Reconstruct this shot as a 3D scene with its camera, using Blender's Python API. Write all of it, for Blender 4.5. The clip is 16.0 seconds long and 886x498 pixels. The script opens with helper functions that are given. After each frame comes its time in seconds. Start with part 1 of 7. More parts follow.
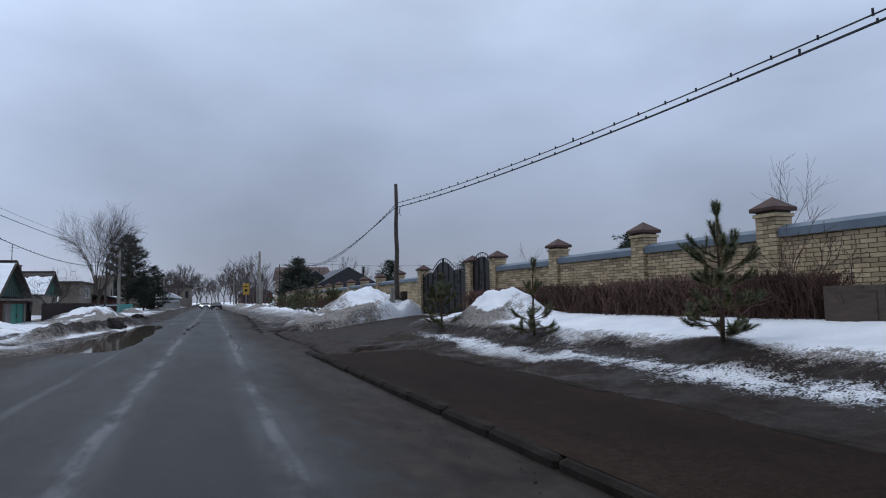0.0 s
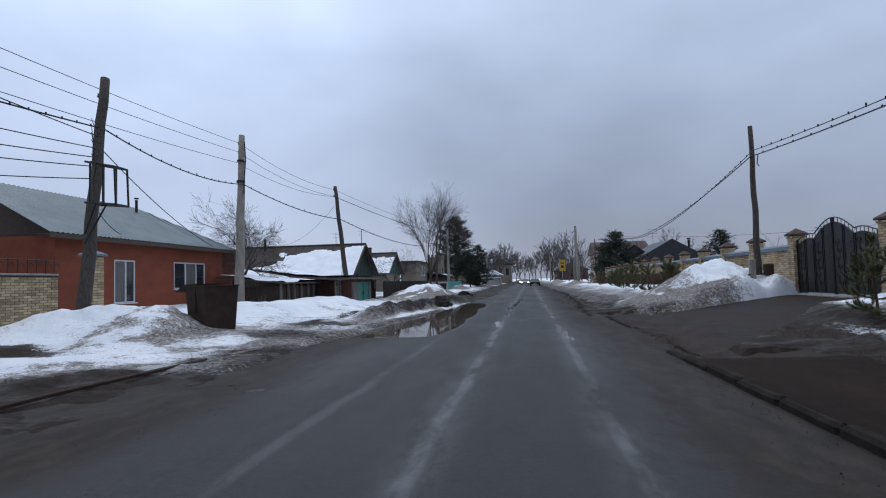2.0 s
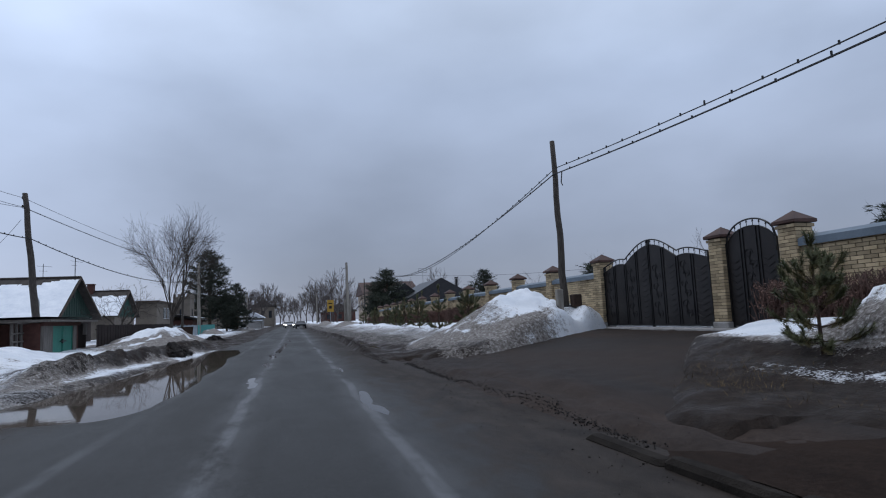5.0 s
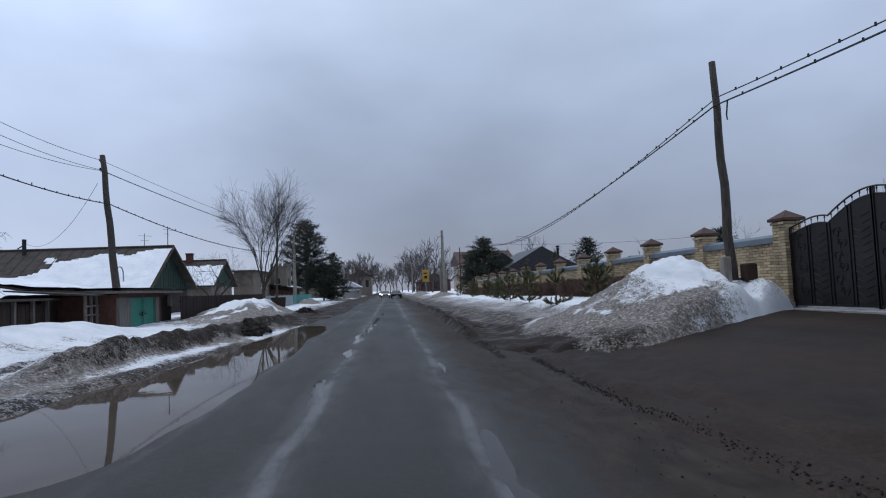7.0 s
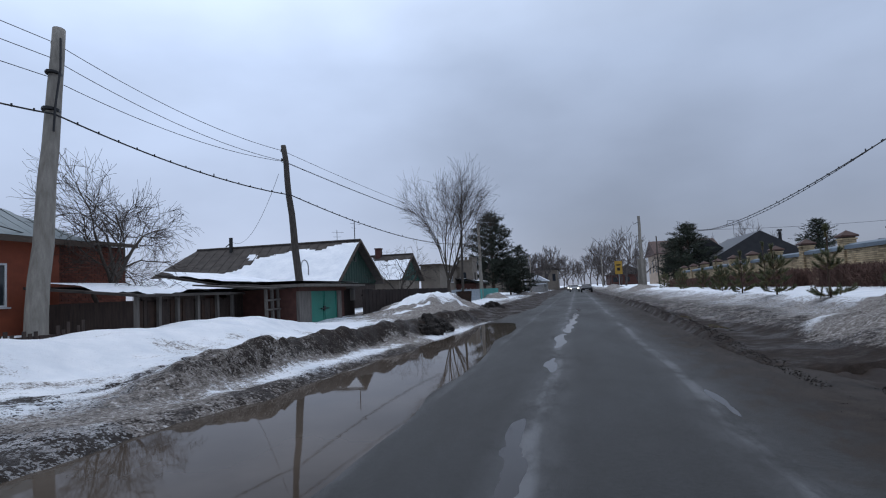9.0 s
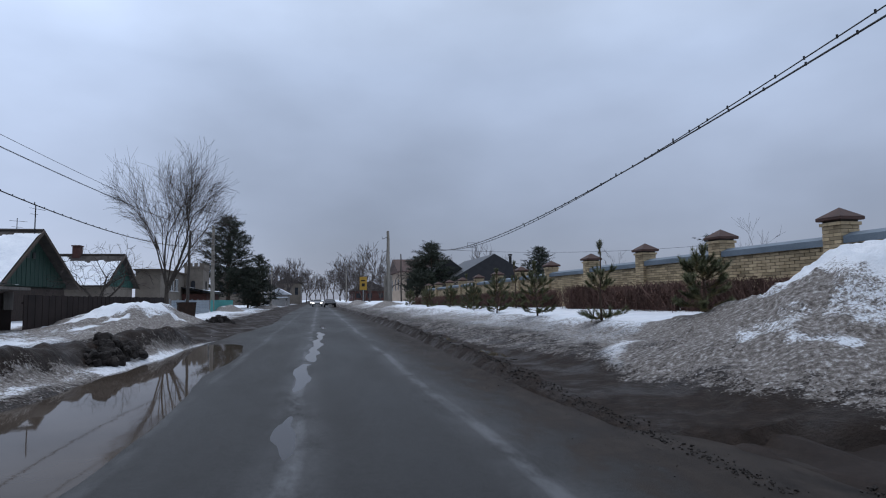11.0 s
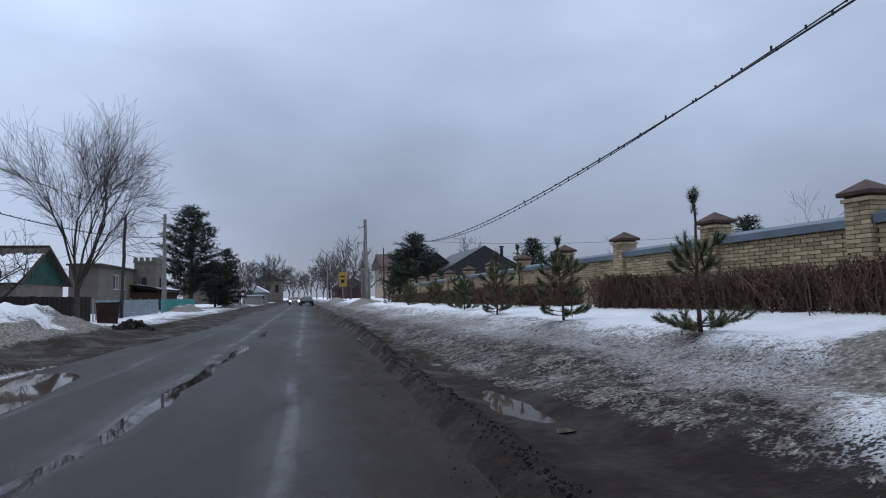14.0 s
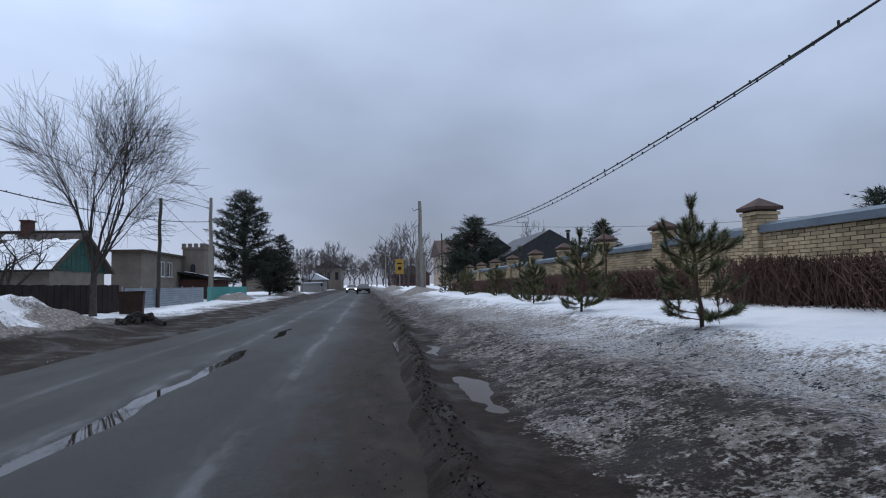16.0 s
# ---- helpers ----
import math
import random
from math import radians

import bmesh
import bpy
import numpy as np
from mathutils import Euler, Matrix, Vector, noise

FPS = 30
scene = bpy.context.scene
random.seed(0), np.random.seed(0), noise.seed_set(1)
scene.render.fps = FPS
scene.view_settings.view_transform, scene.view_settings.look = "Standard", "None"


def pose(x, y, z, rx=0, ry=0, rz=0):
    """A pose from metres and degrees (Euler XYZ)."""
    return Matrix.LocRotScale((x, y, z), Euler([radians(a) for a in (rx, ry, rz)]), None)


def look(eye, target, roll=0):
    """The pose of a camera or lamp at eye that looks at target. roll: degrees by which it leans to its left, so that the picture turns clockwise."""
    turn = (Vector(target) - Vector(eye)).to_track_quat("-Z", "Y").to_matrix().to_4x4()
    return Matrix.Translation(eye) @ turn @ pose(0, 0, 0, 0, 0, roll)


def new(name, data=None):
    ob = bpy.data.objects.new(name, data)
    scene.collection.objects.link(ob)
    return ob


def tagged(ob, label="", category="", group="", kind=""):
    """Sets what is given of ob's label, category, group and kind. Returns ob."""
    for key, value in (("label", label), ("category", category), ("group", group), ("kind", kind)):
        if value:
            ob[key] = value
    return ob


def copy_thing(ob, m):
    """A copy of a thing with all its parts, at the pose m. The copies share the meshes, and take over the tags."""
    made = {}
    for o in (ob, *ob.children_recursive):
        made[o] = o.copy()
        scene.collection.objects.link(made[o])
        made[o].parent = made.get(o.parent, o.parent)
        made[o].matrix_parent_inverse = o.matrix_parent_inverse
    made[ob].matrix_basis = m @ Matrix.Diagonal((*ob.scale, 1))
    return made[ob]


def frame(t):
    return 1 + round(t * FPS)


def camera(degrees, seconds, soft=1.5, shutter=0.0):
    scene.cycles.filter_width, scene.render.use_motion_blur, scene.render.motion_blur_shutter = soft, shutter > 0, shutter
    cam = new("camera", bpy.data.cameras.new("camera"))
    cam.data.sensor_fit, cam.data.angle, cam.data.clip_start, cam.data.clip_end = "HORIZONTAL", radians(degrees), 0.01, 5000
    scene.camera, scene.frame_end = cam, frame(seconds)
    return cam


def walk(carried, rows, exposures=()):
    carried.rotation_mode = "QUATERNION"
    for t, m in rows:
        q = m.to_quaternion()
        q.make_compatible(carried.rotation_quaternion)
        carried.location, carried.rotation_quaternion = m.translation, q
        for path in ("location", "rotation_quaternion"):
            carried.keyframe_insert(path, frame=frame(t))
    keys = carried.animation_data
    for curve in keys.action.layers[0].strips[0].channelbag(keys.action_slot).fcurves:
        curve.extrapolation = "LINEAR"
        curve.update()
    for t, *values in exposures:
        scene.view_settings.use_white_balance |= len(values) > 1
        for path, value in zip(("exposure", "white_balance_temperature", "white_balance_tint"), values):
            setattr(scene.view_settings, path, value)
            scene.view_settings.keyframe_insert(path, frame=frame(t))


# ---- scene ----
cam = camera(72.07, 16.0, soft=1.1)
ROWS = [
    (0, (0.668, -2.299, 1.148), (1.435, -0.459, 1.308), -1.1),
    (0.5, (0.739, -1.32, 1.076), (1.246, 0.61, 1.211), -1.9),
    (1, (0.708, -0.349, 1.092), (0.969, 1.631, 1.191), -1.7),
    (1.5, (0.661, 0.604, 1.152), (0.746, 2.599, 1.25), -3.1),
    (2, (0.665, 1.588, 1.191), (0.45, 3.573, 1.296), -1.6),
    (2.5, (0.686, 2.578, 1.167), (0.396, 4.552, 1.305), -3.1),
    (3, (0.611, 3.515, 1.145), (0.383, 5.497, 1.292), -2.4),
    (3.5, (0.552, 4.434, 1.112), (0.458, 6.423, 1.291), -3.0),
    (4, (0.514, 5.347, 1.011), (0.702, 7.326, 1.224), -2.3),
    (4.2, (0.501, 5.657, 0.976), (0.819, 7.619, 1.2), -2.6),
    (6.3, (1.003, 9.429, 1.1), (1.614, 11.323, 1.299), -2.5),
    (6.5, (0.995, 9.851, 1.104), (1.474, 11.784, 1.286), -2.3),
    (7, (0.976, 10.822, 1.162), (1.215, 12.804, 1.292), -2.2),
    (7.5, (0.92, 11.785, 1.19), (0.841, 13.78, 1.304), -2.6),
    (8, (0.822, 12.495, 1.179), (0.463, 14.46, 1.278), -2.0),
    (8.2, (0.808, 12.821, 1.145), (0.369, 14.769, 1.261), -3.4),
    (10.3, (0.369, 16.631, 1.04), (0.484, 18.621, 1.203), -1.7),
    (10.5, (0.428, 17.003, 1.041), (0.651, 18.984, 1.203), -1.8),
    (11, (0.603, 17.869, 1.027), (1.063, 19.809, 1.188), -0.8),
    (11.5, (0.872, 18.803, 1.022), (1.561, 20.672, 1.192), -1.0),
    (12, (1.103, 19.676, 1.005), (1.95, 21.481, 1.17), -1.0),
    (12.5, (1.352, 20.579, 1.022), (2.078, 22.436, 1.177), -1.2),
    (13, (1.614, 21.531, 1.001), (2.266, 23.417, 1.147), -0.2),
    (13.5, (1.889, 22.537, 1.012), (2.45, 24.451, 1.159), -1.1),
    (14, (2.129, 23.472, 1.015), (2.63, 25.403, 1.164), -1.3),
    (14.5, (2.375, 24.429, 1.027), (2.849, 26.365, 1.182), -2.1),
    (15, (2.572, 25.294, 1.05), (3.01, 27.239, 1.197), -2.0),
    (15.5, (2.802, 26.258, 1.053), (3.19, 28.216, 1.185), -2.5),
    (16, (3.024, 27.181, 1.061), (3.33, 29.154, 1.173), -1.2),
]
walk(cam, [(t, look(eye, target, roll)) for t, eye, target, roll in ROWS], [(0.0, -0.03), (2.0, 0.0), (3.0, -0.04), (4.0, -0.11), (6.5, -0.08), (8.0, -0.05), (11.0, -0.04), (14.0, -0.02), (16.0, 0.0)])
# ---- camera end ----

# world, sky and sun of an overcast early spring day
world = bpy.data.worlds.new("overcast_sky")
scene.world = world
world.use_nodes = True
wn, wl = world.node_tree.nodes, world.node_tree.links
wn.clear()
w_out = wn.new("ShaderNodeOutputWorld")
w_bg = wn.new("ShaderNodeBackground")
w_co = wn.new("ShaderNodeTexCoord")
w_sky = wn.new("ShaderNodeTexSky")
w_sky.sky_type, w_sky.sun_disc = "NISHITA", False
w_sky.sun_elevation, w_sky.sun_rotation = radians(63), radians(-34)
w_sep = wn.new("ShaderNodeSeparateXYZ")
wl.new(w_co.outputs["Generated"], w_sep.inputs[0])
w_grad = wn.new("ShaderNodeValToRGB")
wl.new(w_sep.outputs["Z"], w_grad.inputs[0])
ramp = w_grad.color_ramp
ramp.elements[0].position, ramp.elements[0].color = 0.0, (0.33, 0.37, 0.475, 1)
ramp.elements[1].position, ramp.elements[1].color = 1.0, (1.05, 1.17, 1.42, 1)
for at, col in ((0.12, (0.315, 0.37, 0.495, 1)), (0.35, (0.40, 0.485, 0.655, 1)), (0.6, (0.70, 0.83, 1.06, 1))):
    el = ramp.elements.new(at)
    el.color = col
w_map = wn.new("ShaderNodeMapping")
w_map.inputs["Scale"].default_value = (1.0, 1.0, 2.0)
w_map.inputs["Location"].default_value = (0.9, 0.35, 0.2)
wl.new(w_co.outputs["Generated"], w_map.inputs[0])
w_n = wn.new("ShaderNodeTexNoise")
w_n.inputs["Scale"].default_value, w_n.inputs["Detail"].default_value, w_n.inputs["Roughness"].default_value = 1.7, 6, 0.45
wl.new(w_map.outputs[0], w_n.inputs["Vector"])
w_cr = wn.new("ShaderNodeMapRange")
w_cr.inputs["From Min"].default_value, w_cr.inputs["From Max"].default_value = 0.3, 0.72
w_cr.inputs["To Min"].default_value, w_cr.inputs["To Max"].default_value = 0.76, 1.32
wl.new(w_n.outputs["Fac"], w_cr.inputs["Value"])
w_mul = wn.new("ShaderNodeVectorMath")
w_mul.operation = "SCALE"
wl.new(w_grad.outputs[0], w_mul.inputs[0])
# the brighter cloud in front of the hidden sun
w_dot = wn.new("ShaderNodeVectorMath")
w_dot.operation = "DOT_PRODUCT"
w_dot.inputs[1].default_value = Vector((-0.50, 0.74, 0.45)).normalized()
w_nrm = wn.new("ShaderNodeVectorMath")
w_nrm.operation = "NORMALIZE"
wl.new(w_co.outputs["Generated"], w_nrm.inputs[0])
wl.new(w_nrm.outputs[0], w_dot.inputs[0])
w_glow = wn.new("ShaderNodeMapRange")
w_glow.interpolation_type = "SMOOTHSTEP"
w_glow.inputs["From Min"].default_value, w_glow.inputs["From Max"].default_value = 0.70, 1.0
w_glow.inputs["To Min"].default_value, w_glow.inputs["To Max"].default_value = 0.91, 1.46
wl.new(w_dot.outputs["Value"], w_glow.inputs["Value"])
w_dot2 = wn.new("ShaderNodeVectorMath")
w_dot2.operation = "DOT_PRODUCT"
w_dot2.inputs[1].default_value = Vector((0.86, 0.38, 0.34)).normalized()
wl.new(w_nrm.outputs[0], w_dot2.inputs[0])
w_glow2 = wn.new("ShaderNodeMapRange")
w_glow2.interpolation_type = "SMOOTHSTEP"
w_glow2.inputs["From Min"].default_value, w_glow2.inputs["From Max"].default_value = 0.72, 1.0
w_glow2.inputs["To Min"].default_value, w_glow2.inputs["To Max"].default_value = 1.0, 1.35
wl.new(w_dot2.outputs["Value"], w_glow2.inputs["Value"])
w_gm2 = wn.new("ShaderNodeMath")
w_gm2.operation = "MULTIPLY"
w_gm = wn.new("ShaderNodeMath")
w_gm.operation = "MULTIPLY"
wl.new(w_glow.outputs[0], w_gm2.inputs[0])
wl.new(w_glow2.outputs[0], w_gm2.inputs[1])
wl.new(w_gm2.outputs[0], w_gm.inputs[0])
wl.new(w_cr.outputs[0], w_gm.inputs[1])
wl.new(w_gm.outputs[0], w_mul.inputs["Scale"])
w_sk2 = wn.new("ShaderNodeVectorMath")
w_sk2.operation = "SCALE"
w_sk2.inputs["Scale"].default_value = 0.006
wl.new(w_sky.outputs[0], w_sk2.inputs[0])
w_add = wn.new("ShaderNodeVectorMath")
w_add.operation = "ADD"
wl.new(w_mul.outputs[0], w_add.inputs[0])
wl.new(w_sk2.outputs[0], w_add.inputs[1])
wl.new(w_add.outputs[0], w_bg.inputs["Color"])
w_bg.inputs["Strength"].default_value = 1.0
wl.new(w_bg.outputs[0], w_out.inputs[0])

sun = new("sun", bpy.data.lights.new("sun", "SUN"))
sun.data.energy, sun.data.angle, sun.data.color = 0.55, radians(25), (1.0, 0.97, 0.93)
sun.matrix_world = look((-14, 21, 50), (0, 0, 0))


# ---- materials ----
def nodes_of(name):
    m = bpy.data.materials.new(name)
    m.use_nodes = True
    n, l = m.node_tree.nodes, m.node_tree.links
    return m, n, l, n["Principled BSDF"]


def noise_node(n, l, scale, detail=5, rough=0.55, stretch=None, coord="Object"):
    co = n.new("ShaderNodeTexCoord")
    t = n.new("ShaderNodeTexNoise")
    t.inputs["Scale"].default_value, t.inputs["Detail"].default_value, t.inputs["Roughness"].default_value = scale, detail, rough
    if stretch:
        mp = n.new("ShaderNodeMapping")
        mp.inputs["Scale"].default_value = stretch
        l.new(co.outputs[coord], mp.inputs[0])
        l.new(mp.outputs[0], t.inputs["Vector"])
    else:
        l.new(co.outputs[coord], t.inputs["Vector"])
    return t.outputs["Fac"]


def ramp_node(n, l, src, stops):
    r = n.new("ShaderNodeValToRGB")
    e = r.color_ramp.elements
    while len(e) < len(stops):
        e.new(0.5)
    for el, (at, col) in zip(e, stops):
        el.position, el.color = at, (*col, 1)
    l.new(src, r.inputs[0])
    return r.outputs[0]


def mix_node(n, l, fac, a, b, mode="MIX"):
    m = n.new("ShaderNodeMix")
    m.data_type, m.blend_type = "RGBA", mode
    for sock, v in ((m.inputs[0], fac), (m.inputs[6], a), (m.inputs[7], b)):
        if hasattr(v, "links") or hasattr(v, "is_linked"):
            l.new(v, sock)
        elif isinstance(v, tuple):
            sock.default_value = (*v, 1)
        else:
            sock.default_value = v
    return m.outputs[2]


def maths(n, l, op, a, b=0.0, c=None):
    m = n.new("ShaderNodeMath")
    m.operation = op
    for i, v in enumerate((a, b) if c is None else (a, b, c)):
        if isinstance(v, (int, float)):
            m.inputs[i].default_value = v
        else:
            l.new(v, m.inputs[i])
    return m.outputs[0]


def span(n, l, v, a, b, c=0.0, d=1.0, smooth=True):
    m = n.new("ShaderNodeMapRange")
    m.interpolation_type = "SMOOTHSTEP" if smooth else "LINEAR"
    for i, x in enumerate((a, b, c, d)):
        m.inputs[i + 1].default_value = x
    l.new(v, m.inputs[0])
    return m.outputs[0]


def bump_node(n, l, bsdf, height, strength=0.4, dist=0.02):
    b = n.new("ShaderNodeBump")
    b.inputs["Strength"].default_value, b.inputs["Distance"].default_value = strength, dist
    l.new(height, b.inputs["Height"])
    l.new(b.outputs[0], bsdf.inputs["Normal"])


def simple(name, c1, c2, scale=6, rough=0.7, metal=0.0, bump=0.25, stretch=None, fine=60, dist=0.01, wear=None, island=0.0, objvar=0.0, spec=0.35):
    """A surface of two tones in blotches, a fine grain, optional wear colour, and relief."""
    m, n, l, b = nodes_of(name)
    big = noise_node(n, l, scale, 6, 0.6, stretch)
    col = ramp_node(n, l, big, [(0.3, c1), (0.7, c2)])
    grain = noise_node(n, l, fine, 4, 0.6, stretch)
    col = mix_node(n, l, 0.35, col, ramp_node(n, l, grain, [(0.3, (0.35, 0.35, 0.35)), (0.7, (0.75, 0.75, 0.75))]), "OVERLAY")
    if wear:
        w = noise_node(n, l, scale * 1.7, 8, 0.7)
        col = mix_node(n, l, span(n, l, w, 0.56, 0.68), col, wear)
    if island or objvar:
        if island:
            g = n.new("ShaderNodeNewGeometry")
            rnd = g.outputs["Random Per Island"]
        else:
            g = n.new("ShaderNodeObjectInfo")
            rnd = g.outputs["Random"]
        k = span(n, l, rnd, 0, 1, 1 - (island or objvar), 1 + (island or objvar) * 0.6, False)
        hv = n.new("ShaderNodeHueSaturation")
        l.new(k, hv.inputs["Value"])
        l.new(col, hv.inputs["Color"])
        col = hv.outputs[0]
    l.new(col, b.inputs["Base Color"])
    b.inputs["Roughness"].default_value, b.inputs["Metallic"].default_value = rough, metal
    b.inputs["Specular IOR Level"].default_value = spec
    if bump:
        bump_node(n, l, b, grain, bump, dist)
    return m


def ground_material():
    """Snow, dirty ice and mud in the shares that the sheet's own attributes give."""
    m, n, l, b = nodes_of("thawing_ground")
    at = n.new("ShaderNodeAttribute")
    at.attribute_name = "snow"
    ad = n.new("ShaderNodeAttribute")
    ad.attribute_name = "dirt"
    n1 = noise_node(n, l, 1.3, 8, 0.62)
    n2 = noise_node(n, l, 7.0, 8, 0.65)
    n3 = noise_node(n, l, 34.0, 5, 0.6)
    nm = maths(n, l, "ADD", maths(n, l, "MULTIPLY", n1, 0.25), maths(n, l, "ADD", maths(n, l, "MULTIPLY", n2, 0.35), maths(n, l, "MULTIPLY", n3, 0.4)))
    s = maths(n, l, "ADD", at.outputs["Fac"], maths(n, l, "MULTIPLY", maths(n, l, "SUBTRACT", nm, 0.5), 2.2))
    cover = span(n, l, s, 0.46, 0.57)
    mud = ramp_node(n, l, n2, [(0.25, (0.013, 0.0092, 0.0073)), (0.55, (0.029, 0.0208, 0.0165)), (0.8, (0.055, 0.041, 0.033))])
    clean = ramp_node(n, l, n1, [(0.3, (0.66, 0.70, 0.75)), (0.7, (0.86, 0.875, 0.90))])
    grit = noise_node(n, l, 16.0, 9, 0.78)
    grime = ramp_node(n, l, grit, [(0.34, (0.024, 0.020, 0.017)), (0.44, (0.118, 0.102, 0.090)), (0.54, (0.235, 0.212, 0.194)), (0.65, (0.56, 0.55, 0.545))])
    d = maths(n, l, "ADD", ad.outputs["Fac"], maths(n, l, "MULTIPLY", maths(n, l, "SUBTRACT", nm, 0.5), 2.6))
    snow = mix_node(n, l, span(n, l, d, 0.32, 0.62), clean, grime)
    specks = noise_node(n, l, 90.0, 2, 0.5)
    snow = mix_node(n, l, maths(n, l, "MULTIPLY", span(n, l, specks, 0.68, 0.74), 0.5), snow, (0.09, 0.08, 0.07))
    l.new(mix_node(n, l, cover, mud, snow), b.inputs["Base Color"])
    wet = span(n, l, n1, 0.35, 0.6, 0.42, 0.85)
    b.inputs["Specular IOR Level"].default_value = 0.12
    l.new(mix_node(n, l, cover, wet, (0.62, 0.62, 0.62)), b.inputs["Roughness"])
    h = maths(n, l, "ADD", maths(n, l, "MULTIPLY", n2, 0.6), maths(n, l, "MULTIPLY", n3, 0.7))
    h = maths(n, l, "ADD", h, maths(n, l, "MULTIPLY", cover, 0.35))
    n4 = noise_node(n, l, 19.0, 6, 0.7)
    h = maths(n, l, "ADD", h, maths(n, l, "MULTIPLY", n4, 0.8))
    h = maths(n, l, "ADD", h, maths(n, l, "MULTIPLY", grit, 0.55))
    bump_node(n, l, b, h, 0.75, 0.055)
    return m


def asphalt_material(name, base=0.022, streaks=True, wet=0.5, brown=0.0, gloss=0.27):
    m, n, l, b = nodes_of(name)
    n1 = noise_node(n, l, 0.55, 7, 0.6, (1, 0.22, 1))
    n2 = noise_node(n, l, 4.0, 8, 0.65, (1, 0.5, 1))
    n3 = noise_node(n, l, 130.0, 3, 0.6)
    lo, hi = base * 0.5, base * 1.55
    tint = (1 + brown * 0.5, 1.0, 1 - brown * 0.24)
    col = ramp_node(n, l, n1, [(0.3, tuple(lo * k for k in tint)), (0.7, tuple(hi * k for k in tint))])
    col = mix_node(n, l, 0.5, col, ramp_node(n, l, n2, [(0.3, (0.36, 0.35, 0.34)), (0.72, (0.66, 0.66, 0.66))]), "OVERLAY")
    col = mix_node(n, l, 0.7, col, ramp_node(n, l, n3, [(0.3, (0.15, 0.15, 0.15)), (0.7, (0.85, 0.85, 0.85))]), "OVERLAY")
    n5 = noise_node(n, l, 22.0, 8, 0.75)
    col = mix_node(n, l, 0.6, col, ramp_node(n, l, n5, [(0.34, (0.22, 0.21, 0.20)), (0.66, (0.74, 0.74, 0.74))]), "OVERLAY")
    if streaks:
        # dried salt streaks and painted wet sheen between the wheel tracks, along the road
        co = n.new("ShaderNodeTexCoord")
        sp = n.new("ShaderNodeSeparateXYZ")
        l.new(co.outputs["Object"], sp.inputs[0])
        wob = maths(n, l, "MULTIPLY", maths(n, l, "SUBTRACT", noise_node(n, l, 0.25, 3, 0.5, (0, 1, 0)), 0.5), 0.3)
        along = maths(n, l, "SUBTRACT", sp.outputs["X"], maths(n, l, "MULTIPLY", sp.outputs["Y"], 0.031))
        x = maths(n, l, "ADD", along, wob)
        brk = span(n, l, noise_node(n, l, 0.9, 6, 0.7, (1.6, 0.5, 1)), 0.36, 0.6)
        tot = None
        for centre, wide, amount in ((-0.16, 0.075, 1.0), (1.27, 0.065, 0.85), (-1.3, 0.06, 0.4), (2.1, 0.1, 0.25), (-0.16, 0.2, 0.35), (1.27, 0.19, 0.3)):
            d = maths(n, l, "ABSOLUTE", maths(n, l, "SUBTRACT", x, centre))
            k = maths(n, l, "MULTIPLY", span(n, l, d, wide * 0.3, wide * 1.8, 1, 0), amount)
            tot = k if tot is None else maths(n, l, "MAXIMUM", tot, k)
        col = mix_node(n, l, maths(n, l, "MULTIPLY", tot, maths(n, l, "MULTIPLY", brk, 0.62)), col, (0.17, 0.175, 0.185))
        # trodden mud towards the kerb
        edge = span(n, l, maths(n, l, "ADD", along, maths(n, l, "MULTIPLY", n2, 1.7)), 2.2, 3.0)
        edge = maths(n, l, "MAXIMUM", edge, span(n, l, maths(n, l, "SUBTRACT", maths(n, l, "MULTIPLY", n2, 1.6), along), 2.7, 3.8))
        col = mix_node(n, l, maths(n, l, "MULTIPLY", edge, 0.92), col, ramp_node(n, l, n2, [(0.3, (0.013, 0.0095, 0.0075)), (0.7, (0.044, 0.034, 0.027))]))
    l.new(col, b.inputs["Base Color"])
    r = span(n, l, n1, 0.3, 0.7, 0.75 - wet * 0.4, 0.85 - wet * 0.15)
    b.inputs["Specular IOR Level"].default_value = gloss
    if streaks:
        l.new(span(n, l, edge, 0, 1, gloss, 0.1), b.inputs["Specular IOR Level"])
    l.new(r, b.inputs["Roughness"])
    bump_node(n, l, b, maths(n, l, "ADD", n3, maths(n, l, "ADD", n5, maths(n, l, "MULTIPLY", n2, 0.9))), 0.5, 0.016)
    return m


def water_material(name="meltwater", ior=1.11, shade=1.0):
    m, n, l, b = nodes_of(name)
    c = noise_node(n, l, 1.0, 4)
    l.new(ramp_node(n, l, c, [(0.3, (0.045 * shade, 0.035 * shade, 0.027 * shade)), (0.7, (0.075 * shade, 0.060 * shade, 0.048 * shade))]), b.inputs["Base Color"])
    b.inputs["Roughness"].default_value, b.inputs["IOR"].default_value = 0.03, ior
    b.inputs["Specular IOR Level"].default_value = 0.5
    bump_node(n, l, b, noise_node(n, l, 5.0, 2), 0.03, 0.01)
    return m


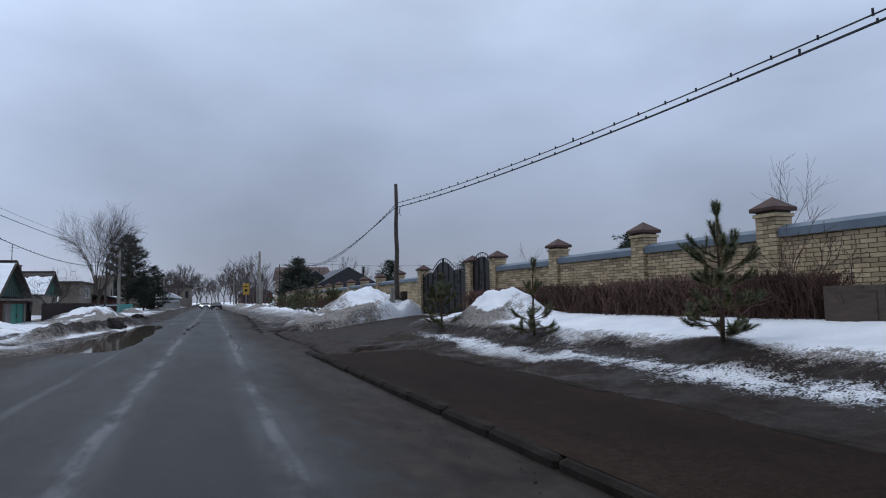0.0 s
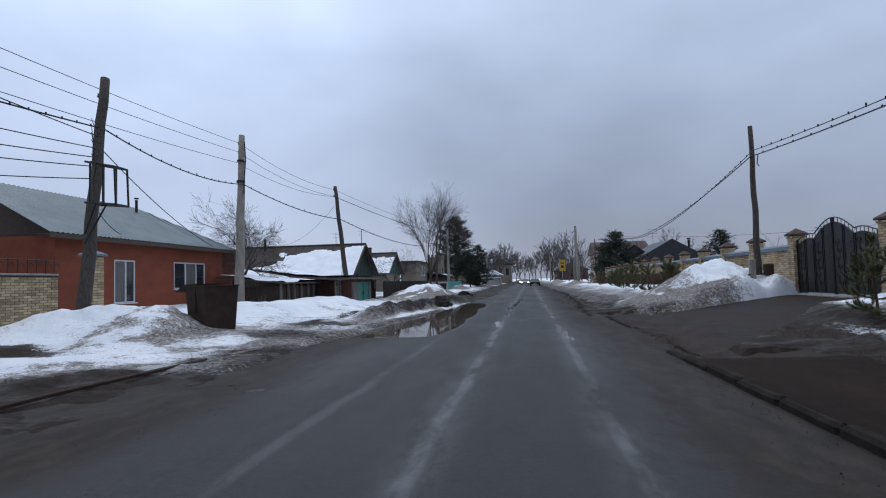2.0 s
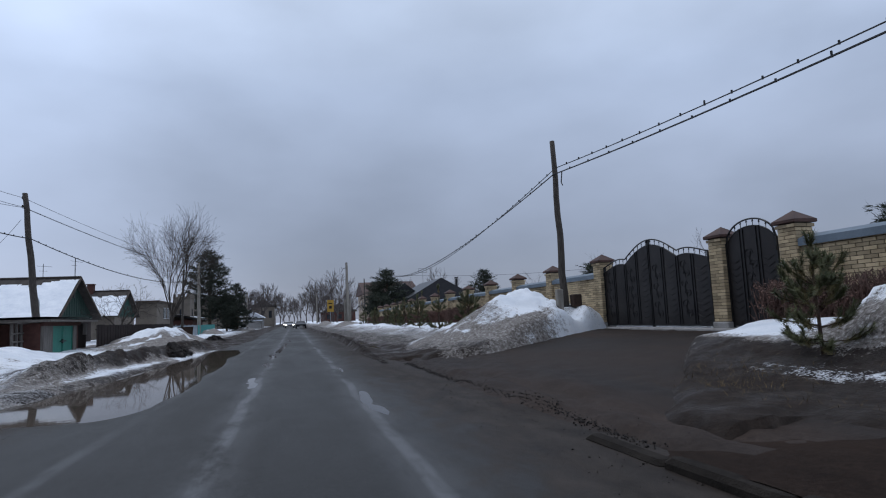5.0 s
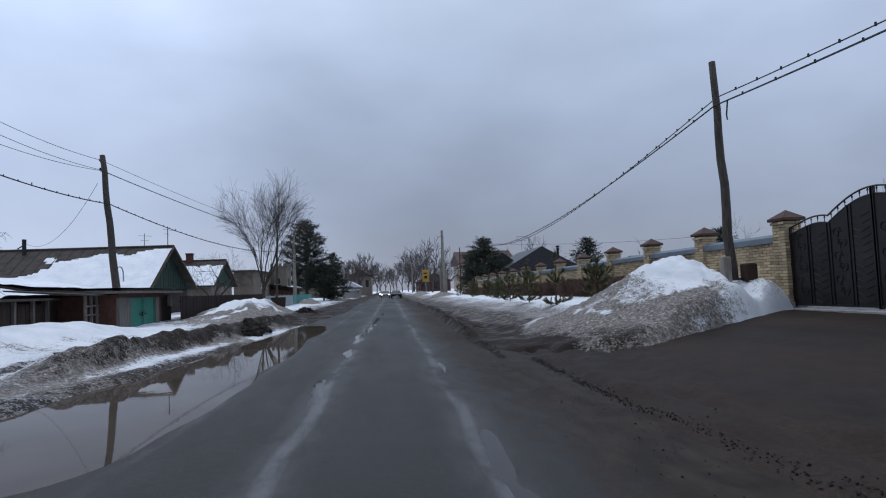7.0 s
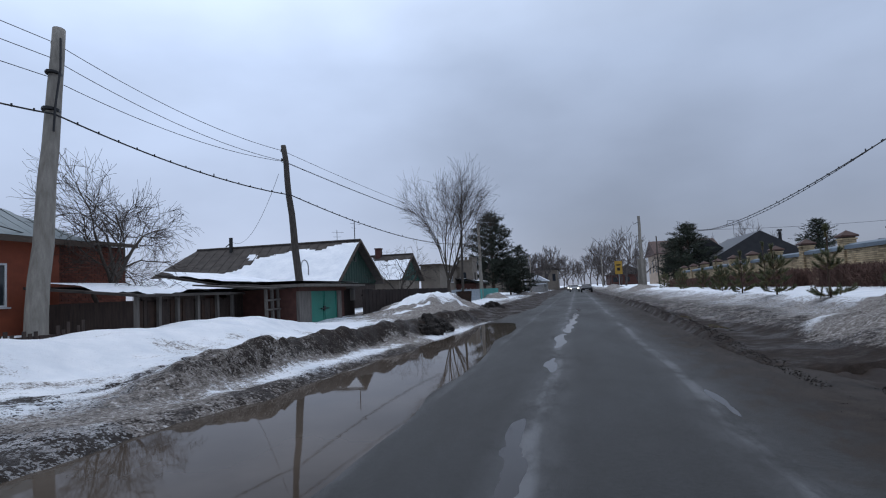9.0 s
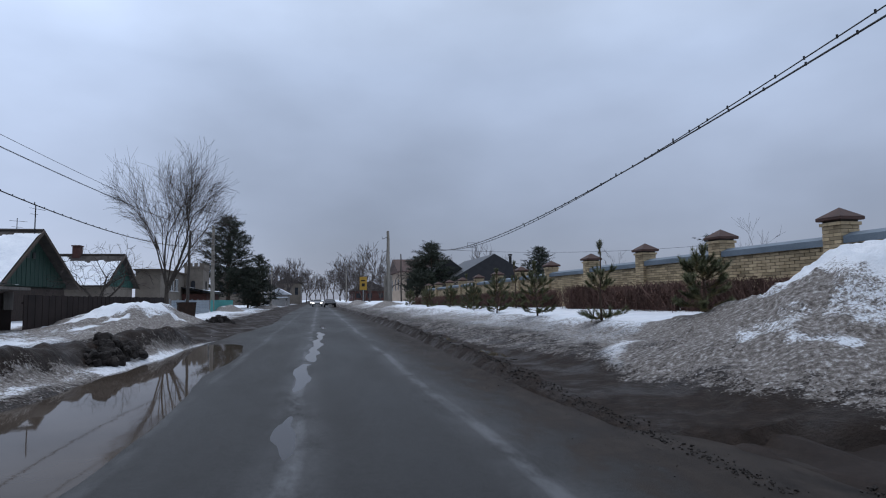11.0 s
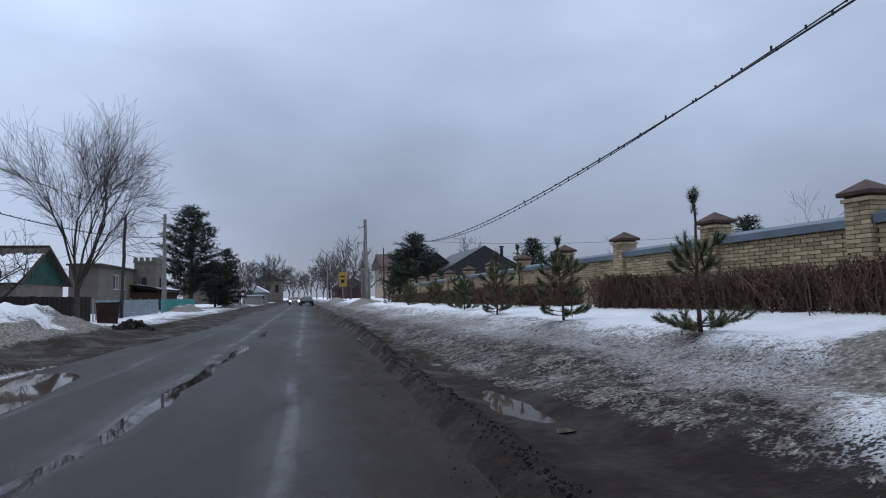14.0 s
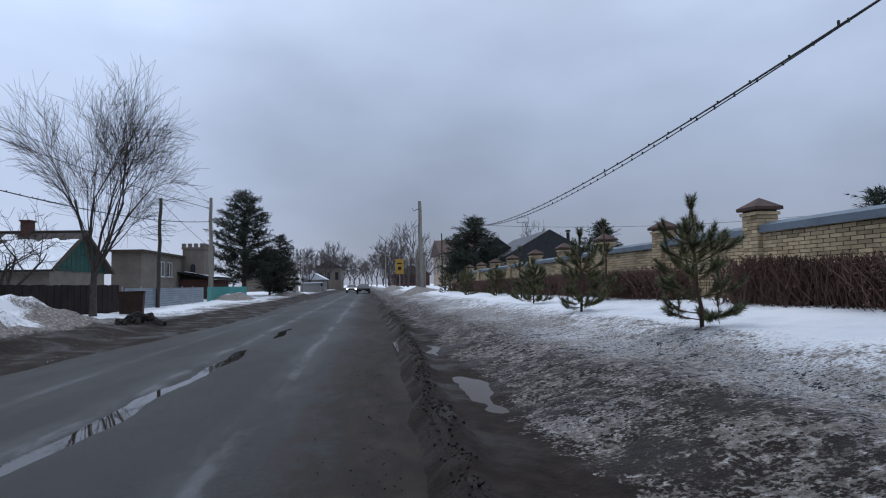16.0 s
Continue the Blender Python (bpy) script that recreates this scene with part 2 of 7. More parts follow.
M_GROUND = ground_material()
M_ROAD = asphalt_material("wet_asphalt")
M_WALK = asphalt_material("muddy_pavement_asphalt", 0.0155, False, 0.1, 0.95, 0.03)
M_DRIVE = asphalt_material("muddy_driveway_asphalt", 0.0195, False, 0.3, 0.8, 0.11)
M_WATER = water_material()
M_RUTWATER = water_material("clear_rut_water", 1.25, 0.4)
M_KERB = simple("dirty_kerb_concrete", (0.011, 0.009, 0.0075), (0.030, 0.025, 0.021), 5, 0.95, bump=0.7, dist=0.02, spec=0.1)
M_BRICK = simple("yellow_brick", (0.31, 0.235, 0.140), (0.47, 0.370, 0.235), 3, 0.85, bump=0.4, fine=90, island=0.42)
M_BRICK1 = simple("yellow_brick_single", (0.31, 0.235, 0.140), (0.47, 0.370, 0.235), 3, 0.85, bump=0.4, fine=90, objvar=0.42)
M_MORTAR = simple("mortar", (0.05, 0.042, 0.034), (0.09, 0.077, 0.063), 8, 0.95, bump=0.4)
M_CAP = simple("brown_sheet_metal_cap", (0.040, 0.020, 0.016), (0.075, 0.037, 0.028), 4, 0.7, 0.0, bump=0.1)
M_COPING = simple("grey_blue_zinc_coping", (0.10, 0.13, 0.16), (0.145, 0.18, 0.215), 2, 0.65, 0.0, bump=0.08)
M_PLINTH = simple("grey_render_plinth", (0.20, 0.19, 0.18), (0.32, 0.31, 0.30), 3, 0.9, bump=0.3)
M_IRON = simple("black_painted_iron", (0.010, 0.010, 0.011), (0.020, 0.019, 0.019), 5, 0.42, 0.3, bump=0.1)
M_IRON2 = simple("dark_brown_gate_sheet", (0.012, 0.010, 0.010), (0.024, 0.020, 0.019), 3, 0.38, 0.3, bump=0.1)
M_WOODPOLE = simple("weathered_tarred_pole_wood", (0.028, 0.023, 0.019), (0.075, 0.064, 0.055), 5, 0.9, bump=0.6, stretch=(6, 6, 0.5), fine=30)
M_CONCPOLE = simple("weathered_pole_concrete", (0.15, 0.135, 0.115), (0.26, 0.24, 0.21), 3, 0.9, bump=0.4, stretch=(3, 3, 0.6))
M_WIRE = simple("black_cable", (0.008, 0.008, 0.009), (0.014, 0.014, 0.015), 9, 0.6, bump=0)
M_INSUL = simple("insulator_porcelain", (0.05, 0.045, 0.04), (0.09, 0.085, 0.08), 9, 0.3, bump=0)
M_RUST = simple("rusty_sheet_steel", (0.018, 0.011, 0.008), (0.046, 0.024, 0.015), 3.5, 0.85, 0.0, bump=0.4, wear=(0.06, 0.028, 0.017))
M_ORANGE = simple("orange_brick_paint", (0.165, 0.041, 0.020), (0.245, 0.063, 0.030), 1.2, 0.75, bump=0.3, stretch=(1, 1, 1.6))
M_TINROOF = simple("galvanised_roof_sheet", (0.09, 0.118, 0.130), (0.145, 0.178, 0.190), 1.0, 0.55, 0.1, bump=0.1)
M_PVC = simple("white_window_plastic", (0.50, 0.51, 0.52), (0.60, 0.61, 0.62), 3, 0.35, bump=0)
M_EAVE = simple("dark_eaves_boards", (0.05, 0.036, 0.028), (0.09, 0.066, 0.05), 5, 0.8, bump=0.3, stretch=(1, 1, 6))
M_SLATE = simple("old_slate_sheet_roof", (0.030, 0.025, 0.022), (0.068, 0.058, 0.052), 2.2, 0.9, bump=0.5)
M_GREEN = simple("dark_green_painted_boards", (0.012, 0.034, 0.026), (0.024, 0.058, 0.044), 2.2, 0.75, bump=0.35, stretch=(3, 3, 0.6))
M_TEAL = simple("teal_painted_door_sheet", (0.008, 0.12, 0.088), (0.015, 0.17, 0.125), 2.0, 0.55, bump=0.2)
M_FADEDTEAL = simple("faded_teal_gable_boards", (0.010, 0.050, 0.040), (0.018, 0.078, 0.062), 2.0, 0.7, bump=0.3, stretch=(3, 3, 0.6))
M_OLDBRICK = simple("dark_red_old_brick", (0.085, 0.028, 0.018), (0.16, 0.050, 0.030), 2.2, 0.9, bump=0.5, fine=24, dist=0.02, wear=(0.05, 0.028, 0.022), objvar=0.3)
M_TURQ = simple("turquoise_painted_boards", (0.03, 0.20, 0.19), (0.06, 0.29, 0.27), 2.0, 0.7, bump=0.3, stretch=(3, 3, 0.6))
M_DARKWOOD = simple("dark_weathered_boards", (0.022, 0.015, 0.012), (0.052, 0.035, 0.028), 3, 0.85, bump=0.5, stretch=(4, 4, 0.5))
M_GREYWOOD = simple("grey_weathered_boards", (0.085, 0.075, 0.068), (0.16, 0.145, 0.13), 3, 0.9, bump=0.5, stretch=(4, 4, 0.5))
M_BROWNFENCE = simple("dark_brown_fence_sheet", (0.014, 0.010, 0.009), (0.026, 0.018, 0.016), 1.5, 0.8, 0.0, bump=0.1, spec=0.15)
M_BLUEFENCE = simple("grey_blue_corrugated_sheet", (0.17, 0.205, 0.235), (0.25, 0.29, 0.32), 1.5, 0.5, 0.3, bump=0.15)
M_SNOWCAP = simple("roof_snow", (0.60, 0.64, 0.70), (0.78, 0.805, 0.84), 1.5, 0.6, bump=0.4, fine=14, dist=0.05)
M_STUCCO = simple("tan_grey_stucco", (0.125, 0.105, 0.086), (0.185, 0.158, 0.130), 1.2, 0.92, bump=0.4)
M_STUCCO2 = simple("beige_house_render", (0.30, 0.235, 0.18), (0.40, 0.32, 0.25), 0.8, 0.9, bump=0.3)
M_BLACKROOF = simple("black_metal_tile_roof", (0.010, 0.010, 0.012), (0.020, 0.020, 0.022), 2, 0.4, 0.2, bump=0.2)
M_REDWALL = simple("dark_red_brick", (0.055, 0.024, 0.019), (0.09, 0.039, 0.031), 4, 0.9, bump=0.3)
M_BARK = simple("grey_brown_bark", (0.035, 0.028, 0.023), (0.09, 0.074, 0.062), 7, 0.95, bump=0.6, stretch=(3, 3, 0.7))
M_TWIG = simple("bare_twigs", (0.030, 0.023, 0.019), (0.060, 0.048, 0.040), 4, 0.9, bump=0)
# far twigs: distance haze put into the colour, paler and greyer than M_TWIG
M_HAZETWIG = simple("haze_paled_bare_twigs", (0.055, 0.045, 0.042), (0.085, 0.072, 0.068), 2, 0.95, bump=0)
M_HEDGE = simple("reddish_hedge_twigs", (0.058, 0.032, 0.025), (0.13, 0.074, 0.058), 1.4, 0.9, bump=0, island=0.45)
M_HEDGELEAF = simple("dry_hedge_leaves", (0.065, 0.032, 0.025), (0.14, 0.074, 0.055), 1.4, 0.85, bump=0, island=0.5)
M_PINE = simple("young_pine_needles", (0.050, 0.062, 0.028), (0.14, 0.140, 0.062), 3, 0.65, bump=0, island=0.4)
M_PINEOLD = simple("yellowing_pine_needles", (0.10, 0.086, 0.034), (0.19, 0.155, 0.066), 3, 0.7, bump=0, island=0.4)
M_SPRUCE = simple("dark_pine_needles", (0.012, 0.018, 0.011), (0.028, 0.036, 0.021), 1.2, 0.75, bump=0, island=0.4)
M_PINEBARK = simple("pine_bark", (0.040, 0.026, 0.018), (0.085, 0.056, 0.040), 9, 0.95, bump=0.5)
M_YELLOW = simple("yellow_sign_sheet", (0.30, 0.175, 0.025), (0.40, 0.24, 0.035), 2, 0.5, bump=0.05)
M_STEEL = simple("galvanised_steel", (0.22, 0.23, 0.24), (0.32, 0.33, 0.34), 5, 0.45, 0.6, bump=0.1)
M_CARSILVER = simple("silver_car_paint", (0.22, 0.225, 0.23), (0.27, 0.275, 0.28), 1, 0.3, 0.5, bump=0)
M_CARDARK = simple("dark_car_paint", (0.014, 0.015, 0.018), (0.024, 0.025, 0.028), 1, 0.28, 0.4, bump=0)
M_TYRE = simple("tyre_rubber", (0.010, 0.010, 0.010), (0.02, 0.02, 0.02), 8, 0.9, bump=0.2)
M_PAPER = simple("weathered_paper", (0.42, 0.41, 0.39), (0.6, 0.59, 0.57), 6, 0.8, bump=0.1)
M_DEBRIS = simple("black_thawed_dirt", (0.010, 0.008, 0.007), (0.035, 0.028, 0.024), 6, 0.9, bump=0.9, fine=22, dist=0.05)
M_GRASS = simple("dry_grass", (0.10, 0.065, 0.03), (0.20, 0.14, 0.065), 4, 0.9, bump=0, island=0.4)


def glass_material(name, tint):
    m, n, l, b = nodes_of(name)
    c = noise_node(n, l, 1.5, 3)
    l.new(ramp_node(n, l, c, [(0.3, tint), (0.7, tuple(v * 1.7 for v in tint))]), b.inputs["Base Color"])
    b.inputs["Roughness"].default_value = 0.06
    b.inputs["Specular IOR Level"].default_value = 0.8
    return m


M_GLASS = glass_material("dim_window_glass", (0.02, 0.022, 0.026))
M_CURTAIN = simple("pale_curtain_behind_glass", (0.08, 0.078, 0.075), (0.17, 0.166, 0.16), 4, 0.25, bump=0, stretch=(8, 8, 0.4))
m_, n_, l_, b_ = nodes_of("lit_headlight")
b_.inputs["Base Color"].default_value = (0.9, 0.9, 0.9, 1)
b_.inputs["Emission Color"].default_value = (1.0, 0.97, 0.92, 1)
b_.inputs["Emission Strength"].default_value = 6.0
M_LAMP = m_


# ---- mesh helpers ----
class Geo:
    """Collects boxes, tubes and faces of one mesh."""

    def __init__(self):
        self.v, self.f, self.n = [], [], 0

    def add(self, verts, faces):
        k = self.n
        self.v.extend(verts)
        self.f.extend(tuple(i + k for i in f) for f in faces)
        self.n += len(verts)
        return self

    def box(self, x0, x1, y0, y1, z0, z1, m=None, c=0.0):
        """A box, with chamfered upright and level edges where c is given."""
        if c:
            vs, fs = [], []
            for z, i in ((z0, c), (z0 + c, 0), (z1 - c, 0), (z1, c)):
                a0, a1, b0, b1, q = x0 + i, x1 - i, y0 + i, y1 - i, c
                vs += [(a0 + q, b0, z), (a1 - q, b0, z), (a1, b0 + q, z), (a1, b1 - q, z), (a1 - q, b1, z), (a0 + q, b1, z), (a0, b1 - q, z), (a0, b0 + q, z)]
            for r in range(3):
                for i in range(8):
                    j = (i + 1) % 8
                    fs.append((r * 8 + i, r * 8 + j, r * 8 + 8 + j, r * 8 + 8 + i))
            fs += [tuple(range(7, -1, -1)), tuple(range(24, 32))]
        else:
            vs = [(x, y, z) for z in (z0, z1) for x, y in ((x0, y0), (x1, y0), (x1, y1), (x0, y1))]
            fs = [(0, 3, 2, 1), (4, 5, 6, 7), (0, 1, 5, 4), (1, 2, 6, 5), (2, 3, 7, 6), (3, 0, 4, 7)]
        if m is not None:
            vs = [tuple(m @ Vector(p)) for p in vs]
        return self.add(vs, fs)

    def tube(self, pts, radii, n=6, cap=True):
        pts = [Vector(p) for p in pts]
        vs, fs = [], []
        ref = Vector((0.31, 0.87, 0.38))
        for i, p in enumerate(pts):
            d = (pts[min(i + 1, len(pts) - 1)] - pts[max(i - 1, 0)]).normalized()
            a = d.cross(ref if abs(d.dot(ref)) < 0.95 else Vector((1, 0, 0))).normalized()
            b = d.cross(a)
            r = radii[i] if hasattr(radii, "__len__") else radii
            vs += [tuple(p + (a * math.cos(6.28319 * k / n) + b * math.sin(6.28319 * k / n)) * r) for k in range(n)]
        for i in range(len(pts) - 1):
            for k in range(n):
                j = (k + 1) % n
                fs.append((i * n + k, i * n + j, i * n + n + j, i * n + n + k))
        if cap:
            fs += [tuple(range(n - 1, -1, -1)), tuple(range((len(pts) - 1) * n, len(pts) * n))]
        return self.add(vs, fs)

    def prism(self, outline, axis, a, b):
        """An outline of (u, w) pairs pushed from a to b along x or y; w is up."""
        k = len(outline)
        put = (lambda u, w, s: (s, u, w)) if axis == "x" else (lambda u, w, s: (u, s, w))
        vs = [put(u, w, a) for u, w in outline] + [put(u, w, b) for u, w in outline]
        fs = [(i, (i + 1) % k, k + (i + 1) % k, k + i) for i in range(k)] + [tuple(range(k - 1, -1, -1)), tuple(range(k, 2 * k))]
        return self.add(vs, fs)

    def mesh(self, name, mat, smooth=False):
        me = bpy.data.meshes.new(name)
        me.from_pydata(self.v, [], self.f)
        me.materials.append(mat)
        if smooth:
            me.polygons.foreach_set("use_smooth", [True] * len(me.polygons))
        me.update()
        if smooth is False:
            bm = bmesh.new()
            bm.from_mesh(me)
            bmesh.ops.recalc_face_normals(bm, faces=bm.faces)
            bm.to_mesh(me)
            bm.free()
        return me


# The road runs askew to the brick wall: what is drawn on a square plan takes its true place by this slow drift.
DRIFT = ((0.9085, -1.5521, 0.2847, 0.3001, 0.0436, 0.0865), (-1.8138, -0.0515, 0.3611, 0.5501, 0.8301, -0.0166), (-0.124, 0.037, -0.0596, 0.003, -0.0052, 0.0108))


def lay(x, y):
    """The true place of a point of the plan, and the share of its height there."""
    u, w = np.clip(x, -22, 14) / 10, np.clip(y, 0, 75) / 30
    base = (1, u, w, u * u, u * w, w * w)
    dx, dy, dz = (sum(k * b for k, b in zip(row, base)) for row in DRIFT)
    return x + dx + 0.024 * np.clip(y - 75, 0, None), y + dy, 1 + dz


def lay_point(p):
    x, y, k = lay(p[0], p[1])
    return Vector((float(x), float(y), float(k * p[2])))


def settle(ob):
    """Moves a thing from the plan to its true place."""
    x, y, z = ob.location
    x0, y0, k = lay(x, y)
    xa, ya, _ = lay(x + 1, y)
    xb, yb, _ = lay(x, y + 1)
    turn = Matrix.Rotation(-math.atan2(xb - x0, yb - y0), 4, "Z")
    if abs(ob.rotation_euler.z) > 0.01 or abs(x) < 9 and len(ob.children) < 8:
        size = (k, k, k)
    else:
        size = (math.hypot(xa - x0, ya - y0), math.hypot(xb - x0, yb - y0), k)
    own = ob.rotation_euler.to_matrix().to_4x4() @ Matrix.Diagonal((*ob.scale, 1))
    ob.matrix_basis = Matrix.Translation((x0, y0, k * z)) @ turn @ own @ Matrix.Diagonal((*size, 1))


def part(name, geo, material, parent=None, label="", smooth=False):
    if parent is None:
        geo.v = [tuple(lay_point(p)) for p in geo.v]
    ob = new(name, geo.mesh(name, material, smooth))
    if parent is not None:
        ob.parent = parent
    if label:
        ob["label"] = label
    return ob


def thing(name, x, y, z, label, category, group="", kind=""):
    e = new(name)
    e.empty_display_size = 0.3
    e.location = (x, y, z)
    return tagged(e, label, category, group, kind)


def hash2(ix, iy, seed):
    h = np.sin(ix * 127.1 + iy * 311.7 + seed * 74.7) * 43758.5453
    return h - np.floor(h)


def vnoise(x, y, seed=0):
    ix, iy = np.floor(x), np.floor(y)
    fx, fy = x - ix, y - iy
    fx, fy = fx * fx * (3 - 2 * fx), fy * fy * (3 - 2 * fy)
    a, b, c, d = hash2(ix, iy, seed), hash2(ix + 1, iy, seed), hash2(ix, iy + 1, seed), hash2(ix + 1, iy + 1, seed)
    return (a + (b - a) * fx) * (1 - fy) + (c + (d - c) * fx) * fy


def fbm(x, y, scale, octaves=4, seed=0):
    """Noise about 0, in -0.5 to 0.5."""
    t, amp, tot = 0, 1.0, 0
    for o in range(octaves):
        t = t + amp * (vnoise(x * scale * 2**o + 11.3 * o, y * scale * 2**o - 7.7 * o, seed + o) - 0.5)
        tot += amp
        amp *= 0.55
    return t / tot


def sm(v, a, b):
    t = np.clip((v - a) / (b - a), 0, 1)
    return t * t * (3 - 2 * t)


def steps(*spans):
    out = []
    for a, b, d in spans:
        out.append(np.arange(a, b - d * 0.3, d))
    return np.concatenate(out + [np.array([spans[-1][1]])])


def sheet(name, xs, ys, zfun, mat, attrs=None):
    X, Y = np.meshgrid(xs, ys)
    Z = zfun(X, Y)
    nx, ny = len(xs), len(ys)
    me = bpy.data.meshes.new(name)
    XT, YT, KT = lay(X, Y)
    co = np.stack([XT, YT, Z * KT], -1).reshape(-1, 3)
    i = (np.arange(ny - 1)[:, None] * nx + np.arange(nx - 1)[None]).ravel()
    quads = np.stack([i, i + 1, i + nx + 1, i + nx], -1)
    me.vertices.add(len(co))
    me.vertices.foreach_set("co", co.ravel())
    me.loops.add(quads.size)
    me.loops.foreach_set("vertex_index", quads.ravel().astype(np.int32))
    me.polygons.add(len(quads))
    me.polygons.foreach_set("loop_start", (np.arange(len(quads)) * 4).astype(np.int32))
    me.polygons.foreach_set("use_smooth", np.ones(len(quads), bool))
    me.update(calc_edges=True)
    for key, fun in (attrs or {}).items():
        at = me.attributes.new(key, "FLOAT", "POINT")
        at.data.foreach_set("value", fun(X, Y).ravel().astype(np.float32))
    me.materials.append(mat)
    return new(name, me)


# ---- ground, road, pavement ----
def drive_low(x):
    return np.minimum(12.3 + (x - 2.4) * 0.95, 16.6)


def drive_high(x):
    return 21.9 + 0.6 * np.abs(x - 4.8) ** 1.0 * (x < 4.8) + 0.36 * np.clip(x - 4.8, 0, 9)


def piles(x, y):
    """Shovelled heaps of snow."""
    z = 0
    for cx, cy, rx, ry, h, p in (
        (8.3, 25.15, 2.1, 2.3, 1.05, 1.25),
        (6.2, 24.6, 2.2, 2.0, 0.55, 1.3),
        (8.15, 13.0, 0.95, 1.5, 0.85, 1.5),
        (-11.4, 16.2, 2.4, 1.9, 0.44, 1.6),
        (-13.6, 15.8, 2.2, 1.9, 0.22, 1.6),
        (-12.5, 17.8, 2.1, 3.2, 0.40, 1.6),
        (-9.9, 15.9, 1.2, 1.4, 0.45, 1.5),
        (-6.8, 42.6, 1.75, 4.8, 0.95, 1.4),
        (-8.7, 41.6, 2.2, 4.0, 0.62, 1.4),
        (-9.6, 78.0, 1.4, 4.5, 0.7, 1.6),
        (-7.0, 96.0, 1.6, 6.0, 0.8, 1.6),
        (6.6, 69.0, 1.3, 4.0, 0.45, 1.6),
        (6.0, 98.0, 1.3, 5.0, 0.7, 1.6),
    ):
        wx, wy = fbm(x, y, 0.5, 3, 5) * 1.2, fbm(x, y, 0.5, 3, 9) * 1.2
        q = np.sqrt(((x + wx - cx) / rx) ** 2 + ((y + wy - cy) / ry) ** 2)
        z = z + h * np.exp(-(q**2.0) * p)
    return z * (1 - 0.95 * np.exp(-(((x - 9.05) / 0.62) ** 2 + ((y - 23.8) / 1.15) ** 2)))


def verge_line(y):
    """Where the asphalt ends towards the verge, past the driveway."""
    return 2.2 + 0.05 * np.clip(y - 25, -3, 17)


def bank_line(y):
    """The waterside of the bank towards the wooden houses."""
    return np.clip(-5.1 + 0.09 * (y - 18.5), -5.2, -2.5)


def ridge_line(y):
    return -5.9 + 0.13 * np.clip(y - 22, -4, 14)


def ground_height(x, y):
    rough = fbm(x, y, 2.2, 5, 3)
    broad = fbm(x, y, 0.35, 3, 21)
    # the verge towards the brick wall
    edge = np.where(y < 12.5, 4.6, np.where(y < 23, 3.6, verge_line(y) + 0.02 + 0.3 * fbm(0 * x, y, 0.9, 4, 4)))
    near = 0.09 + 0.20 * sm(x, 4.9, 6.5) + 0.32 * sm(x + broad * 1.2, 6.2, 7.3) + 0.20 * sm(x, 7.5, 9)
    far = 0.03 + 0.30 * sm(x + broad, 3.5, 5.2) + 0.28 * sm(x + broad, 5.3, 6.6) + 0.16 * sm(x, 6.6, 9.2)
    sludge = 0.22 * np.exp(-(((x - verge_line(y) - 0.16 - 0.12 * fbm(x, y, 1.2, 2, 8)) / 0.15) ** 2)) * (0.6 + 1.2 * fbm(x, y, 3.0, 3, 31)) * sm(y, 24.3, 27)
    for cx, cy, rx, ry in ((3.25, 29.8, 0.17, 1.3), (3.35, 34.2, 0.14, 1.1), (3.45, 38.0, 0.14, 0.8)):
        far = far - 0.085 * np.exp(-(((x - cx + 0.5 * fbm(x, y, 1.1, 3, 33)) / rx) ** 2 + ((y - cy) / ry) ** 2))
    right = near * (1 - sm(y, 12, 20)) + far * sm(y, 12, 20) + sludge
    right = right * sm(x, edge - 0.3, edge + 0.15) - 0.14 * (1 - sm(x, edge - 0.35, edge + 0.05))
    ds = np.minimum(y - drive_low(x), drive_high(x) - y) + 0.55 * fbm(x, y, 0.9, 4, 12)
    inside = sm(ds, -0.25, 0.35) * sm(x, 1.5, 2.6) * (1 - sm(x, 10.6, 11.0))
    # the side towards the wooden houses
    bank = bank_line(y) - 0.35 * fbm(0 * x, y, 0.4, 3, 14) * 2
    flat = 0.07 - 0.06 * sm(y, 33, 40) * (1 - sm(-x, 4.2, 5.6)) + (0.13 * sm(-x, 5.5, 9.5) + 0.20 * sm(-x, 9, 14)) * (0.25 + 0.75 * sm(y, 12.5, 17)) + (0.08 + 0.25 * sm(-x, 5.5, 8)) * broad
    off = x - ridge_line(y) - 0.5 * fbm(0 * x, y, 0.7, 3, 18)
    ridge = 0.50 * np.exp(-((off / np.where(off > 0, 0.30, 0.85)) ** 2)) * sm(y, 20.8, 23.2) * (1 - sm(y, 34, 37)) * (0.95 + 0.55 * fbm(x, y, 0.8, 3, 17) + 0.7 * fbm(x, y, 3.2, 4, 16))
    bankside = 0.40 * sm(-x + 1.2 * broad, 8.2, 10.6) * (1 - 0.6 * sm(-x, 11.5, 13.5)) * sm(y, 19, 22.5) * (1 - sm(y, 31, 36)) * (1 + 0.7 * broad)
    lumps = 0.16 * np.exp(-(((x + 4.7) / 0.5) ** 2)) * sm(y, 38, 42) * (1 - sm(y, 60, 70)) * (0.5 + 1.5 * fbm(x, y, 1.4, 3, 19))
    dips = 0.12 * np.exp(-(((x + 5.6) / 2.2) ** 2 + ((y - 9.3) / 2.6) ** 2)) * (1.0 + 2.4 * fbm(x, y, 1.1, 3, 87))
    left = flat + ridge + bankside + lumps - dips
    left = left * sm(-x, -bank - 0.15, -bank + 0.4) - 0.16 * (1 - sm(-x, -bank - 0.5, -bank + 0.2))
    z = np.where(x > 0, right, left)
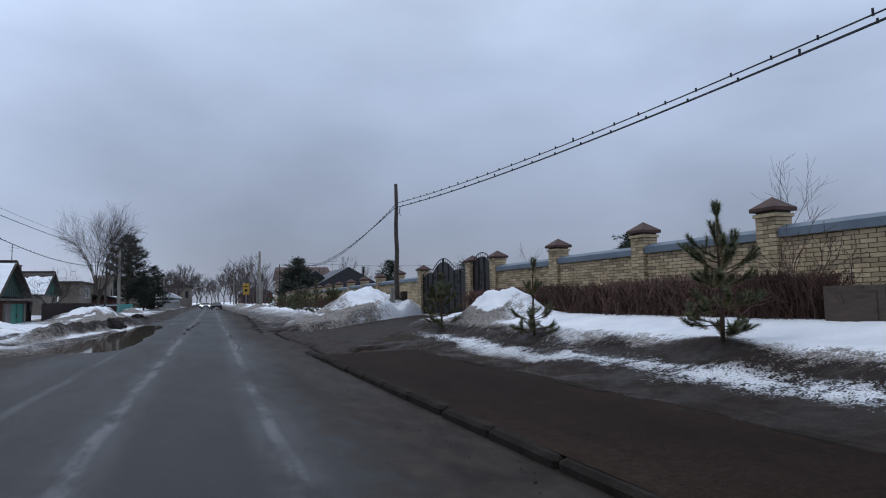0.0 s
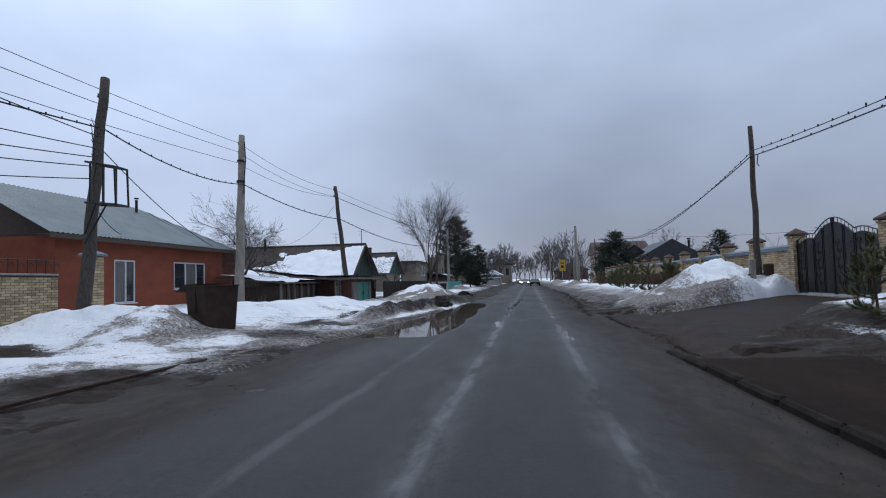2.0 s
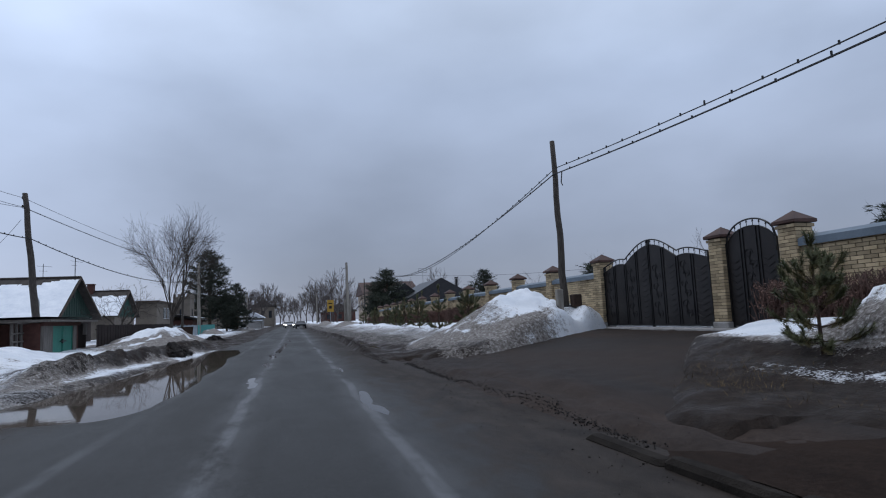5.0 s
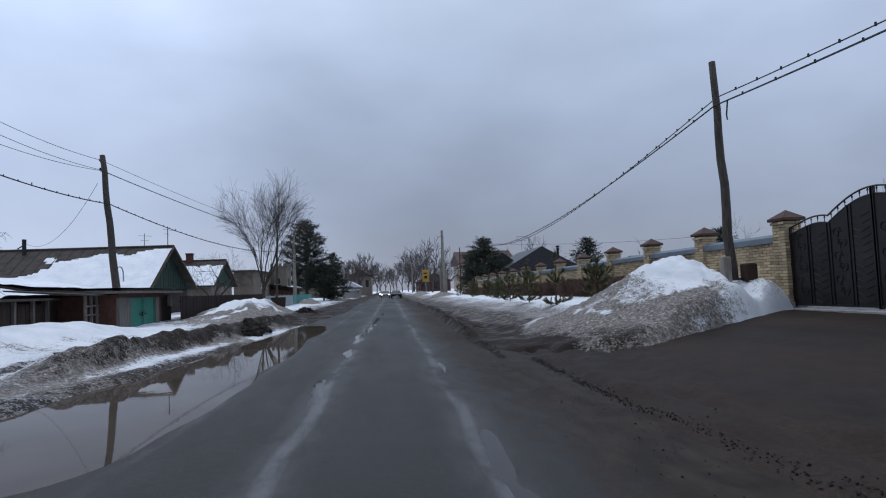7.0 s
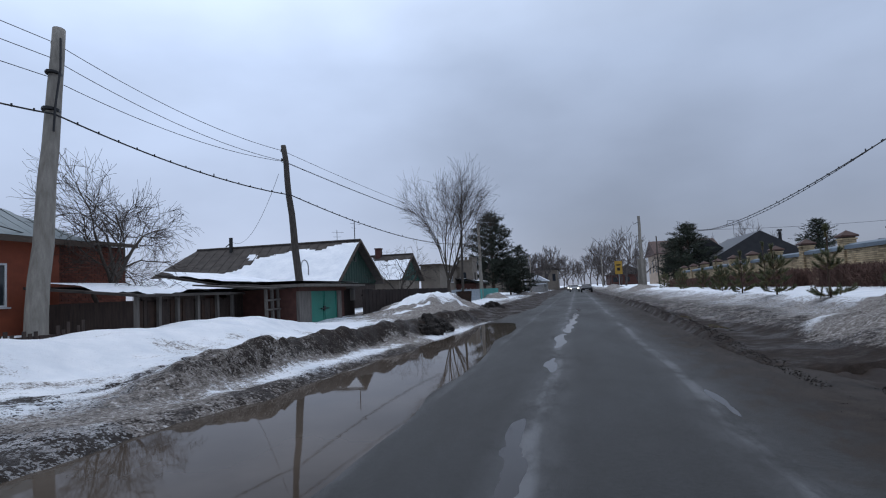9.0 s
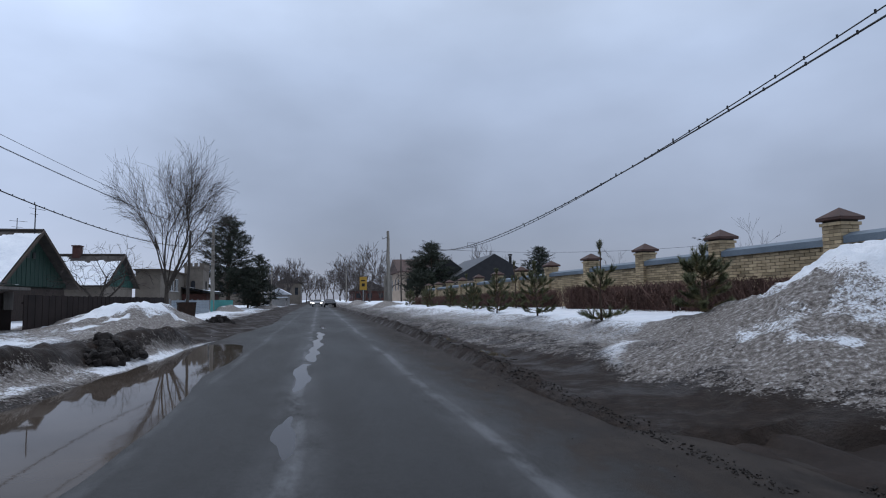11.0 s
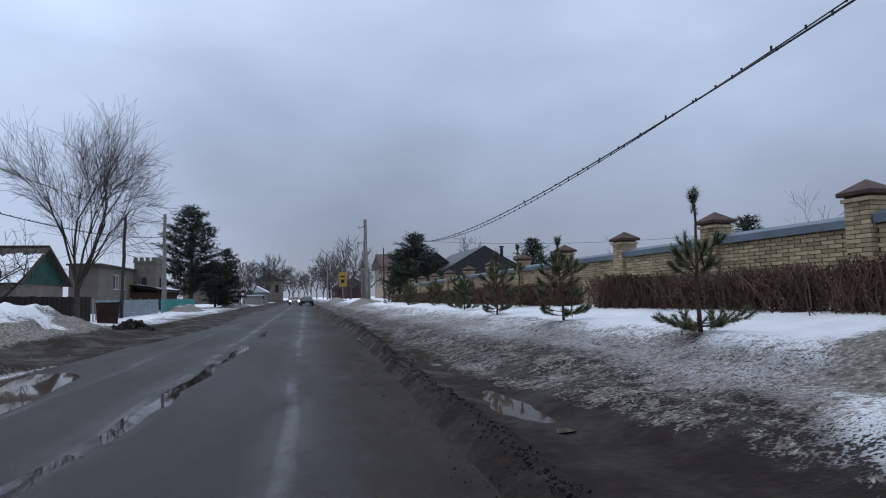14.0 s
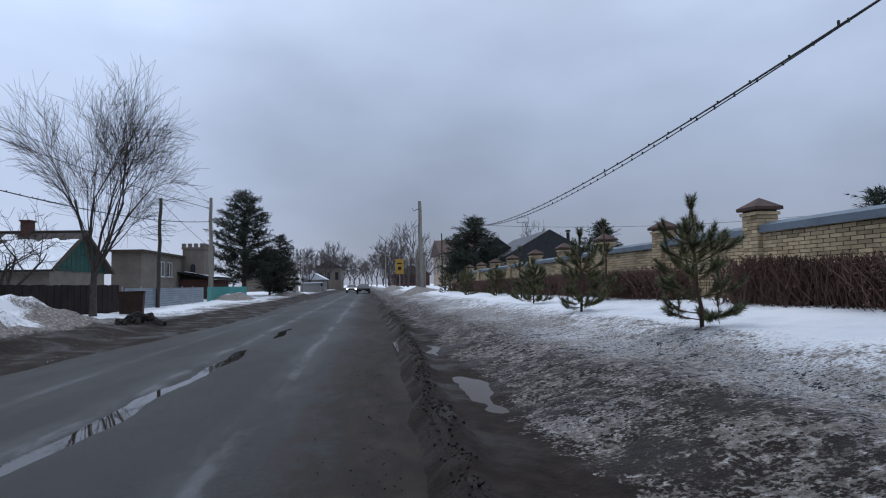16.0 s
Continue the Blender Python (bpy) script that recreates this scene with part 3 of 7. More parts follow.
    soft = 0.14 * rough * sm(np.abs(x + 0.5), 2.6, 4.6) * (1 - 0.6 * sm(x, 6.8, 7.6)) * (1 - 0.5 * sm(-x, 9, 12))
    z = z + soft
    heap = piles(x, y)
    z = z + heap * (1 + 0.35 * fbm(x, y, 1.3, 4, 41)) + 0.27 * np.clip(heap, 0, 0.8) * fbm(x, y, 3.0, 4, 43) + 0.42 * np.clip(heap, 0, 0.5) * np.clip(fbm(x, y, 4.5, 3, 47), -0.12, 0.2) + 0.09 * np.clip(heap, 0, 0.5) * np.abs(fbm(x, y, 6.5, 2, 49))
    z = z * (1 - inside) - 0.12 * inside
    z = np.where(np.abs(x) > 60, 0.1, z)
    return np.where((np.abs(x) < 2.15), -0.16, z)


def foot(x, y):
    """The fringe of slush round the big heap by the gate."""
    q = np.sqrt(((x - 7.4 + fbm(x, y, 0.7, 3, 55)) / 3.5) ** 2 + ((y - 25.2 + fbm(x, y, 0.7, 3, 56)) / 2.75) ** 2)
    return np.exp(-(((q - 1.0) / 0.11) ** 2)) * (x > 0)


def snow_share(x, y):
    b = fbm(x, y, 0.6, 3, 51)
    h = piles(x, y)
    near = 0.38 * sm(x + 1.1 * b, 5.15, 5.7) + 0.24 * sm(x + 1.3 * b, 5.45, 6.0) - 0.26 * np.exp(-(((x + 0.8 * b - 6.55) / 0.4) ** 2)) + 0.42 * sm(x + 0.5 * b, 6.75, 7.35)
    far = 0.49 * sm(x + b, 3.2, 3.9) + 0.12 * sm(x + 0.6 * b, 4.4, 5.4) + 0.5 * sm(x + 0.8 * b, 5.7, 6.8)
    r = near * (1 - sm(y, 15, 21)) + far * sm(y, 15, 21)
    l = 0.45 + 0.12 * sm(-x, 4.8, 5.8) + 0.5 * sm(-x + 1.2 * b, 7.0, 9.0)
    l = l - 0.5 * sm(x + 1.5 * b, -9.6, -7.8) * (1 - sm(y + 1.5 * b, 10.5, 11.6)) - 1.0 * np.exp(-(((x + 12.0) / 2.2) ** 2 + ((y - 13.0 + b) / 0.6) ** 2)) - 0.22 * np.exp(-(((x + 7.5) / 0.35) ** 2)) * sm(y, 17, 20) * (1 - sm(y, 30, 34))
    l = l - 0.34 * sm(x, -6.0, -4.4) * sm(y, 34, 38) - 0.02 * sm(x + b, -9.0, -6.6) * sm(y, 10.5, 12) * (1 - sm(y, 17, 22)) + 0.1 * sm(x, -9, -7) * sm(y, 12, 14) * (1 - sm(y, 21, 23))
    for cx, cy, rx, ry in ((-6.7, 19.6, 1.2, 1.0), (-6.6, 16.4, 1.3, 0.9), (-5.3, 13.6, 1.0, 0.9), (-9.0, 18.2, 0.9, 0.7)):
        l = l - 0.34 * np.exp(-(((x + 1.6 * b - cx) / rx) ** 2 + ((y + 1.3 * b - cy) / ry) ** 2)) * (1 + 1.4 * fbm(x, y, 1.6, 3, 52))
    s = np.where(x > 0, r, l)
    s = s + 0.45 * np.exp(-(((x - ridge_line(y) - 0.62) / 0.25) ** 2)) * sm(y, 20, 23) * (1 - sm(y, 35, 38))
    s = s - 0.12 * np.exp(-(((x - ridge_line(y)) / 0.42) ** 2)) * sm(y, 21, 25) * (1 - sm(y, 34, 37))
    # bare earth round the trunks by the first pines
    for cx, cy, rr in ((7.0, 5.3, 0.6), (6.7, 9.4, 0.4), (4.9, 13.2, 0.9), (6.0, 15.0, 0.7), (6.35, 30.4, 0.35), (6.45, 34.2, 0.4)):
        s = s - 0.45 * np.exp(-(((x + 0.9 * b - cx) / rr) ** 2 + ((y - cy) / rr) ** 2))
    return s + 0.5 * sm(h, 0.1, 0.5) + 0.13 * foot(x, y)


def dirt_share(x, y):
    b = fbm(x, y, 0.8, 4, 61)
    h = piles(x, y)
    d = 0.10 + 0.44 * (1 - sm(x + 1.2 * b, 5.9, 7.3)) * (x > 0) * (y > 15) + 0.38 * (1 - sm(x + b, 5.2, 6.6)) * (x > 0) * (y <= 15) + 0.38 * (1 - sm(-x, 5.0, 7.5)) * (x < 0)
    d = d + 0.5 * np.exp(-(((x - 6.9) / 0.45) ** 2)) * (y < 17) + 0.26 * sm(b, -0.12, 0.12) * (x < -4) * (x > -11)
    ridge = np.exp(-(((x - ridge_line(y)) / 0.5) ** 2)) * sm(y, 21, 25) * (1 - sm(y, 34, 37))
    d = d + 0.62 * ridge - 0.25 * np.exp(-(((x - ridge_line(y) - 0.65) / 0.28) ** 2)) * sm(y, 20, 23) * (1 - sm(y, 35, 38))
    d = d + 0.24 * sm(x, -12, -8) * (x < -3) * sm(y, 8, 10) * (1 - sm(y, 14, 20)) * (1 - sm(h, 0.1, 0.3))
    base = sm(h, 0.02, 0.12) * (1 - sm(h, 0.46 + b * 1.3, 0.68 + b * 1.3))
    d = d + 1.0 * base * np.where(x > 0, 1, np.where(y < 30, 0.15, 0.6)) * (1 - 0.8 * sm(x + 3.0 * b, 6.3, 9.0))
    d = d * (1 - sm(x, 7.2, 8.2) * (1 - sm(h, 0.0, 0.15))) - 0.3 * foot(x, y)
    return d + 0.25 * b


GX = steps((-900, -100, 100), (-100, -30, 7), (-30, -14, 0.5), (-14, -9, 0.2), (-9, -2.3, 0.085), (-2.3, 2.1, 0.3), (2.1, 10.6, 0.085), (10.6, 14, 0.4), (14, 40, 3), (40, 100, 10), (100, 900, 100))
GY = steps((-400, -40, 40), (-40, -6, 2), (-6, 0, 0.3), (0, 40, 0.095), (40, 60, 0.25), (60, 120, 0.7), (120, 300, 10), (300, 2000, 100))
ground = sheet("ground", GX, GY, ground_height, M_GROUND, {"snow": snow_share, "dirt": dirt_share})
tagged(ground, "thawing ground with old snow, dirty ice and brown mud", "ground", kind="structure")


def road_height(x, y):
    crown = -0.002 * np.abs(x) ** 1.2
    pool = sm(-x + 0.5 * fbm(x, y, 0.35, 3, 71), 1.75, 2.9) * sm(y, 14.5, 20) * (1 - sm(y, 32, 38))
    pool2 = 0.42 * sm(-x + 0.5 * fbm(x, y, 0.35, 3, 71), 2.0, 2.8) * (1 - sm(-x, 3.2, 4.2)) * sm(y, 36, 42) * (1 - sm(y, 58, 66)) * (0.6 + fbm(x, y, 0.3, 2, 74))
    mudpool = 0.55 * np.exp(-(((x + 4.3) / 0.7) ** 2 + ((y - 10.6) / 1.0) ** 2)) * (0.8 + 1.4 * fbm(x, y, 1.4, 3, 79))
    rut = 0
    for cx, cy, rx, ry, h in ((-1.0, 19.8, 0.17, 1.6, 0.022), (-0.8, 24.6, 0.14, 1.3, 0.022), (-0.72, 28.3, 0.12, 1.6, 0.036), (-0.52, 31.2, 0.12, 1.7, 0.036), (-0.36, 34.4, 0.12, 1.7, 0.034), (-0.2, 38.0, 0.13, 2.0, 0.032), (0.0, 43.0, 0.12, 1.6, 0.03), (0.86, 16.6, 0.1, 1.8, 0.026), (0.98, 21.4, 0.09, 1.2, 0.024)):
        rut = rut + h * np.exp(-(((x - cx - 0.04 * np.sin(y * 3)) / rx) ** 2 + ((y - cy) / ry) ** 2)) * (0.85 + 0.9 * fbm(x, y, 2.5, 3, 73))
    rut = rut * 1.6
    return crown - 0.085 * np.clip(pool + pool2 + mudpool, 0, 1) - rut + 0.012 * fbm(x, y, 0.7, 4, 72) - 0.02 * sm(x, 2.2, 2.7) - 0.06 * sm(x, 2.6, 3.1) + 0.02 * np.clip(fbm(x, y, 5, 3, 77), 0, 1) * sm(x, 1.2, 2.4)


RX = steps((-7.5, 3.4, 0.1))
RY = steps((-40, -4, 1), (-4, 45, 0.12), (45, 70, 0.3), (70, 150, 1.2), (150, 600, 30))
road = sheet("road", RX, RY, road_height, M_ROAD)
tagged(road, "wet grey asphalt road with pale salt streaks and painted wet sheen", "road", kind="structure")

g = Geo()
for k in range(31):
    y0, y1 = 6.5 + 2 * k, 8.5 + 2 * k
    g.add([(-7.0, y0, -0.04), (-1.5, y0, -0.04), (-1.5, y1, -0.04), (-7.0, y1, -0.04)], [(0, 1, 2, 3)])
tagged(part("puddle_water", g, M_WATER), "brown meltwater puddle along the road edge", "puddle", kind="structure")
g = Geo().add([(2.75, 28.8, -0.005), (3.9, 28.8, -0.005), (3.9, 39.5, -0.005), (2.75, 39.5, -0.005)], [(0, 1, 2, 3)])
tagged(part("verge_puddle", g, M_WATER), "small meltwater puddles in the mud strip", "puddle", kind="structure")
g = Geo()
for x0, x1, y0, y1 in ((-1.35, 0.3, 16.5, 46.0), (0.6, 1.25, 13.5, 23.5)):
    g.add([(x0, y0, -0.021), (x1, y0, -0.021), (x1, y1, -0.021), (x0, y1, -0.021)], [(0, 1, 2, 3)])
tagged(part("rut_water", g, M_RUTWATER), "shallow meltwater standing in the wheel ruts", "puddle", kind="structure")


def drive_height(x, y):
    return -0.075 + 0.065 * sm(x, 2.5, 3.4) + 0.46 * sm(x, 3.2, 10.5) + 0.035 * fbm(x, y, 0.8, 4, 81) + 0.03 * fbm(x, y, 4, 3, 82) + (0.24 * fbm(x * 1.6 - y * 0.35, y * 0.3, 1.2, 4, 85) + 0.10 * fbm(x, y, 2.2, 4, 86)) * (1 - sm(x, 4.0, 6.0)) + 0.11 * np.exp(-(((x - 3.0 - 0.4 * fbm(0 * x, y, 0.6, 3, 88)) / 0.16) ** 2)) * (0.4 + 2.6 * np.clip(fbm(x, y, 1.5, 4, 89), -0.1, 0.4)) - 0.05 * np.exp(-(((x - 3.5 - 0.3 * fbm(0 * x, y, 0.6, 3, 90)) / 0.14) ** 2))


driveway = sheet("driveway", steps((2.3, 11.6, 0.12)), steps((11.6, 26.5, 0.12)), drive_height, M_DRIVE)
tagged(driveway, "muddy wet asphalt driveway up to the gate", "driveway", kind="structure")


def walk_height(x, y):
    return 0.088 + 0.014 * fbm(x, y, 0.9, 4, 83) - 0.16 * sm(y, 11.2, 12.9) + 0.012 * fbm(x, y, 5, 3, 84)


pavement = sheet("pavement", steps((2.42, 4.75, 0.12)), steps((-30, -4, 1), (-4, 13.2, 0.12)), walk_height, M_WALK)
tagged(pavement, "muddy brown asphalt pavement behind a low kerb", "pavement", kind="structure")
kerb = thing("kerb", 2.42, 3, 0, "low dirty concrete kerb stones with dark joints", "kerb", kind="structure")
ks = Geo().box(-0.085, 0.085, 0.004, 0.996, -0.2, 0.092, c=0.035).mesh("kerb_stone", M_KERB)
for i in range(17):
    k = new("kerb_stone", ks)
    k.parent = kerb
    yy = -7.0 + i * 1.0 + (0.0 if i != 9 else 0.02)
    k.location = (0.01 * math.sin(i * 2.3), yy, -0.02 * max(0, i - 14) ** 1.5 + 0.008 * math.sin(i * 5.1))
    k.rotation_euler = (0.008 * math.sin(i * 3.7), 0.03 * math.sin(i * 1.9), 0.006 * math.sin(i))
es = Geo().box(-0.06, 0.06, 0.004, 0.996, -0.2, 0.095, c=0.015).mesh("edging_stone", M_KERB)
for i in range(14):
    k = new("edging_stone", es)
    k.parent = kerb
    k.location = (2.18, -6.0 + i, 0.012 * math.sin(i * 4.1))


# ---- the yellow brick wall with its gates ----
XW = 10.25
PILLARS = [-4.8, -1.4, 2.0, 5.4, 8.87, 12.48, 16.28, 18.3, 23.58, 27.05, 30.4, 33.73, 37.16, 40.63, 44.08, 47.5, 50.9, 54.4, 57.8, 61.2, 64.6]
PW = 0.44
rng = random.Random(7)


def brick_rows(y0, y1, z0, z1, x, flat, thick=0.012, shift=0):
    """Bricks of 250 x 88 mm as (centre y, length, z, proud) rows on a face at x."""
    out, r = [], 0
    z = z0
    while z + 0.068 <= z1 + 0.01:
        y = y0 + (0.0 if (r + shift) % 2 else -0.13)
        while y < y1 - 0.02:
            a, b = max(y, y0) + 0.006, min(y + 0.25, y1 - 0.0)
            if b - a > 0.05:
                out.append((a, b, z, rng.uniform(-0.002, 0.004)))
            y += 0.262
        z += 0.08
        r += 1
    return out


def face_bricks(g, rows, x, thick=0.016):
    for a, b, z, p in rows:
        g.box(x - thick - p, x + 0.01, a, b, z, z + 0.068)


def brick_pillar(y, z0, group, plinth=0.0):
    t = thing("brick_pillar", XW + 0.3, y + PW / 2, z0, "yellow brick pillar with a brown metal hipped cap", "pillar", group)
    core = Geo().box(-0.2, 0.2, -0.2, 0.2, 0, 2.8 - z0)
    part("mortar_core", core, M_MORTAR, t)
    g = Geo()
    zb = plinth
    r = 0
    while zb + z0 < 2.72:
        o = 0.0 if r % 2 else 0.13
        grow = 0.03 if zb + z0 > 2.62 else 0.0
        for side in range(4):
            m = Matrix.Rotation(side * math.pi / 2, 4, "Z")
            cuts = [-0.21 - grow, 0.05, 0.21 + grow] if r % 2 else [-0.21 - grow, -0.05, 0.21 + grow]
            for a, b in zip(cuts, cuts[1:]):
                g.box(a + 0.006, b - 0.006, -0.215 - grow - rng.uniform(0, 0.004), -0.18, zb, zb + 0.068, m)
        zb += 0.08
        r += 1
    part("brickwork", g, M_BRICK, t)["kind"] = "stuff"
    top = 2.76 - z0
    c = Geo()
    c.box(-0.285, 0.285, -0.285, 0.285, top, top + 0.075, c=0.012)
    c.add([(-0.285, -0.285, top + 0.07), (0.285, -0.285, top + 0.07), (0.285, 0.285, top + 0.07), (-0.285, 0.285, top + 0.07), (0, 0, top + 0.30)], [(0, 1, 4), (1, 2, 4), (2, 3, 4), (3, 0, 4)])
    part("cap", c, M_CAP, t, "brown sheet metal hipped cap")
    if plinth:
        part("plinth", Geo().box(-0.25, 0.25, -0.25, 0.25, -0.15, plinth - 0.01, c=0.02), M_PLINTH, t, "grey rendered plinth")
    return t


for y in PILLARS:
    gate = y in (16.28, 18.3, 23.58)
    brick_pillar(y, 0.25, "pillars of the brick wall", 0.42 if gate else 0.0)

WALL_TOP = 2.28
for a, b in zip(PILLARS, PILLARS[1:]):
    if a in (16.28, 18.3):
        continue
    y0, y1 = a + PW, b
    t = thing("brick_wall_panel", XW + 0.3, (y0 + y1) / 2, 0.2, "yellow brick wall panel with a grey metal coping", "wall", "panels of the brick wall", "structure")
    off = Vector((XW + 0.3, (y0 + y1) / 2, 0.2))
    body = Geo().box(-0.11, 0.14, y0 - off.y + 0.003, y1 - off.y - 0.003, -0.1, WALL_TOP - 0.2)
    part("mortar_core", body, M_MORTAR, t)
    rows = brick_rows(y0 - off.y, y1 - off.y, 0.1, WALL_TOP - 0.2, 0, 0, shift=rng.randrange(2))
    if a == 30.4:
        made = {}
        for p, q, z, pr in rows:
            key = round(q - p, 2)
            if key not in made:
                made[key] = Geo().box(-0.018, 0.01, -key / 2, key / 2, 0, 0.068).mesh("brick", M_BRICK1)
            k = new("brick", made[key])
            k.parent = t
            k.location = (-0.11 - pr, (p + q) / 2, z)
    else:
        g = Geo()
        face_bricks(g, rows, -0.11)
        part("brickwork", g, M_BRICK, t)["kind"] = "stuff"
    zc = WALL_TOP - 0.2
    c = Geo().prism([(-0.19, zc - 0.05), (-0.175, zc - 0.05), (-0.175, zc + 0.005), (0.19, zc + 0.005), (0.19, zc + 0.02), (0.02, zc + 0.19), (-0.0, zc + 0.19), (-0.19, zc + 0.10)], "y", y0 - off.y + 0.005, y1 - off.y - 0.005)
    part("coping", c, M_COPING, t, "grey sheet metal coping")


def scroll(g, cx, cz, r, turns, x, rad=0.008, flip=1, start=0.0):
    pts = []
    for i in range(int(14 * turns) + 1):
        a = start + flip * i / 14 * 6.283
        q = r * (1 - i / (14 * turns + 3))
        pts.append((x, cx + q * math.cos(a), cz + q * math.sin(a)))
    g.tube(pts, rad, 4)


def gate_leaf_outline(w, low, high):
    """Height of a leaf's curved top rail over its width, hinge side first."""
    out = []
    for i in range(25):
        u = i / 24
        if u < 0.5:
            z = low + 0.06 + 0.16 * math.sin(u / 0.5 * math.pi * 0.5) ** 2 + (0.08 * math.sin(u / 0.5 * math.pi))
        else:
            s = (u - 0.5) / 0.5
            z = low + 0.22 + (high - low - 0.22) * math.sin(s * math.pi / 2)
        out.append((u * w, z))
    return out


def iron_gate(name, y0, y1, low, high, leaves, label):
    t = thing(name, XW + 0.22, (y0 + y1) / 2, 0.5, label, "gate")
    oy = (y0 + y1) / 2
    n = len(leaves)
    w = (y1 - y0) / n
    for i, flip in enumerate(leaves):
        prof = gate_leaf_outline(w - 0.02, low, high) if n > 1 else [(u * (w - 0.02), low + 0.14 + (high - low - 0.14) * math.sqrt(max(0, 1 - (2 * u - 1) ** 2)) if 0.0 <= u <= 1 else low) for u in [k / 24 for k in range(25)]]
        base = y0 + i * w + 0.01 - oy
        prof = [(base + (u if flip > 0 else (w - 0.02 - u)), z) for u, z in prof]
        if flip < 0:
            prof = prof[::-1]
        sheet_top = [(u, z - 0.17) for u, z in prof]
        leaf = part("gate_leaf", Geo().prism([(prof[0][0], 0.06), (prof[-1][0], 0.06)] + sheet_top[::-1], "x", -0.012, 0.012), M_IRON2, t)
        fr = Geo()
        fr.tube([(0, u, z) for u, z in prof], 0.022, 5)
        fr.tube([(0, u, z) for u, z in sheet_top], 0.02, 5)
        for u, z in (prof[0], prof[-1]):
            fr.box(-0.03, 0.03, u - 0.03, u + 0.03, 0.02, z)
        k = 4 if n > 1 else 3
        for j in range(1, k):
            u, z = prof[int(24 * j / k)]
            for d in (-0.045, 0.045):
                fr.box(-0.03, 0.026, u + d - 0.014, u + d + 0.014, 0.06, z - 0.17)
        fr.box(-0.028, 0.026, prof[0][0], prof[-1][0], 0.05, 0.1)
        part("gate_frame", fr, M_IRON, leaf)
        for j in range(1, 24, 2 if n > 1 else 3):
            sp = Geo()
            u, z = prof[j]
            sp.tube([(0, u, z - 0.18), (0, u, z - 0.06)], 0.008, 4)
            sp.add([(0.0, u - 0.03, z - 0.07), (0.0, u + 0.03, z - 0.07), (0, u, z + 0.03), (0.01, u, z - 0.05)], [(0, 1, 3), (1, 2, 3), (2, 0, 3), (0, 2, 1)])
            part("spear_point", sp, M_IRON, leaf)
        or_ = Geo()
        for j in range(k):
            ua, ub = prof[int(24 * j / k)][0], prof[int(24 * (j + 1) / k)][0]
            uc, span_ = (ua + ub) / 2, abs(ub - ua) - 0.14
            zt = min(prof[int(24 * j / k)][1], prof[int(24 * (j + 1) / k)][1]) - 0.3
            if j % 2 == 0:
                q = 0.16
                z = 0.12
                while z + q < zt:
                    or_.tube([(-0.016, uc - span_ / 2, z + q * 0.6), (-0.016, uc, z), (-0.016, uc + span_ / 2, z + q * 0.6)], 0.007, 4, False)
                    z += q
            else:
                for z in (0.4, 0.95, 1.5):
                    scroll(or_, uc - 0.07, z, 0.13, 1.4, -0.018, 0.009, 1)
                    scroll(or_, uc + 0.07, z + 0.26, 0.13, 1.4, -0.018, 0.009, -1, math.pi)
                    or_.tube([(-0.016, uc - 0.02, z - 0.12), (-0.016, uc + 0.05, z + 0.13), (-0.016, uc - 0.02, z + 0.38)], 0.008, 4)
        part("scrollwork", or_, M_IRON, leaf)
        e = prof[0][0] if flip > 0 else prof[-1][0]
        for z in (0.35, 1.05, 1.75):
            part("hinge", Geo().tube([(-0.02, e, z), (-0.02, e, z + 0.11)], 0.026, 8), M_IRON, leaf)
    return t


iron_gate("driveway_gate", 18.9, 23.58, 1.97, 2.66, (1, -1), "black wrought iron double gate with sheet backing, closed")
iron_gate("garden_door", 16.88, 18.3, 1.93, 2.58, (1,), "black wrought iron garden door with an arched top")
sill = Geo().box(XW + 0.02, XW + 0.42, 16.75, 23.65, 0.12, 0.505, c=0.02)
tagged(part("gate_sill", sill, M_PLINTH), "grey concrete sill under the gates", "sill", kind="structure")


# ---- houses and sheds on the far side of the road ----
def local(geo, ob):
    """Moves world coordinates into those of the thing."""
    o = ob.location
    geo.v = [(p[0] - o.x, p[1] - o.y, p[2] - o.z) for p in geo.v]
    return geo


def put(name, geo, mat, ob, label="", smooth=False):
    return part(name, local(geo, ob), mat, ob, label, smooth)


def sub(name, geo, mat, par, root, label="", smooth=False):
    return part(name, local(geo, root), mat, par, label, smooth)


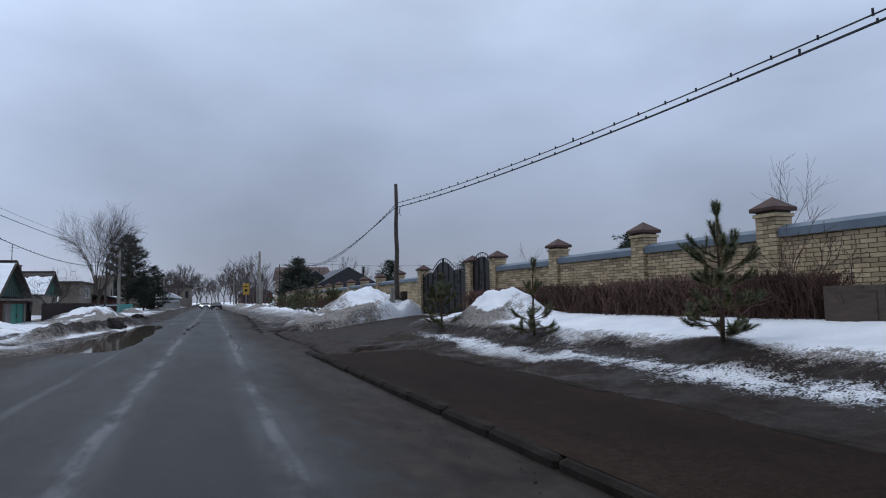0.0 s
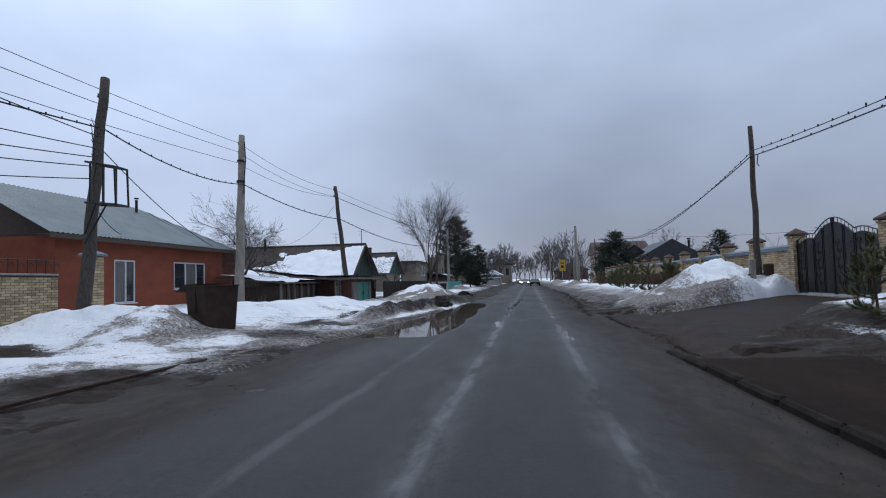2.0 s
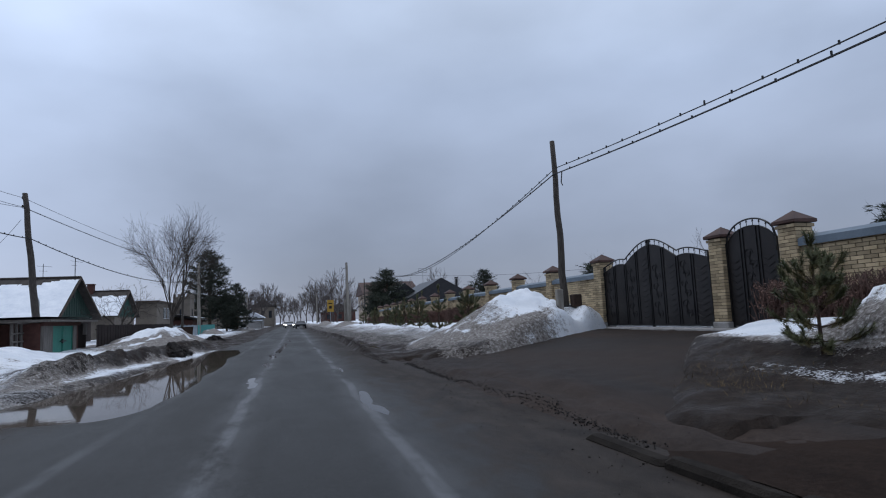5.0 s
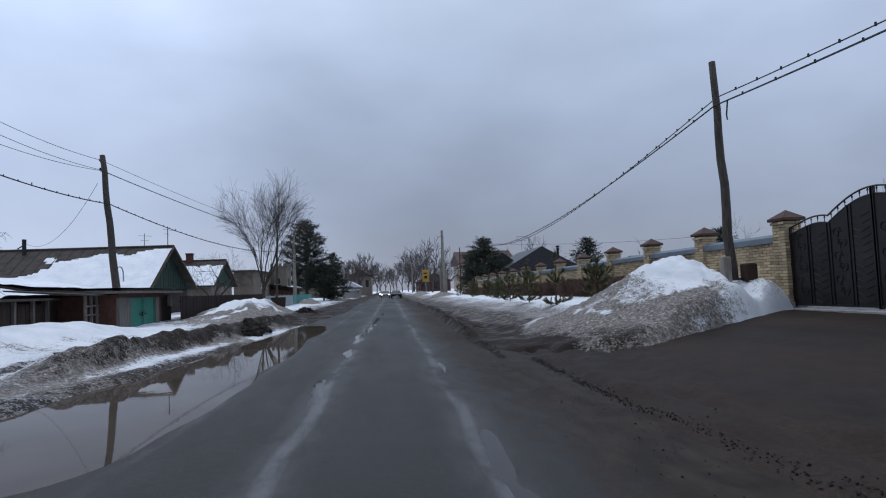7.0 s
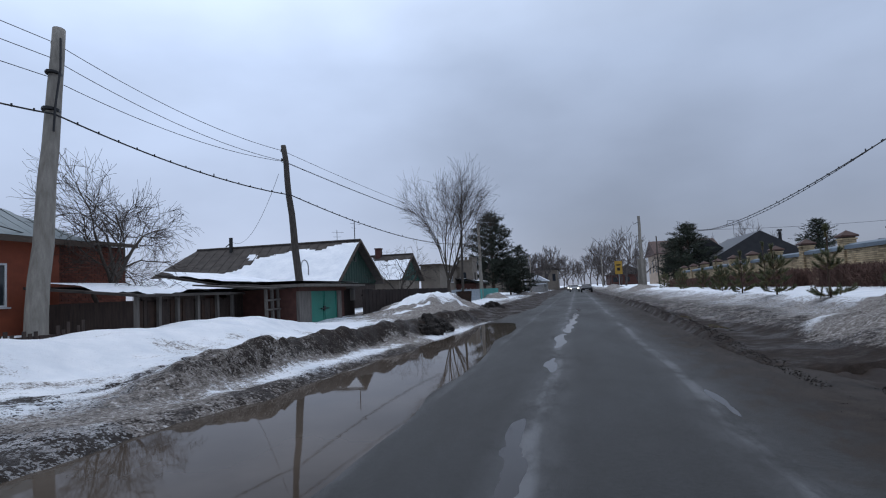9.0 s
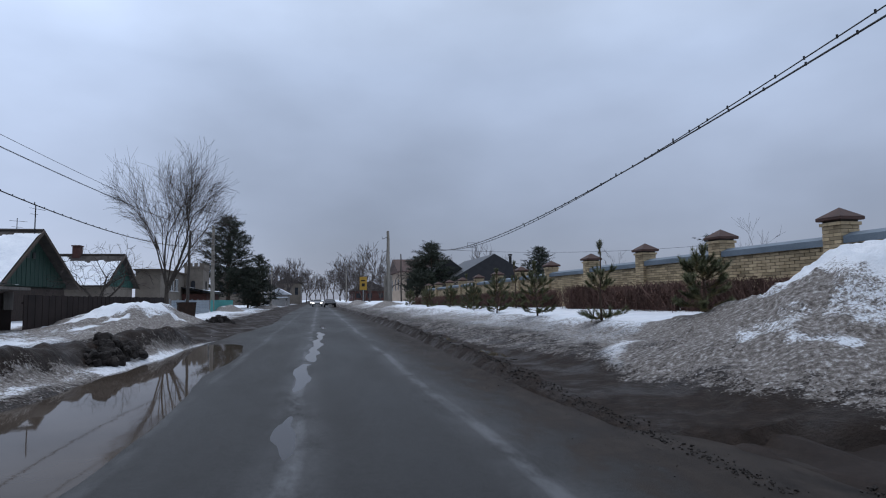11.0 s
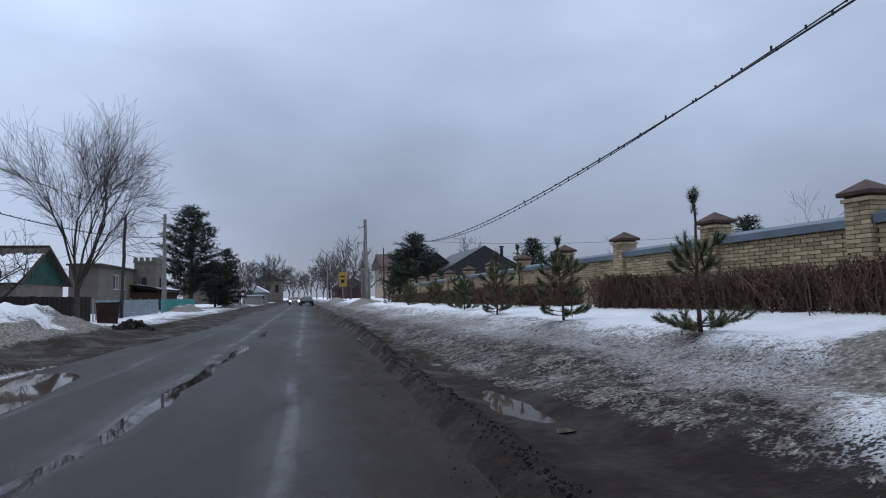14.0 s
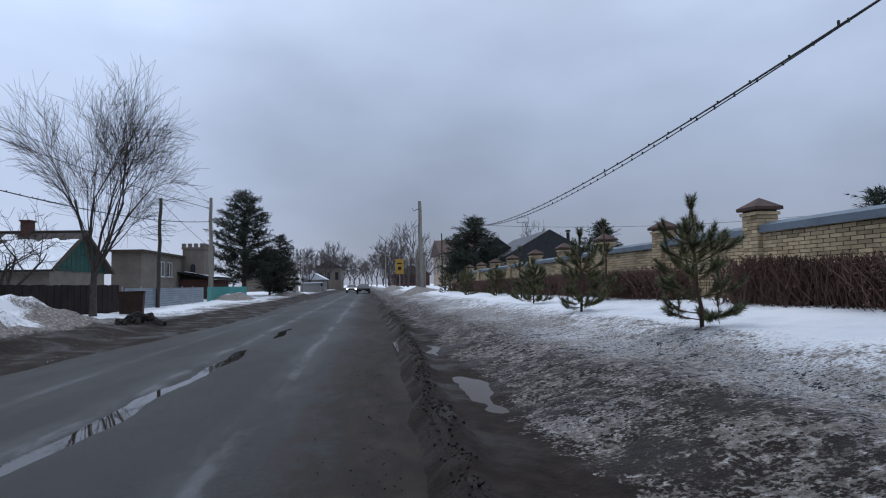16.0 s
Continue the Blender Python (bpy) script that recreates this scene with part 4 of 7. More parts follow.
def window_x(root, x, y0, y1, z0, z1, bars, glass=None, frame_mat=None, face=1, deep=0.10):
    """A window in a wall that faces x: reveal, frame, bars and panes."""
    w = put("window", Geo().box(x - face * deep, x - face * (deep - 0.02), y0, y1, z0, z1), M_EAVE, root)
    fr = Geo()
    f = 0.06
    xa, xb = sorted((x - face * 0.07, x - face * 0.01))
    for a, b, c, d in ((y0, y1, z0, z0 + f), (y0, y1, z1 - f, z1), (y0, y0 + f, z0 + f, z1 - f), (y1 - f, y1, z0 + f, z1 - f)):
        fr.box(xa, xb, a, b, c, d)
    cuts = [y0] + [y0 + (y1 - y0) * b for b in bars] + [y1]
    for c in cuts[1:-1]:
        fr.box(xa, xb, c - f * 0.6, c + f * 0.6, z0 + f, z1 - f)
    sub("window_frame", fr, frame_mat or M_PVC, w, root)
    for i, (a, b) in enumerate(zip(cuts, cuts[1:])):
        xs = x - face * 0.05
        sub("pane", Geo().box(min(xs, xs - face * 0.01), max(xs, xs - face * 0.01), a + f * 0.6, b - f * 0.6, z0 + f, z1 - f), (glass or [M_GLASS])[i % len(glass or [1])], w, root)
    sill = Geo().box(min(x, x + face * 0.09), max(x, x + face * 0.09), y0 - 0.05, y1 + 0.05, z0 - 0.05, z0 - 0.004)
    sub("window_sill", sill, frame_mat or M_PVC, w, root)
    return w


def wall_x(x0, x1, y0, y1, z0, z1, holes):
    """A wall slab between x0 and x1 with rectangular holes (y0, y1, z0, z1), side by side in y."""
    g = Geo()
    y = y0
    for a, b, c, d in sorted(holes):
        g.box(x0, x1, y, a, z0, z1)
        g.box(x0, x1, a, b, z0, c)
        g.box(x0, x1, a, b, d, z1)
        y = b
    g.box(x0, x1, y, y1, z0, z1)
    return g


def corrugated(x_of, y0, y1, n, s0, s1, amp, put_point):
    """A ribbed sheet: n ribs from y0 to y1, from slope point s0 to s1."""
    vs, fs = [], []
    k = n * 4
    for i in range(k + 1):
        y = y0 + (y1 - y0) * i / k
        h = amp * (0, 1, 1, 0)[i % 4]
        for s in (s0, s1):
            vs.append(put_point(s, y, h))
            vs.append(put_point(s, y, h - 0.012))
    for i in range(k):
        a, b = i * 4, i * 4 + 4
        fs += [(a, b, b + 2, a + 2), (a + 1, a + 3, b + 3, b + 1)]
    return Geo().add(vs, fs)


# the orange house
H = thing("orange_house", -21, 24.5, 0.3, "orange painted house with a grey sheet roof", "house")
xo = -17.4
holes = [(21.2, 22.4, 0.95, 2.86), (25.0, 27.55, 1.5, 2.88)]
put("front_wall", wall_x(xo - 0.35, xo, 18.4, 29.2, 0.0, 3.7, holes), M_ORANGE, H)
g = Geo().box(-24.6, xo - 0.35, 18.4, 18.75, 0, 3.7)
g.box(-24.6, xo - 0.35, 28.85, 29.2, 0, 3.7).box(-24.95, -24.6, 18.4, 29.2, 0, 3.7)
put("side_wall", g, M_ORANGE, H)
window_x(H, xo, 21.2, 22.4, 0.95, 2.86, [0.55], [M_CURTAIN, M_GLASS])
window_x(H, xo, 25.0, 27.55, 1.5, 2.88, [0.36, 0.7], [M_GLASS, M_CURTAIN, M_GLASS])
ridge_x, ridge_z, eave_x, eave_z = -21.1, 6.05, -16.75, 3.72
g = corrugated(None, 17.6, 26.9, 44, 0, 1, 0.03, lambda s, y, h: (eave_x + (ridge_x - eave_x) * s, y, eave_z + (ridge_z - eave_z) * s + h))
# the hipped end towards the yard
n_h = 14
for i in range(n_h):
    a, b = i / n_h, (i + 1) / n_h
    ya, yb = 26.9 + 2.9 * a, 26.9 + 2.9 * b
    g.add([(eave_x, ya, eave_z), (eave_x, yb, eave_z), (eave_x + (ridge_x - eave_x) * (1 - b), yb, eave_z + (ridge_z - eave_z) * (1 - b) + 0.03 * (i % 2)), (eave_x + (ridge_x - eave_x) * (1 - a), ya, eave_z + (ridge_z - eave_z) * (1 - a) + 0.03 * (i % 2))], [(0, 1, 2, 3)])
g.add([(eave_x, 29.8, eave_z), (2 * ridge_x - eave_x, 29.8, eave_z), (ridge_x, 26.9, ridge_z)], [(0, 1, 2)])
g.add([(2 * ridge_x - eave_x, 17.6, eave_z), (2 * ridge_x - eave_x, 29.8, eave_z), (ridge_x, 26.9, ridge_z), (ridge_x, 17.6, ridge_z)], [(0, 1, 2, 3)])
roof = put("roof", g, M_TINROOF, H, "ribbed grey sheet metal roof", smooth=None)
sub("eaves_board", Geo().box(eave_x - 0.03, eave_x, 17.6, 29.8, eave_z - 0.2, eave_z - 0.015).box(eave_x - 0.65, eave_x - 0.03, 17.6, 29.8, eave_z - 0.06, eave_z - 0.04), M_EAVE, roof, H)
put("gable_boarding", Geo().prism([(-24.9, 3.7), (xo, 3.7), (ridge_x, 5.9)], "y", 18.45, 18.5), M_EAVE, H)
put("roof_vent", Geo().tube([(-20.4, 26.0, 5.5), (-20.4, 26.0, 6.35)], 0.07, 8).tube([(-20.4, 26.0, 6.4), (-20.4, 26.0, 6.46)], 0.12, 8), M_IRON, H)

annex = put("brick_annex", Geo().box(-25.5, -19.5, 29.25, 33.9, 0, 3.95), M_REDWALL, H, "dark red brick annex")
ab = random.Random(12)
course = {}
for r in range(38):
    y = 29.3 - (0.14 if r % 2 else 0)
    while y < 33.85:
        a, b = max(y, 29.3), min(y + 0.27, 33.9)
        key = round(b - a, 2)
        if key > 0.05:
            if key not in course:
                course[key] = Geo().box(-0.01, 0.018, -key / 2 + 0.006, key / 2 - 0.006, 0, 0.088).mesh("brick", M_OLDBRICK)
            k = new("brick", course[key])
            k.parent = annex
            k.location = (-19.5 + 21 + ab.uniform(0, 0.008), (a + b) / 2 - 24.5, 0.05 + r * 0.101 - 0.3)
        y += 0.282
put("annex_roof", Geo().prism([(-25.9, 4.6), (-19.1, 3.95), (-19.1, 4.1), (-25.9, 4.78)], "y", 29.1, 34.2), M_EAVE, H, "dark overhanging roof edge")

# porch-like brick outbuilding beside it
H = thing("brick_outbuilding", -19.5, 14.5, 0.3, "small yellow brick outbuilding with a dark pitched roof", "outbuilding")
put("wall_block", Geo().box(-20.8, -18.2, 12.2, 16.3, 0, 3.1), M_BRICK, H)
g = Geo().prism([(-21.2, 3.0), (-17.7, 3.0), (-17.7, 3.1), (-19.5, 4.35), (-21.2, 3.1)], "y", 11.8, 16.8)
put("roof", g, M_BLACKROOF, H)
put("roof_snow", Geo().prism([(-18.9, 3.97), (-17.75, 3.16), (-17.75, 3.25), (-18.9, 4.06)], "y", 12.2, 15.6), M_SNOWCAP, H)
put("downpipe", Geo().tube([(-17.8, 16.4, 3.0), (-17.95, 16.42, 2.75), (-18.1, 16.42, 2.5), (-18.1, 16.42, 0.4)], 0.05, 7), M_EAVE, H)

F = thing("yellow_brick_fence", -15.2, 14.5, 0.2, "low yellow brick fence topped with dark iron railing", "fence")
put("mortar_core", Geo().box(-15.3, -15.08, 9.5, 17.2, 0, 2.0), M_MORTAR, F)
g = Geo()
r = 0
z = 0.35
while z < 1.95:
    y = 9.5 - (0.13 if r % 2 else 0)
    while y < 17.1:
        g.box(-15.1, -15.06 + rng.uniform(0, 0.004), max(y, 9.5) + 0.005, min(y + 0.25, 17.2), z, z + 0.068)
        y += 0.262
    z += 0.08
    r += 1
put("brickwork", g, M_BRICK, F)["kind"] = "stuff"
put("coping", Geo().box(-15.36, -15.02, 9.5, 17.2, 2.0, 2.06, c=0.01), M_PLINTH, F)
for i in range(26):
    y = 9.7 + i * 0.3
    put("railing_bar", Geo().tube([(-15.2, y, 2.06), (-15.2, y, 2.52)], 0.012, 4).tube([(-15.2, y, 2.3), (-15.2, y + 0.1, 2.4), (-15.2, y + 0.2, 2.3)], 0.01, 4), M_IRON, F)
put("railing_rail", Geo().tube([(-15.2, 9.6, 2.48), (-15.2, 17.2, 2.48)], 0.016, 5), M_IRON, F)
P = thing("small_brick_pillar", -15.6, 19.1, 0.2, "yellow brick gate pillar with a grey cap", "pillar")
put("mortar_core", Geo().box(-15.82, -15.38, 18.85, 19.3, 0, 2.75), M_MORTAR, P)
g = Geo()
for k in range(26):
    z = 0.12 + k * 0.1
    o = 0.0 if k % 2 else 0.11
    for a, b in ((18.84, 19.02 + o), (19.03 + o, 19.31)):
        g.box(-15.4, -15.365, a + 0.004, b - 0.004, z, z + 0.087)
    g.box(-15.8, -15.39, 18.83, 18.87, z, z + 0.087)
put("brickwork", g, M_BRICK, P)["kind"] = "stuff"
put("cap", Geo().box(-15.92, -15.28, 18.75, 19.4, 2.75, 2.83, c=0.01).add([(-15.92, 18.75, 2.825), (-15.28, 18.75, 2.825), (-15.28, 19.4, 2.825), (-15.92, 19.4, 2.825), (-15.6, 19.08, 3.0)], [(0, 1, 4), (1, 2, 4), (2, 3, 4), (3, 0, 4)]), M_COPING, P)


def snow_patch(xs, ys, z_of, thick, seed, cut):
    """A slab of old snow with a ragged outline lying on a slope."""
    X, Y = np.meshgrid(np.linspace(*xs), np.linspace(*ys))
    inside = cut(X, Y) + 0.9 * fbm(X, Y, 0.9, 4, seed)
    vs, fs, index = [], [], {}
    ny, nx = X.shape
    ok = inside > 0
    for j in range(ny):
        for i in range(nx):
            e = min(1.0, max(0.0, float(inside[j, i]) * 4))
            vs.append((float(X[j, i]), float(Y[j, i]), z_of(float(X[j, i]), float(Y[j, i])) + 0.01 + thick * math.sqrt(e)))
    for j in range(ny - 1):
        for i in range(nx - 1):
            if ok[j, i] or ok[j + 1, i] or ok[j, i + 1] or ok[j + 1, i + 1]:
                k = j * nx + i
                fs.append((k, k + 1, k + nx + 1, k + nx))
    return Geo().add(vs, fs)


def gable_house(name, label, xf, xb, ya, yr, yb, ze, zr, gable_mat, wall_mat, boards, snow_cut, seed, hip=2.0):
    """A house whose gable faces the road at xf; ridge at yr runs back to xb, where it is hipped."""
    t = thing(name, (xf + xb) / 2, yr, 0.3, label, "house")
    put("wall_block", Geo().box(xb + 0.3, xf - 0.35, ya + 0.5, yb - 0.5, 0, ze + 0.1), wall_mat, t)
    o = 0.45
    roof_g = Geo()
    th = 0.07
    for a, sgn in ((ya, -1), (yb, 1)):
        e0 = (a, ze)
        quad = [(xf + o, a, ze), (xf + o, yr, zr), (xb + hip, yr, zr), (xb - 0.2, a, ze)]
        if sgn > 0:
            quad = quad[::-1]
        roof_g.add(quad + [(x, y, z - th) for x, y, z in quad], [(0, 1, 2, 3), (7, 6, 5, 4), (0, 4, 5, 1), (1, 5, 6, 2), (2, 6, 7, 3), (3, 7, 4, 0)])
    roof_g.add([(xb - 0.2, ya, ze), (xb + hip, yr, zr), (xb - 0.2, yb, ze)], [(0, 1, 2)])
    rf = put("roof", roof_g, M_SLATE, t, "old grey slate-sheet roof")
    # waves of the sheets, as ribs down the slope
    rb = Geo()
    k = int((xf - xb) / 0.6)
    for i in range(k):
        x = xf + o - 0.1 - i * 0.6
        if x < xb + hip:
            break
        rb.tube([(x, ya, ze + 0.005), (x, yr, zr + 0.005)], 0.03, 4, False)
    rb.tube([(xb + hip, yr, zr + 0.03), (xf + o, yr, zr + 0.03)], 0.09, 6)
    sub("roof_ribs", rb, M_SLATE, rf, t)
    vb = Geo()
    for a in (ya, yb):
        vb.prism([(a, ze - 0.16), (yr, zr - 0.16), (yr, zr + 0.05), (a, ze + 0.05)], "x", xf + o, xf + o + 0.04)
    sub("barge_boards", vb, M_EAVE, rf, t)
    n = boards
    for i in range(n):
        y0, y1 = ya + 0.45 + (yb - ya - 0.9) * i / n, ya + 0.45 + (yb - ya - 0.9) * (i + 1) / n
        top = lambda y: ze + (zr - ze) * ((y - ya) / (yr - ya) if y < yr else (yb - y) / (yb - yr)) - 0.12
        z0 = ze + 0.02
        if max(top(y0), top(y1)) > z0 + 0.05:
            d = 0.012 * (i % 2)
            put("gable_board", Geo().prism([(y0 + 0.006, z0), (y1 - 0.006, z0), (y1 - 0.006, max(z0 + 0.01, top(y1))), (y0 + 0.006, max(z0 + 0.01, top(y0)))], "x", xf - 0.06, xf - 0.02 + d), gable_mat, t)
    put("gable_backing", Geo().prism([(ya + 0.4, ze - 0.1), (yb - 0.4, ze - 0.1), (yr, zr - 0.15)], "x", xf - 0.12, xf - 0.06), gable_mat, t)
    put("front_wall", Geo().box(xf - 0.35, xf - 0.06, ya + 0.5, yb - 0.5, 0, ze), wall_mat, t)
    slope = lambda x, y: ze + (zr - ze) * (y - ya) / (yr - ya)
    sn = snow_patch((xb + 0.3, xf + o - 0.02, 60), (ya - 0.12, yr - 0.1, 34), slope, 0.13, seed, snow_cut)
    put("roof_snow", sn, M_SNOWCAP, t, "patch of old snow on the roof", True)
    return t


G1 = gable_house("green_house", "dark green wooden house with a snowy slate roof", -17.2, -29.3, 45.9, 49.7, 54.4, 2.35, 5.6, M_GREEN, M_DARKWOOD, 34,
                 lambda x, y: 0.8 * np.minimum(1 + 0 * x, (48.6 - y) * 0.7 + 0.07 * (x + 22.8)) - 1.5 * np.exp(-(((x + 25.0) / 2.0) ** 2 + ((y - 47.6) / 0.9) ** 2)) - 0.6 * (x < -26.3) * (y - 46.2), 91)
for y in (49.35, 49.95):
    put("attic_vent", Geo().box(-17.22, -17.17, y - 0.14, y + 0.14, 4.0, 4.35), M_IRON, G1)
put("chimney_pipe", Geo().tube([(-24.8, 49.3, 5.0), (-24.8, 49.3, 6.4)], 0.11, 8).tube([(-25.15, 49.3, 5.7), (-24.8, 49.3, 6.0)], 0.04, 6), M_IRON, G1)
put("aerial_mast", Geo().tube([(-17.0, 49.4, 4.7), (-17.0, 49.4, 7.1)], 0.025, 5).tube([(-17.25, 49.4, 6.9), (-16.6, 49.4, 6.75)], 0.012, 4).tube([(-17.2, 49.4, 6.55), (-16.9, 49.4, 6.5)], 0.012, 4), M_IRON, G1)
G2 = gable_house("teal_gabled_house", "wooden house with a teal gable and snowy slate roof", -15.6, -27.7, 59.9, 63.6, 67.4, 2.7, 5.45, M_FADEDTEAL, M_STUCCO, 26,
                 lambda x, y: 0.7 * np.minimum((62.7 - y) * 0.6, 1.0) + 0 * x, 97)
for cx in (-21.5, -19.0):
    ch = put("chimney", Geo().box(cx - 0.3, cx + 0.3, 63.2, 63.8, 5.0, 6.15, c=0.02).box(cx - 0.36, cx + 0.36, 63.14, 63.86, 6.15, 6.25), M_REDWALL, G2)
put("aerial_mast", Geo().tube([(-23.0, 62.0, 4.2), (-23.0, 62.0, 8.3)], 0.03, 5).tube([(-23.6, 62, 8.1), (-22.2, 62, 8.0)], 0.015, 4).tube([(-23.4, 62, 7.6), (-22.6, 62, 7.55)], 0.015, 4), M_IRON, G2)

# the garage with the teal doors, and the sheds beside it
S = thing("garage", -12, 36.2, 0.3, "low board garage with teal double doors and snow on its roof", "garage")
xg = -10.65
put("wall_block", Geo().box(-14.8, xg - 0.1, 34.0, 38.3, 0, 1.75), M_REDWALL, S)
for y0, y1 in ((34.0, 34.95), (37.35, 37.75)):
    put("door_post", Geo().box(xg - 0.1, xg + 0.04, y0, y1, 0, 1.62, c=0.01), M_GREYWOOD, S)
put("lintel", Geo().box(xg - 0.1, xg + 0.03, 34.0, 38.3, 1.62, 1.8, c=0.01), M_REDWALL, S)
for y0, y1 in ((34.96, 36.14), (36.16, 37.34)):
    d = put("garage_door", Geo().box(xg - 0.06, xg - 0.02, y0, y1, 0.2, 1.61), M_TEAL, S, "teal painted sheet door")
    sub("door_rib", Geo().box(xg - 0.02, xg - 0.0, y0 + 0.02, y0 + 0.08, 0.22, 1.6).box(xg - 0.02, xg, y1 - 0.08, y1 - 0.02, 0.22, 1.6), M_TEAL, d, S)
sub("bolt", Geo().tube([(xg + 0.02, 35.8, 0.85), (xg + 0.02, 36.5, 0.85)], 0.025, 6).box(xg - 0.02, xg + 0.03, 36.05, 36.2, 0.75, 0.95), M_IRON, d, S)
put("roof_slab", Geo().prism([(-15.0, 1.76), (-10.2, 1.80), (-10.2, 1.90), (-15.0, 1.96)], "y", 33.7, 39.6), M_GREYWOOD, S)
put("roof_snow", snow_patch((-14.9, -10.4, 24), (33.8, 39.3, 24), lambda x, y: 1.92 - 0.012 * (x + 15), 0.16, 61, lambda x, y: 0.35 + 0 * x), M_SNOWCAP, S, "", True)
put("yard_gate", Geo().box(-10.9, -10.8, 38.35, 39.6, 0.15, 1.7), M_BROWNFENCE, S)
put("notice", Geo().box(-10.79, -10.75, 39.05, 39.6, 1.1, 1.75), M_GREYWOOD, S)
put("arched_pipe", Geo().tube([(-13.0, 38.4, 1.8)] + [(-13.0, 38.4 + 0.35 - 0.35 * math.cos(a), 2.9 + 0.35 * math.sin(a)) for a in (0, 0.5, 1.0, 1.57, 2.1, 2.6, 3.14)] + [(-13.0, 39.1, 2.5)], 0.03, 6), M_STEEL, S)

S = thing("board_shed", -13.2, 30.3, 0.3, "low weathered board shed with sagging snowy roof", "shed")
rb = random.Random(3)
put("inner_wall", Geo().box(-15.5, -12.15, 27.3, 33.0, 0, 1.5), M_DARKWOOD, S)
y = 27.3
while y < 33.0:
    w = rb.uniform(0.16, 0.26)
    put("board", Geo().box(-12.14, -12.1 + rb.uniform(-0.012, 0.02), y, min(y + w - 0.015, 33.0), rb.uniform(0.0, 0.15), 1.5 + rb.uniform(-0.08, 0.03)), rb.choice([M_DARKWOOD, M_DARKWOOD, M_RUST]), S)
    y += w
for y in (27.3, 28.4, 29.4, 30.6, 31.9, 33.0):
    put("post", Geo().box(-12.1, -11.98, y - 0.07, y + 0.07, 0, 1.62, c=0.01), M_GREYWOOD, S)
put("roof_slab", Geo().prism([(-15.8, 2.0), (-11.7, 1.60), (-11.7, 1.68), (-15.8, 2.08)], "y", 26.9, 33.4), M_SLATE, S)
put("roof_snow", snow_patch((-15.7, -11.75, 24), (27.2, 33.3, 30), lambda x, y: 1.67 - 0.097 * (x + 11.7), 0.15, 63, lambda x, y: 0.32 + 0.1 * (y - 30) - 0.12 * (x + 13)), M_SNOWCAP, S, "", True)
S.location, S.scale = (-14.15, 31.0, 0.3), (1, 0.77, 1)
S = thing("lean_to", -12.6, 33.6, 0.3, "open board lean-to with stacked grey timber", "lean-to")
for y in (33.15, 33.55, 33.95):
    put("post", Geo().tube([(-11.5, y, 0.2), (-11.55, y + 0.03, 1.75)], 0.07, 7), M_GREYWOOD, S)
for k, z in enumerate((0.55, 0.95, 1.3)):
    put("rail", Geo().tube([(-11.45, 33.0, z), (-11.45, 34.0, z + 0.04 * (k - 1))], 0.04, 6), M_GREYWOOD, S)
put("back_boarding", Geo().box(-13.2, -13.1, 33.0, 34.0, 0, 1.7), M_DARKWOOD, S)
put("roof_slab", Geo().prism([(-14.5, 2.0), (-11.2, 1.72), (-11.2, 1.78), (-14.5, 2.06)], "y", 32.9, 34.2), M_SLATE, S)

# low dark shed and picket fence next to the orange house
S = thing("picket_fence", -13.0, 24.0, 0.3, "leaning row of dark weathered pickets", "fence")
for i in range(34):
    y = 22.6 + i * 0.135
    put("picket", Geo().box(-13.02, -12.995, y, y + 0.085, 0.15, 0.8 + rb.uniform(-0.09, 0.06), Matrix.Rotation(rb.uniform(-0.008, 0.008), 4, "X")), M_DARKWOOD, S)
for z in (0.4, 0.64):
    put("rail", Geo().box(-13.06, -13.02, 22.5, 27.2, z, z + 0.07), M_DARKWOOD, S)
S = thing("woodshed", -17, 38.2, 0.3, "tumbledown dark woodshed under snow", "shed")
put("wall_block", Geo().box(-18.5, -15.8, 36.0, 40.5, 0, 2.0), M_DARKWOOD, S)
put("roof_slab", Geo().prism([(-19.0, 2.7), (-15.4, 2.05), (-15.4, 2.14), (-19.0, 2.79)], "y", 35.5, 41.0), M_SLATE, S)
put("roof_snow", snow_patch((-18.9, -15.45, 20), (35.6, 40.9, 24), lambda x, y: 2.13 - 0.18 * (x + 15.4), 0.16, 65, lambda x, y: 0.30 + 0 * x), M_SNOWCAP, S, "", True)


def plank_fence(name, x, y0, y1, z0, z1, w, mat, label, rail=True, jag=0.02, group=""):
    t = thing(name, x, (y0 + y1) / 2, z0, label, "fence", group)
    n = int((y1 - y0) / w)
    for i in range(n):
        y = y0 + i * w
        put("fence_board", Geo().box(x - 0.012 + 0.012 * (i % 2), x + 0.012 + 0.012 * (i % 2), y + 0.004, y + w - 0.004, z0, z1 + rb.uniform(-jag, jag)), mat, t)
    for z in (z0 + 0.25, z1 - 0.3):
        put("fence_rail", Geo().box(x - 0.07, x - 0.014, y0, y1, z, z + 0.06), mat, t)
    return t


